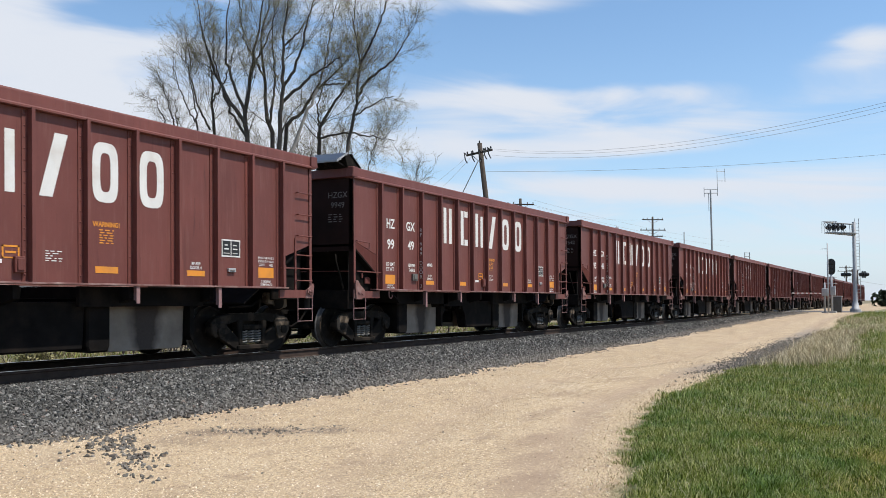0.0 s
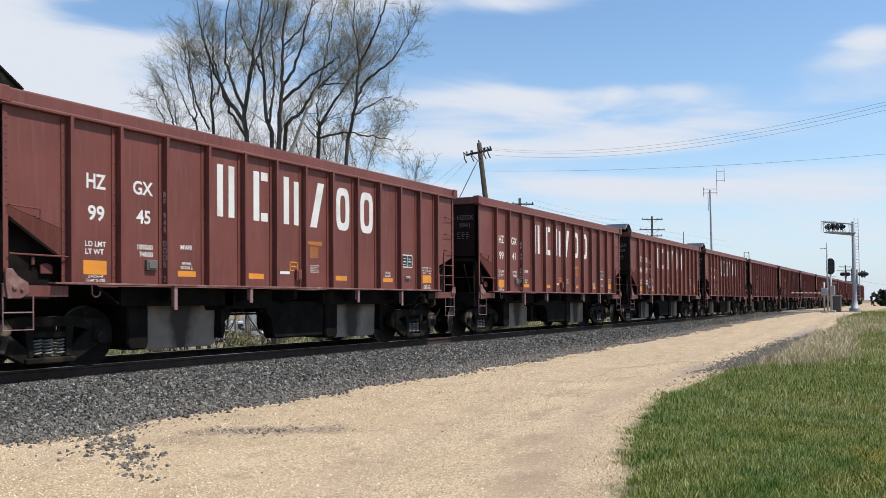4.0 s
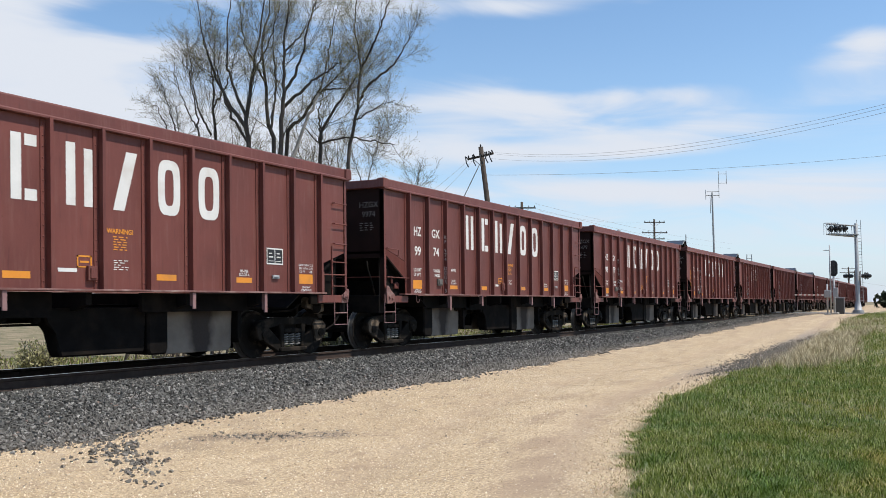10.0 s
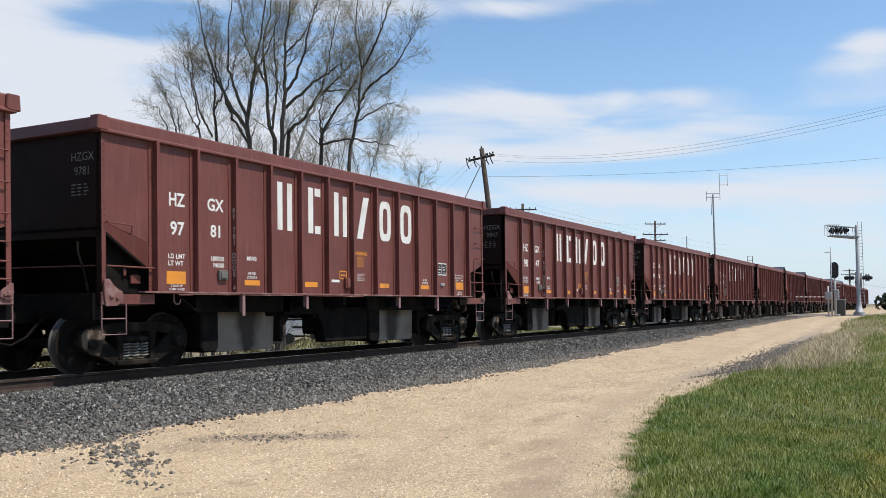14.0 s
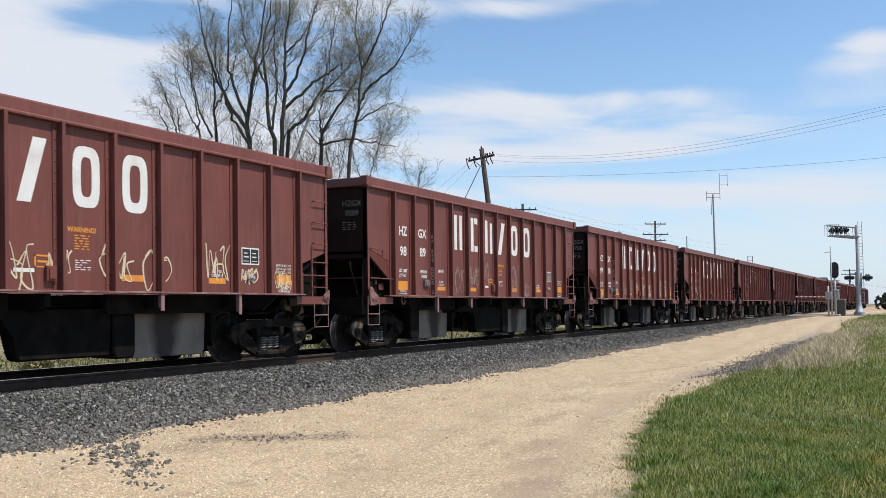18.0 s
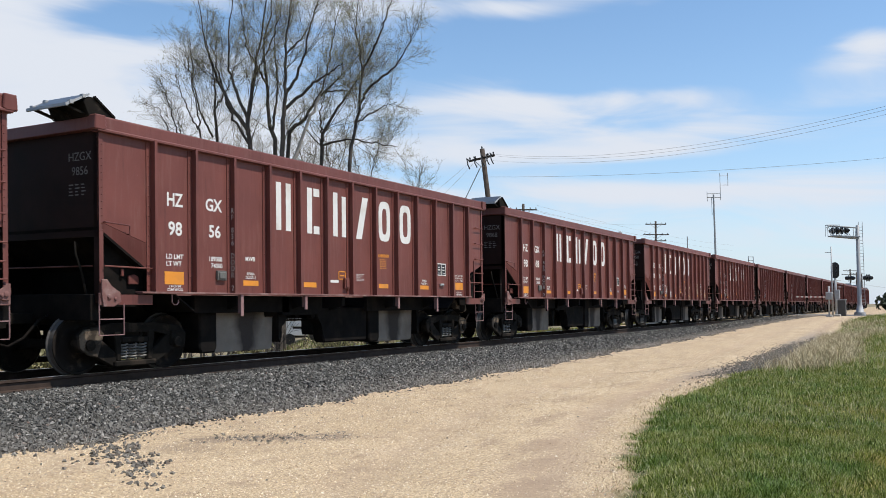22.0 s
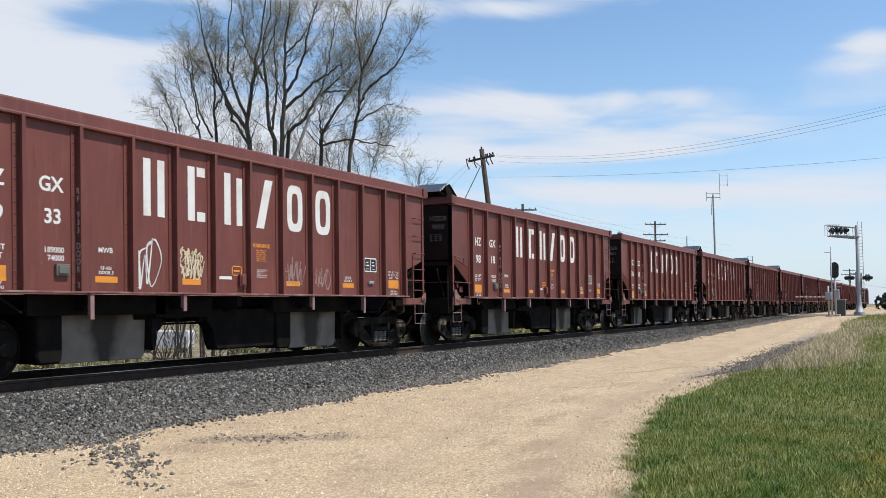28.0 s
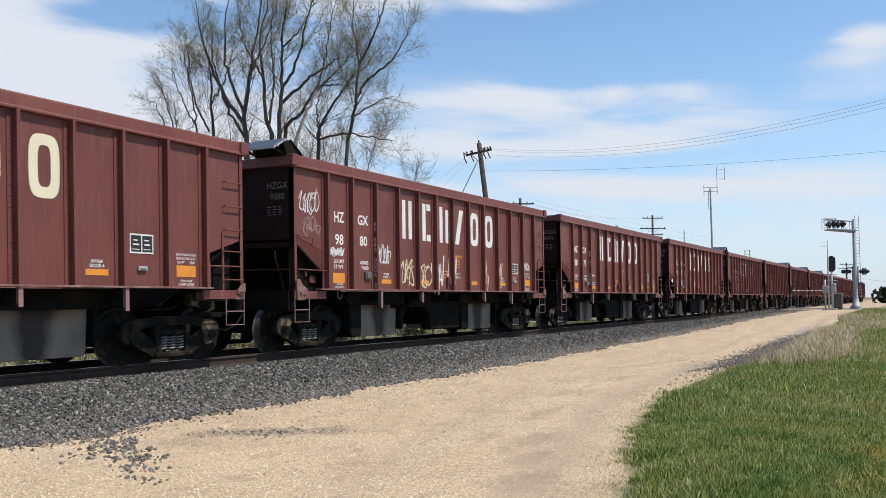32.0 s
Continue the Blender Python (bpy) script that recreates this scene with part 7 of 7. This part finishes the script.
def utility_pole(place, height, lean, arms, label, radius=0.15, turn=0.0):
    """arms: (height, half length) of each crossarm."""
    pole = thing("utility_pole", label, "utility pole", Matrix.Translation(place) @ lean)
    bm = bmesh.new()
    lathe(bm, [(-0.5, radius), (height, radius * 0.72)], 12, "z")
    part("pole", bm, POLEWOOD, pole, smooth=True)
    for z, half in arms:
        bm = bmesh.new()
        box(bm, -half, half, -0.17, -0.07, z - 0.06, z + 0.06)
        a = part("crossarm", bm, POLEWOOD, pole, m=pose(0, 0, 0, 0, 0, turn), bevel=0.008)
        bm = bmesh.new()
        for s in (-1, 1):
            tube(bm, [(s * half * 0.55, -0.18, z - 0.04), (0, -0.16, z - 0.55)], 0.022)
        part("arm_brace", bm, GALV, a)
        for x in (-0.92, -0.5, 0.5, 0.92):
            bm = bmesh.new()
            insulator(bm, (x * half, -0.12, z + 0.06))
            part("insulator", bm, DARKMETAL, a)
    return pole


def wire(name, a, b, sag, r, label, n=20):
    pts = [Vector(a).lerp(Vector(b), i / n) - Vector((0, 0, sag * 4 * (i / n) * (1 - i / n))) for i in range(n + 1)]
    bm = bmesh.new()
    tube(bm, pts, r, 4)
    tagged(new(name, mesh_of(bm, GALV, True, name=name)), label, "wire")


def view(px, py, depth):
    """A place seen along the middle camera's line: px right of and py above the view's level middle line, in thousandths of the depth."""
    p = AHEAD * depth + ACROSS * (px * depth / 1000)
    return Vector((p.x, p.y, EYE[2] + py * depth / 1000))


def build_poles():
    face = YAW - 90
    near = view(69, 0, 51)
    lean = Matrix.Rotation(radians(face), 4, "Z") @ pose(0, 0, 0, 3, -7.0, 0)
    p = utility_pole(Vector((near.x, near.y, -0.25)), 10.9, lean, ((10.35, 1.05),), "leaning weathered wooden utility pole with a crossarm and cutouts", 0.19, -48)
    for i, x in enumerate((-0.95, -0.35, 0.25, 0.65, 0.98)):
        bm = bmesh.new()
        tube(bm, [(x, -0.2, 10.35), (x - 0.05, -0.35, 10.5), (x + 0.05, -0.42, 10.1), (x + 0.12, -0.36, 9.85)], 0.035, 6)
        part("fuse_cutout", bm, DARKMETAL, p, m=pose(0, 0, 0, 0, 0, -48))
    bm = bmesh.new()
    insulator(bm, (0, 0, 10.9))
    part("top_insulator", bm, DARKMETAL, p)
    wire("guy_wire", view(42, 157, 51), view(-24, 20, 54), 0, 0.03, "taut steel guy wire staying the pole")
    line = "thin overhead power line against the sky"
    wire("overhead_wire", view(60, 171, 51), view(640, 262, 27), 0.95, 0.006, line)
    wire("overhead_wire", view(62, 169, 51), view(640, 258, 27), 0.98, 0.006, line)
    wire("overhead_wire", view(55, 164, 51), view(640, 252, 28), 0.99, 0.006, line)
    wire("overhead_wire", view(50, 145, 51), view(620, 178, 40), 0.35, 0.009, line)
    wire("overhead_wire", view(36, 168, 51), view(-60, 95, 80), 0.3, 0.006, line)
    wire("overhead_wire", view(38, 166, 51), view(-40, 92, 80), 0.3, 0.006, line)
    far = "distant wooden utility pole with crossarms beyond the train"
    q = view(90.5, 0, 80)
    utility_pole(Vector((q.x, q.y, -0.2)), 10.9, Matrix.Rotation(radians(face), 4, "Z"), ((10.35, 1.25),), far, 0.17)
    wire("overhead_wire", view(106, 112, 80), view(330, 66, 150), 0.5, 0.010, line)
    wire("overhead_wire", view(100, 108, 80), view(330, 60, 150), 0.5, 0.010, line)
    q = view(242, 0, 113)
    utility_pole(Vector((q.x, q.y, -0.2)), 12.4, Matrix.Rotation(radians(face), 4, "Z"), ((12.0, 1.35), (10.65, 1.65), (9.85, 1.3)), far, 0.17)
    wire("overhead_wire", view(225, 90, 113), view(110, 104, 80), 0.4, 0.010, line)
    for px, top_z, arms, d in ((463, 9.6, ((9.2, 1.6), (8.3, 2.0)), 200), (470, 9.9, ((9.5, 1.6),), 230), (476, 9.0, (), 215)):
        q = view(px, 0, d)
        utility_pole(Vector((q.x, q.y, -0.2)), top_z, Matrix.Rotation(radians(face), 4, "Z"), arms, "far utility pole near the horizon", 0.2)
    wire("overhead_wire", view(463, 24, 200), view(640, 8, 260), 1.0, 0.03, line)
    # slim post
    mast = thing("slim_post", "slim grey post rising behind the train", "post", Matrix.Translation(view(278, 0, 110) - Vector((0, 0, 1.8))))
    bm = bmesh.new()
    post(bm, 0, 0, -0.2, 10.2, 0.09, 0.06)
    part("post", bm, GALV, mast)
    # radio mast with two dipole aerials
    d = 150
    base = view(311, 0, d)
    radio = thing("radio_mast", "tall slim steel radio mast with a crossbar and dipole aerials", "radio mast", Matrix.Translation((base.x, base.y, -0.3)) @ Matrix.Rotation(radians(face), 4, "Z") @ pose(0, 0, 0, 0, -0.9, 0))
    bm = bmesh.new()
    post(bm, 0, 0, -0.3, 20.6, 0.22, 0.13)
    part("mast", bm, GALV, radio)
    bm = bmesh.new()
    tube(bm, [(-1.1, 0, 20.1), (1.25, 0, 20.1)], 0.07)
    tube(bm, [(-1.1, 0, 20.75), (1.25, 0, 20.75)], 0.05)
    part("crossbar", bm, GALV, radio)
    for x, z0, z1 in ((-1.1, 19.4, 21.1), (1.2, 19.6, 24.3), (2.55, 22.0, 24.3), (-0.35, 17.0, 20.1)):
        bm = bmesh.new()
        tube(bm, [(x, 0, z0), (x, 0, z1)], 0.045)
        part("aerial_rod", bm, GALV, radio)
    bm = bmesh.new()
    tube(bm, [(1.2, 0, 23.8), (2.55, 0, 23.8)], 0.035), tube(bm, [(1.2, 0, 22.2), (2.55, 0, 22.2)], 0.035)
    part("aerial_arm", bm, GALV, radio)
    # squat lattice frame far off
    q = view(350, 0, 170)
    lat = thing("lattice_frame", "squat steel lattice frame on a distant roof", "lattice frame", Matrix.Translation((q.x, q.y, -0.3)) @ Matrix.Rotation(radians(face), 4, "Z"))
    for s in (-1, 1):
        bm = bmesh.new()
        tube(bm, [(s * 0.75, 0, 0), (s * 0.45, 0, 11.0)], 0.08)
        part("leg", bm, GALV, lat)
    for z in (9.4, 10.2, 10.9):
        bm = bmesh.new()
        tube(bm, [(-0.5, 0, z), (0.5, 0, z)], 0.05)
        part("cross_bar", bm, GALV, lat)
    q = view(201, 0, 120)
    vent = thing("roof_vent", "small grey vent pipe with a cowl behind the train", "vent", Matrix.Translation((q.x, q.y, -0.3)))
    bm = bmesh.new()
    post(bm, 0, 0, -0.2, 11.2, 0.10)
    part("pipe", bm, GALV, vent)
    bm = bmesh.new()
    lathe(bm, [(11.1, 0.1), (11.2, 0.3), (11.6, 0.3), (11.8, 0.05)], 12, "z")
    part("cowl", bm, GALV, vent)


build_poles()


# ---------------------------------------------------------------- beyond the rails: shed and parked car
SHED = material("white_metal_siding", two_tone((0.62, 0.63, 0.64), (0.72, 0.73, 0.73), 1.5, 30, 0.002), 0.5)
CARWHITE = material("silver_white_car_paint", two_tone((0.60, 0.61, 0.62), (0.66, 0.67, 0.68), 2, 30, 0.0), 0.25)
GLASS = material("dark_window_glass", two_tone((0.02, 0.025, 0.03), (0.03, 0.035, 0.04), 2, 20, 0.0), 0.08)
RUBBER = material("black_rubber", two_tone((0.012, 0.012, 0.012), (0.022, 0.022, 0.022), 6, 40, 0.002), 0.85)


def parked_car(m, label):
    car = thing("parked_car", label, "car", m)
    bm = bmesh.new()
    prism(bm, [(-2.3, 0.35), (-1.9, 0.30), (1.9, 0.30), (2.3, 0.38), (2.32, 0.80), (2.2, 0.98), (1.2, 1.06), (-2.1, 1.08), (-2.32, 0.95)], -0.88, 0.88)
    part("body", bm, CARWHITE, car, bevel=0.06)
    bm = bmesh.new()
    prism(bm, [(-2.1, 1.06), (1.15, 1.04), (0.45, 1.60), (0.2, 1.68), (-1.6, 1.70), (-1.9, 1.62)], -0.76, 0.76)
    part("cabin", bm, CARWHITE, car, bevel=0.06)
    for s in (-1, 1):
        for x0, x1, x2, x3 in ((-1.9, -1.0, -1.0, -1.75), (-0.92, -0.1, -0.1, -0.92), (0.0, 0.9, 0.42, 0.0)):
            bm = bmesh.new()
            prism(bm, [(x0, 1.12), (x1, 1.12), (x2, 1.56), (x3, 1.56)], s * 0.755, s * 0.775)
            part("side_window", bm, GLASS, car)
        for x in (-1.45, 1.42):
            bm = bmesh.new()
            lathe(bm, [(-0.12, 0.2), (-0.12, 0.31), (-0.09, 0.345), (0.09, 0.345), (0.12, 0.31), (0.12, 0.2)], 20)
            w = part("wheel", bm, RUBBER, car, m=pose(x, s * 0.82, 0.345))
            bm = bmesh.new()
            lathe(bm, [(-0.125, 0.21), (-0.13, 0.05), (0.13, 0.05), (0.125, 0.21)], 14)
            part("rim", bm, GALV, w)
        bm = bmesh.new()
        box(bm, 2.22, 2.33, s * 0.78 - 0.12, s * 0.78 + 0.08, 0.68, 0.84)
        part("headlight", bm, WHITE, car, bevel=0.02)
    bm = bmesh.new()
    prism(bm, [(1.13, 1.08), (1.16, 1.08), (0.48, 1.58), (0.45, 1.58)], -0.68, 0.68)
    part("windscreen", bm, GLASS, car)


def parked_van(m):
    van = thing("parked_van", "silver cargo van parked on the low ground beyond the track", "van", m)
    bm = bmesh.new()
    prism(bm, [(-2.6, 0.42), (2.5, 0.40), (2.65, 0.55), (2.66, 0.95), (2.45, 1.12), (1.75, 1.25), (1.05, 1.98), (0.8, 2.08), (-2.5, 2.10), (-2.62, 1.95)], -0.98, 0.98)
    part("body", bm, CARWHITE, van, bevel=0.07)
    for s in (-1, 1):
        bm = bmesh.new()
        prism(bm, [(0.35, 1.25), (1.55, 1.25), (0.98, 1.86), (0.35, 1.86)], s * 0.975, s * 0.995)
        part("door_window", bm, GLASS, van)
        for x in (-1.6, 1.75):
            bm = bmesh.new()
            lathe(bm, [(-0.12, 0.2), (-0.12, 0.34), (0.12, 0.34), (0.12, 0.2)], 20)
            w = part("wheel", bm, RUBBER, van, m=pose(x, s * 0.90, 0.35))
            bm = bmesh.new()
            lathe(bm, [(-0.125, 0.22), (-0.13, 0.05), (0.13, 0.05), (0.125, 0.22)], 14)
            part("rim", bm, GALV, w)
    bm = bmesh.new()
    prism(bm, [(1.74, 1.27), (1.80, 1.27), (1.10, 1.98), (1.04, 1.98)], -0.85, 0.85)
    part("windscreen", bm, GLASS, van)


def box_truck(m):
    truck = thing("box_truck", "white box truck parked on the low ground beyond the track", "truck", m)
    bm = bmesh.new()
    prism(bm, [(-2.2, 1.0), (1.1, 1.0), (1.1, 3.4), (-1.5, 3.4), (-2.3, 1.6)], -1.2, 1.2)
    part("cargo_box", bm, SHED, truck, bevel=0.04)
    bm = bmesh.new()
    prism(bm, [(1.15, 0.55), (2.9, 0.50), (3.0, 0.95), (2.8, 1.35), (2.2, 1.45), (1.75, 2.2), (1.15, 2.3)], -1.0, 1.0)
    part("cab", bm, SHED, truck, bevel=0.06)
    bm = bmesh.new()
    box(bm, -2.1, 2.0, -0.5, 0.5, 0.65, 0.99)
    part("frame", bm, DARKMETAL, truck)
    for s in (-1, 1):
        bm = bmesh.new()
        prism(bm, [(1.3, 1.40), (2.05, 1.40), (1.68, 2.05), (1.3, 2.08)], s * 0.995, s * 1.015)
        part("door_window", bm, GLASS, truck)
        bm = bmesh.new()
        box(bm, -0.35, 0.35, s * 1.2 - 0.01, s * 1.2 + 0.01, 1.9, 2.6)
        part("painted_panel", bm, DARKMETAL, truck)
        for x in (-1.3, 2.2):
            bm = bmesh.new()
            lathe(bm, [(-0.12, 0.2), (-0.12, 0.40), (0.12, 0.40), (0.12, 0.2)], 18)
            part("wheel", bm, RUBBER, truck, m=pose(x, s * 0.92, 0.40))


def build_yard():
    turn = Matrix.Rotation(radians(YAW - 90), 4, "Z")
    parked_van(stand(spot(-26.4, 83)) @ turn @ Matrix.Rotation(math.pi, 4, "Z"))
    parked_van(stand(spot(-20.4, 88)) @ turn)
    box_truck(stand(spot(-32.8, 86)) @ turn)
    parked_car(stand(spot(-14.5, 92)) @ turn, "silver-white car parked on the low ground beyond the track")
    for i, (a, d) in enumerate(((-13.0, 40), (-6.0, 49))):
        q = spot(a, d)
        wall = thing("white_trailer", "plain white box trailer parked beyond the track", "trailer", Matrix.Translation((q.x, q.y, float(ground_z(q.x, q.y)))) @ Matrix.Rotation(radians(YAW - 90), 4, "Z"))
        if i == 0:
            wall.matrix_basis = Matrix.Translation(spot(-9.5, 54)) @ Matrix.Rotation(radians(YAW - 90), 4, "Z")
        bm = bmesh.new()
        box(bm, -2.6, 2.6, 0, 2.2, 0.55, 2.7)
        part("box_body", bm, SHED, wall, bevel=0.04)
        for x in (-0.9, 0.0):
            bm = bmesh.new()
            lathe(bm, [(-0.1, 0.2), (-0.1, 0.34), (0.1, 0.34), (0.1, 0.2)], 16)
            part("wheel", bm, RUBBER, wall, m=pose(x, -0.02, 0.34))
        bm = bmesh.new()
        box(bm, -2.5, 3.4, 0.3, 1.9, 0.42, 0.55)
        part("frame", bm, DARKMETAL, wall)
    # fence posts
    for i in range(9):
        q = spot(-12.5 + i * 1.6, 31 + 0.3 * i)
        f = thing("fence_post", "weathered wooden fence post in rough grass", "fence post", stand(q), group="fence posts beyond the rails")
        bm = bmesh.new()
        lathe(bm, [(-0.2, 0.035), (0.95, 0.03), (0.98, 0.015)], 8, "z")
        part("post", bm, POLEWOOD, f)


build_yard()

motions()
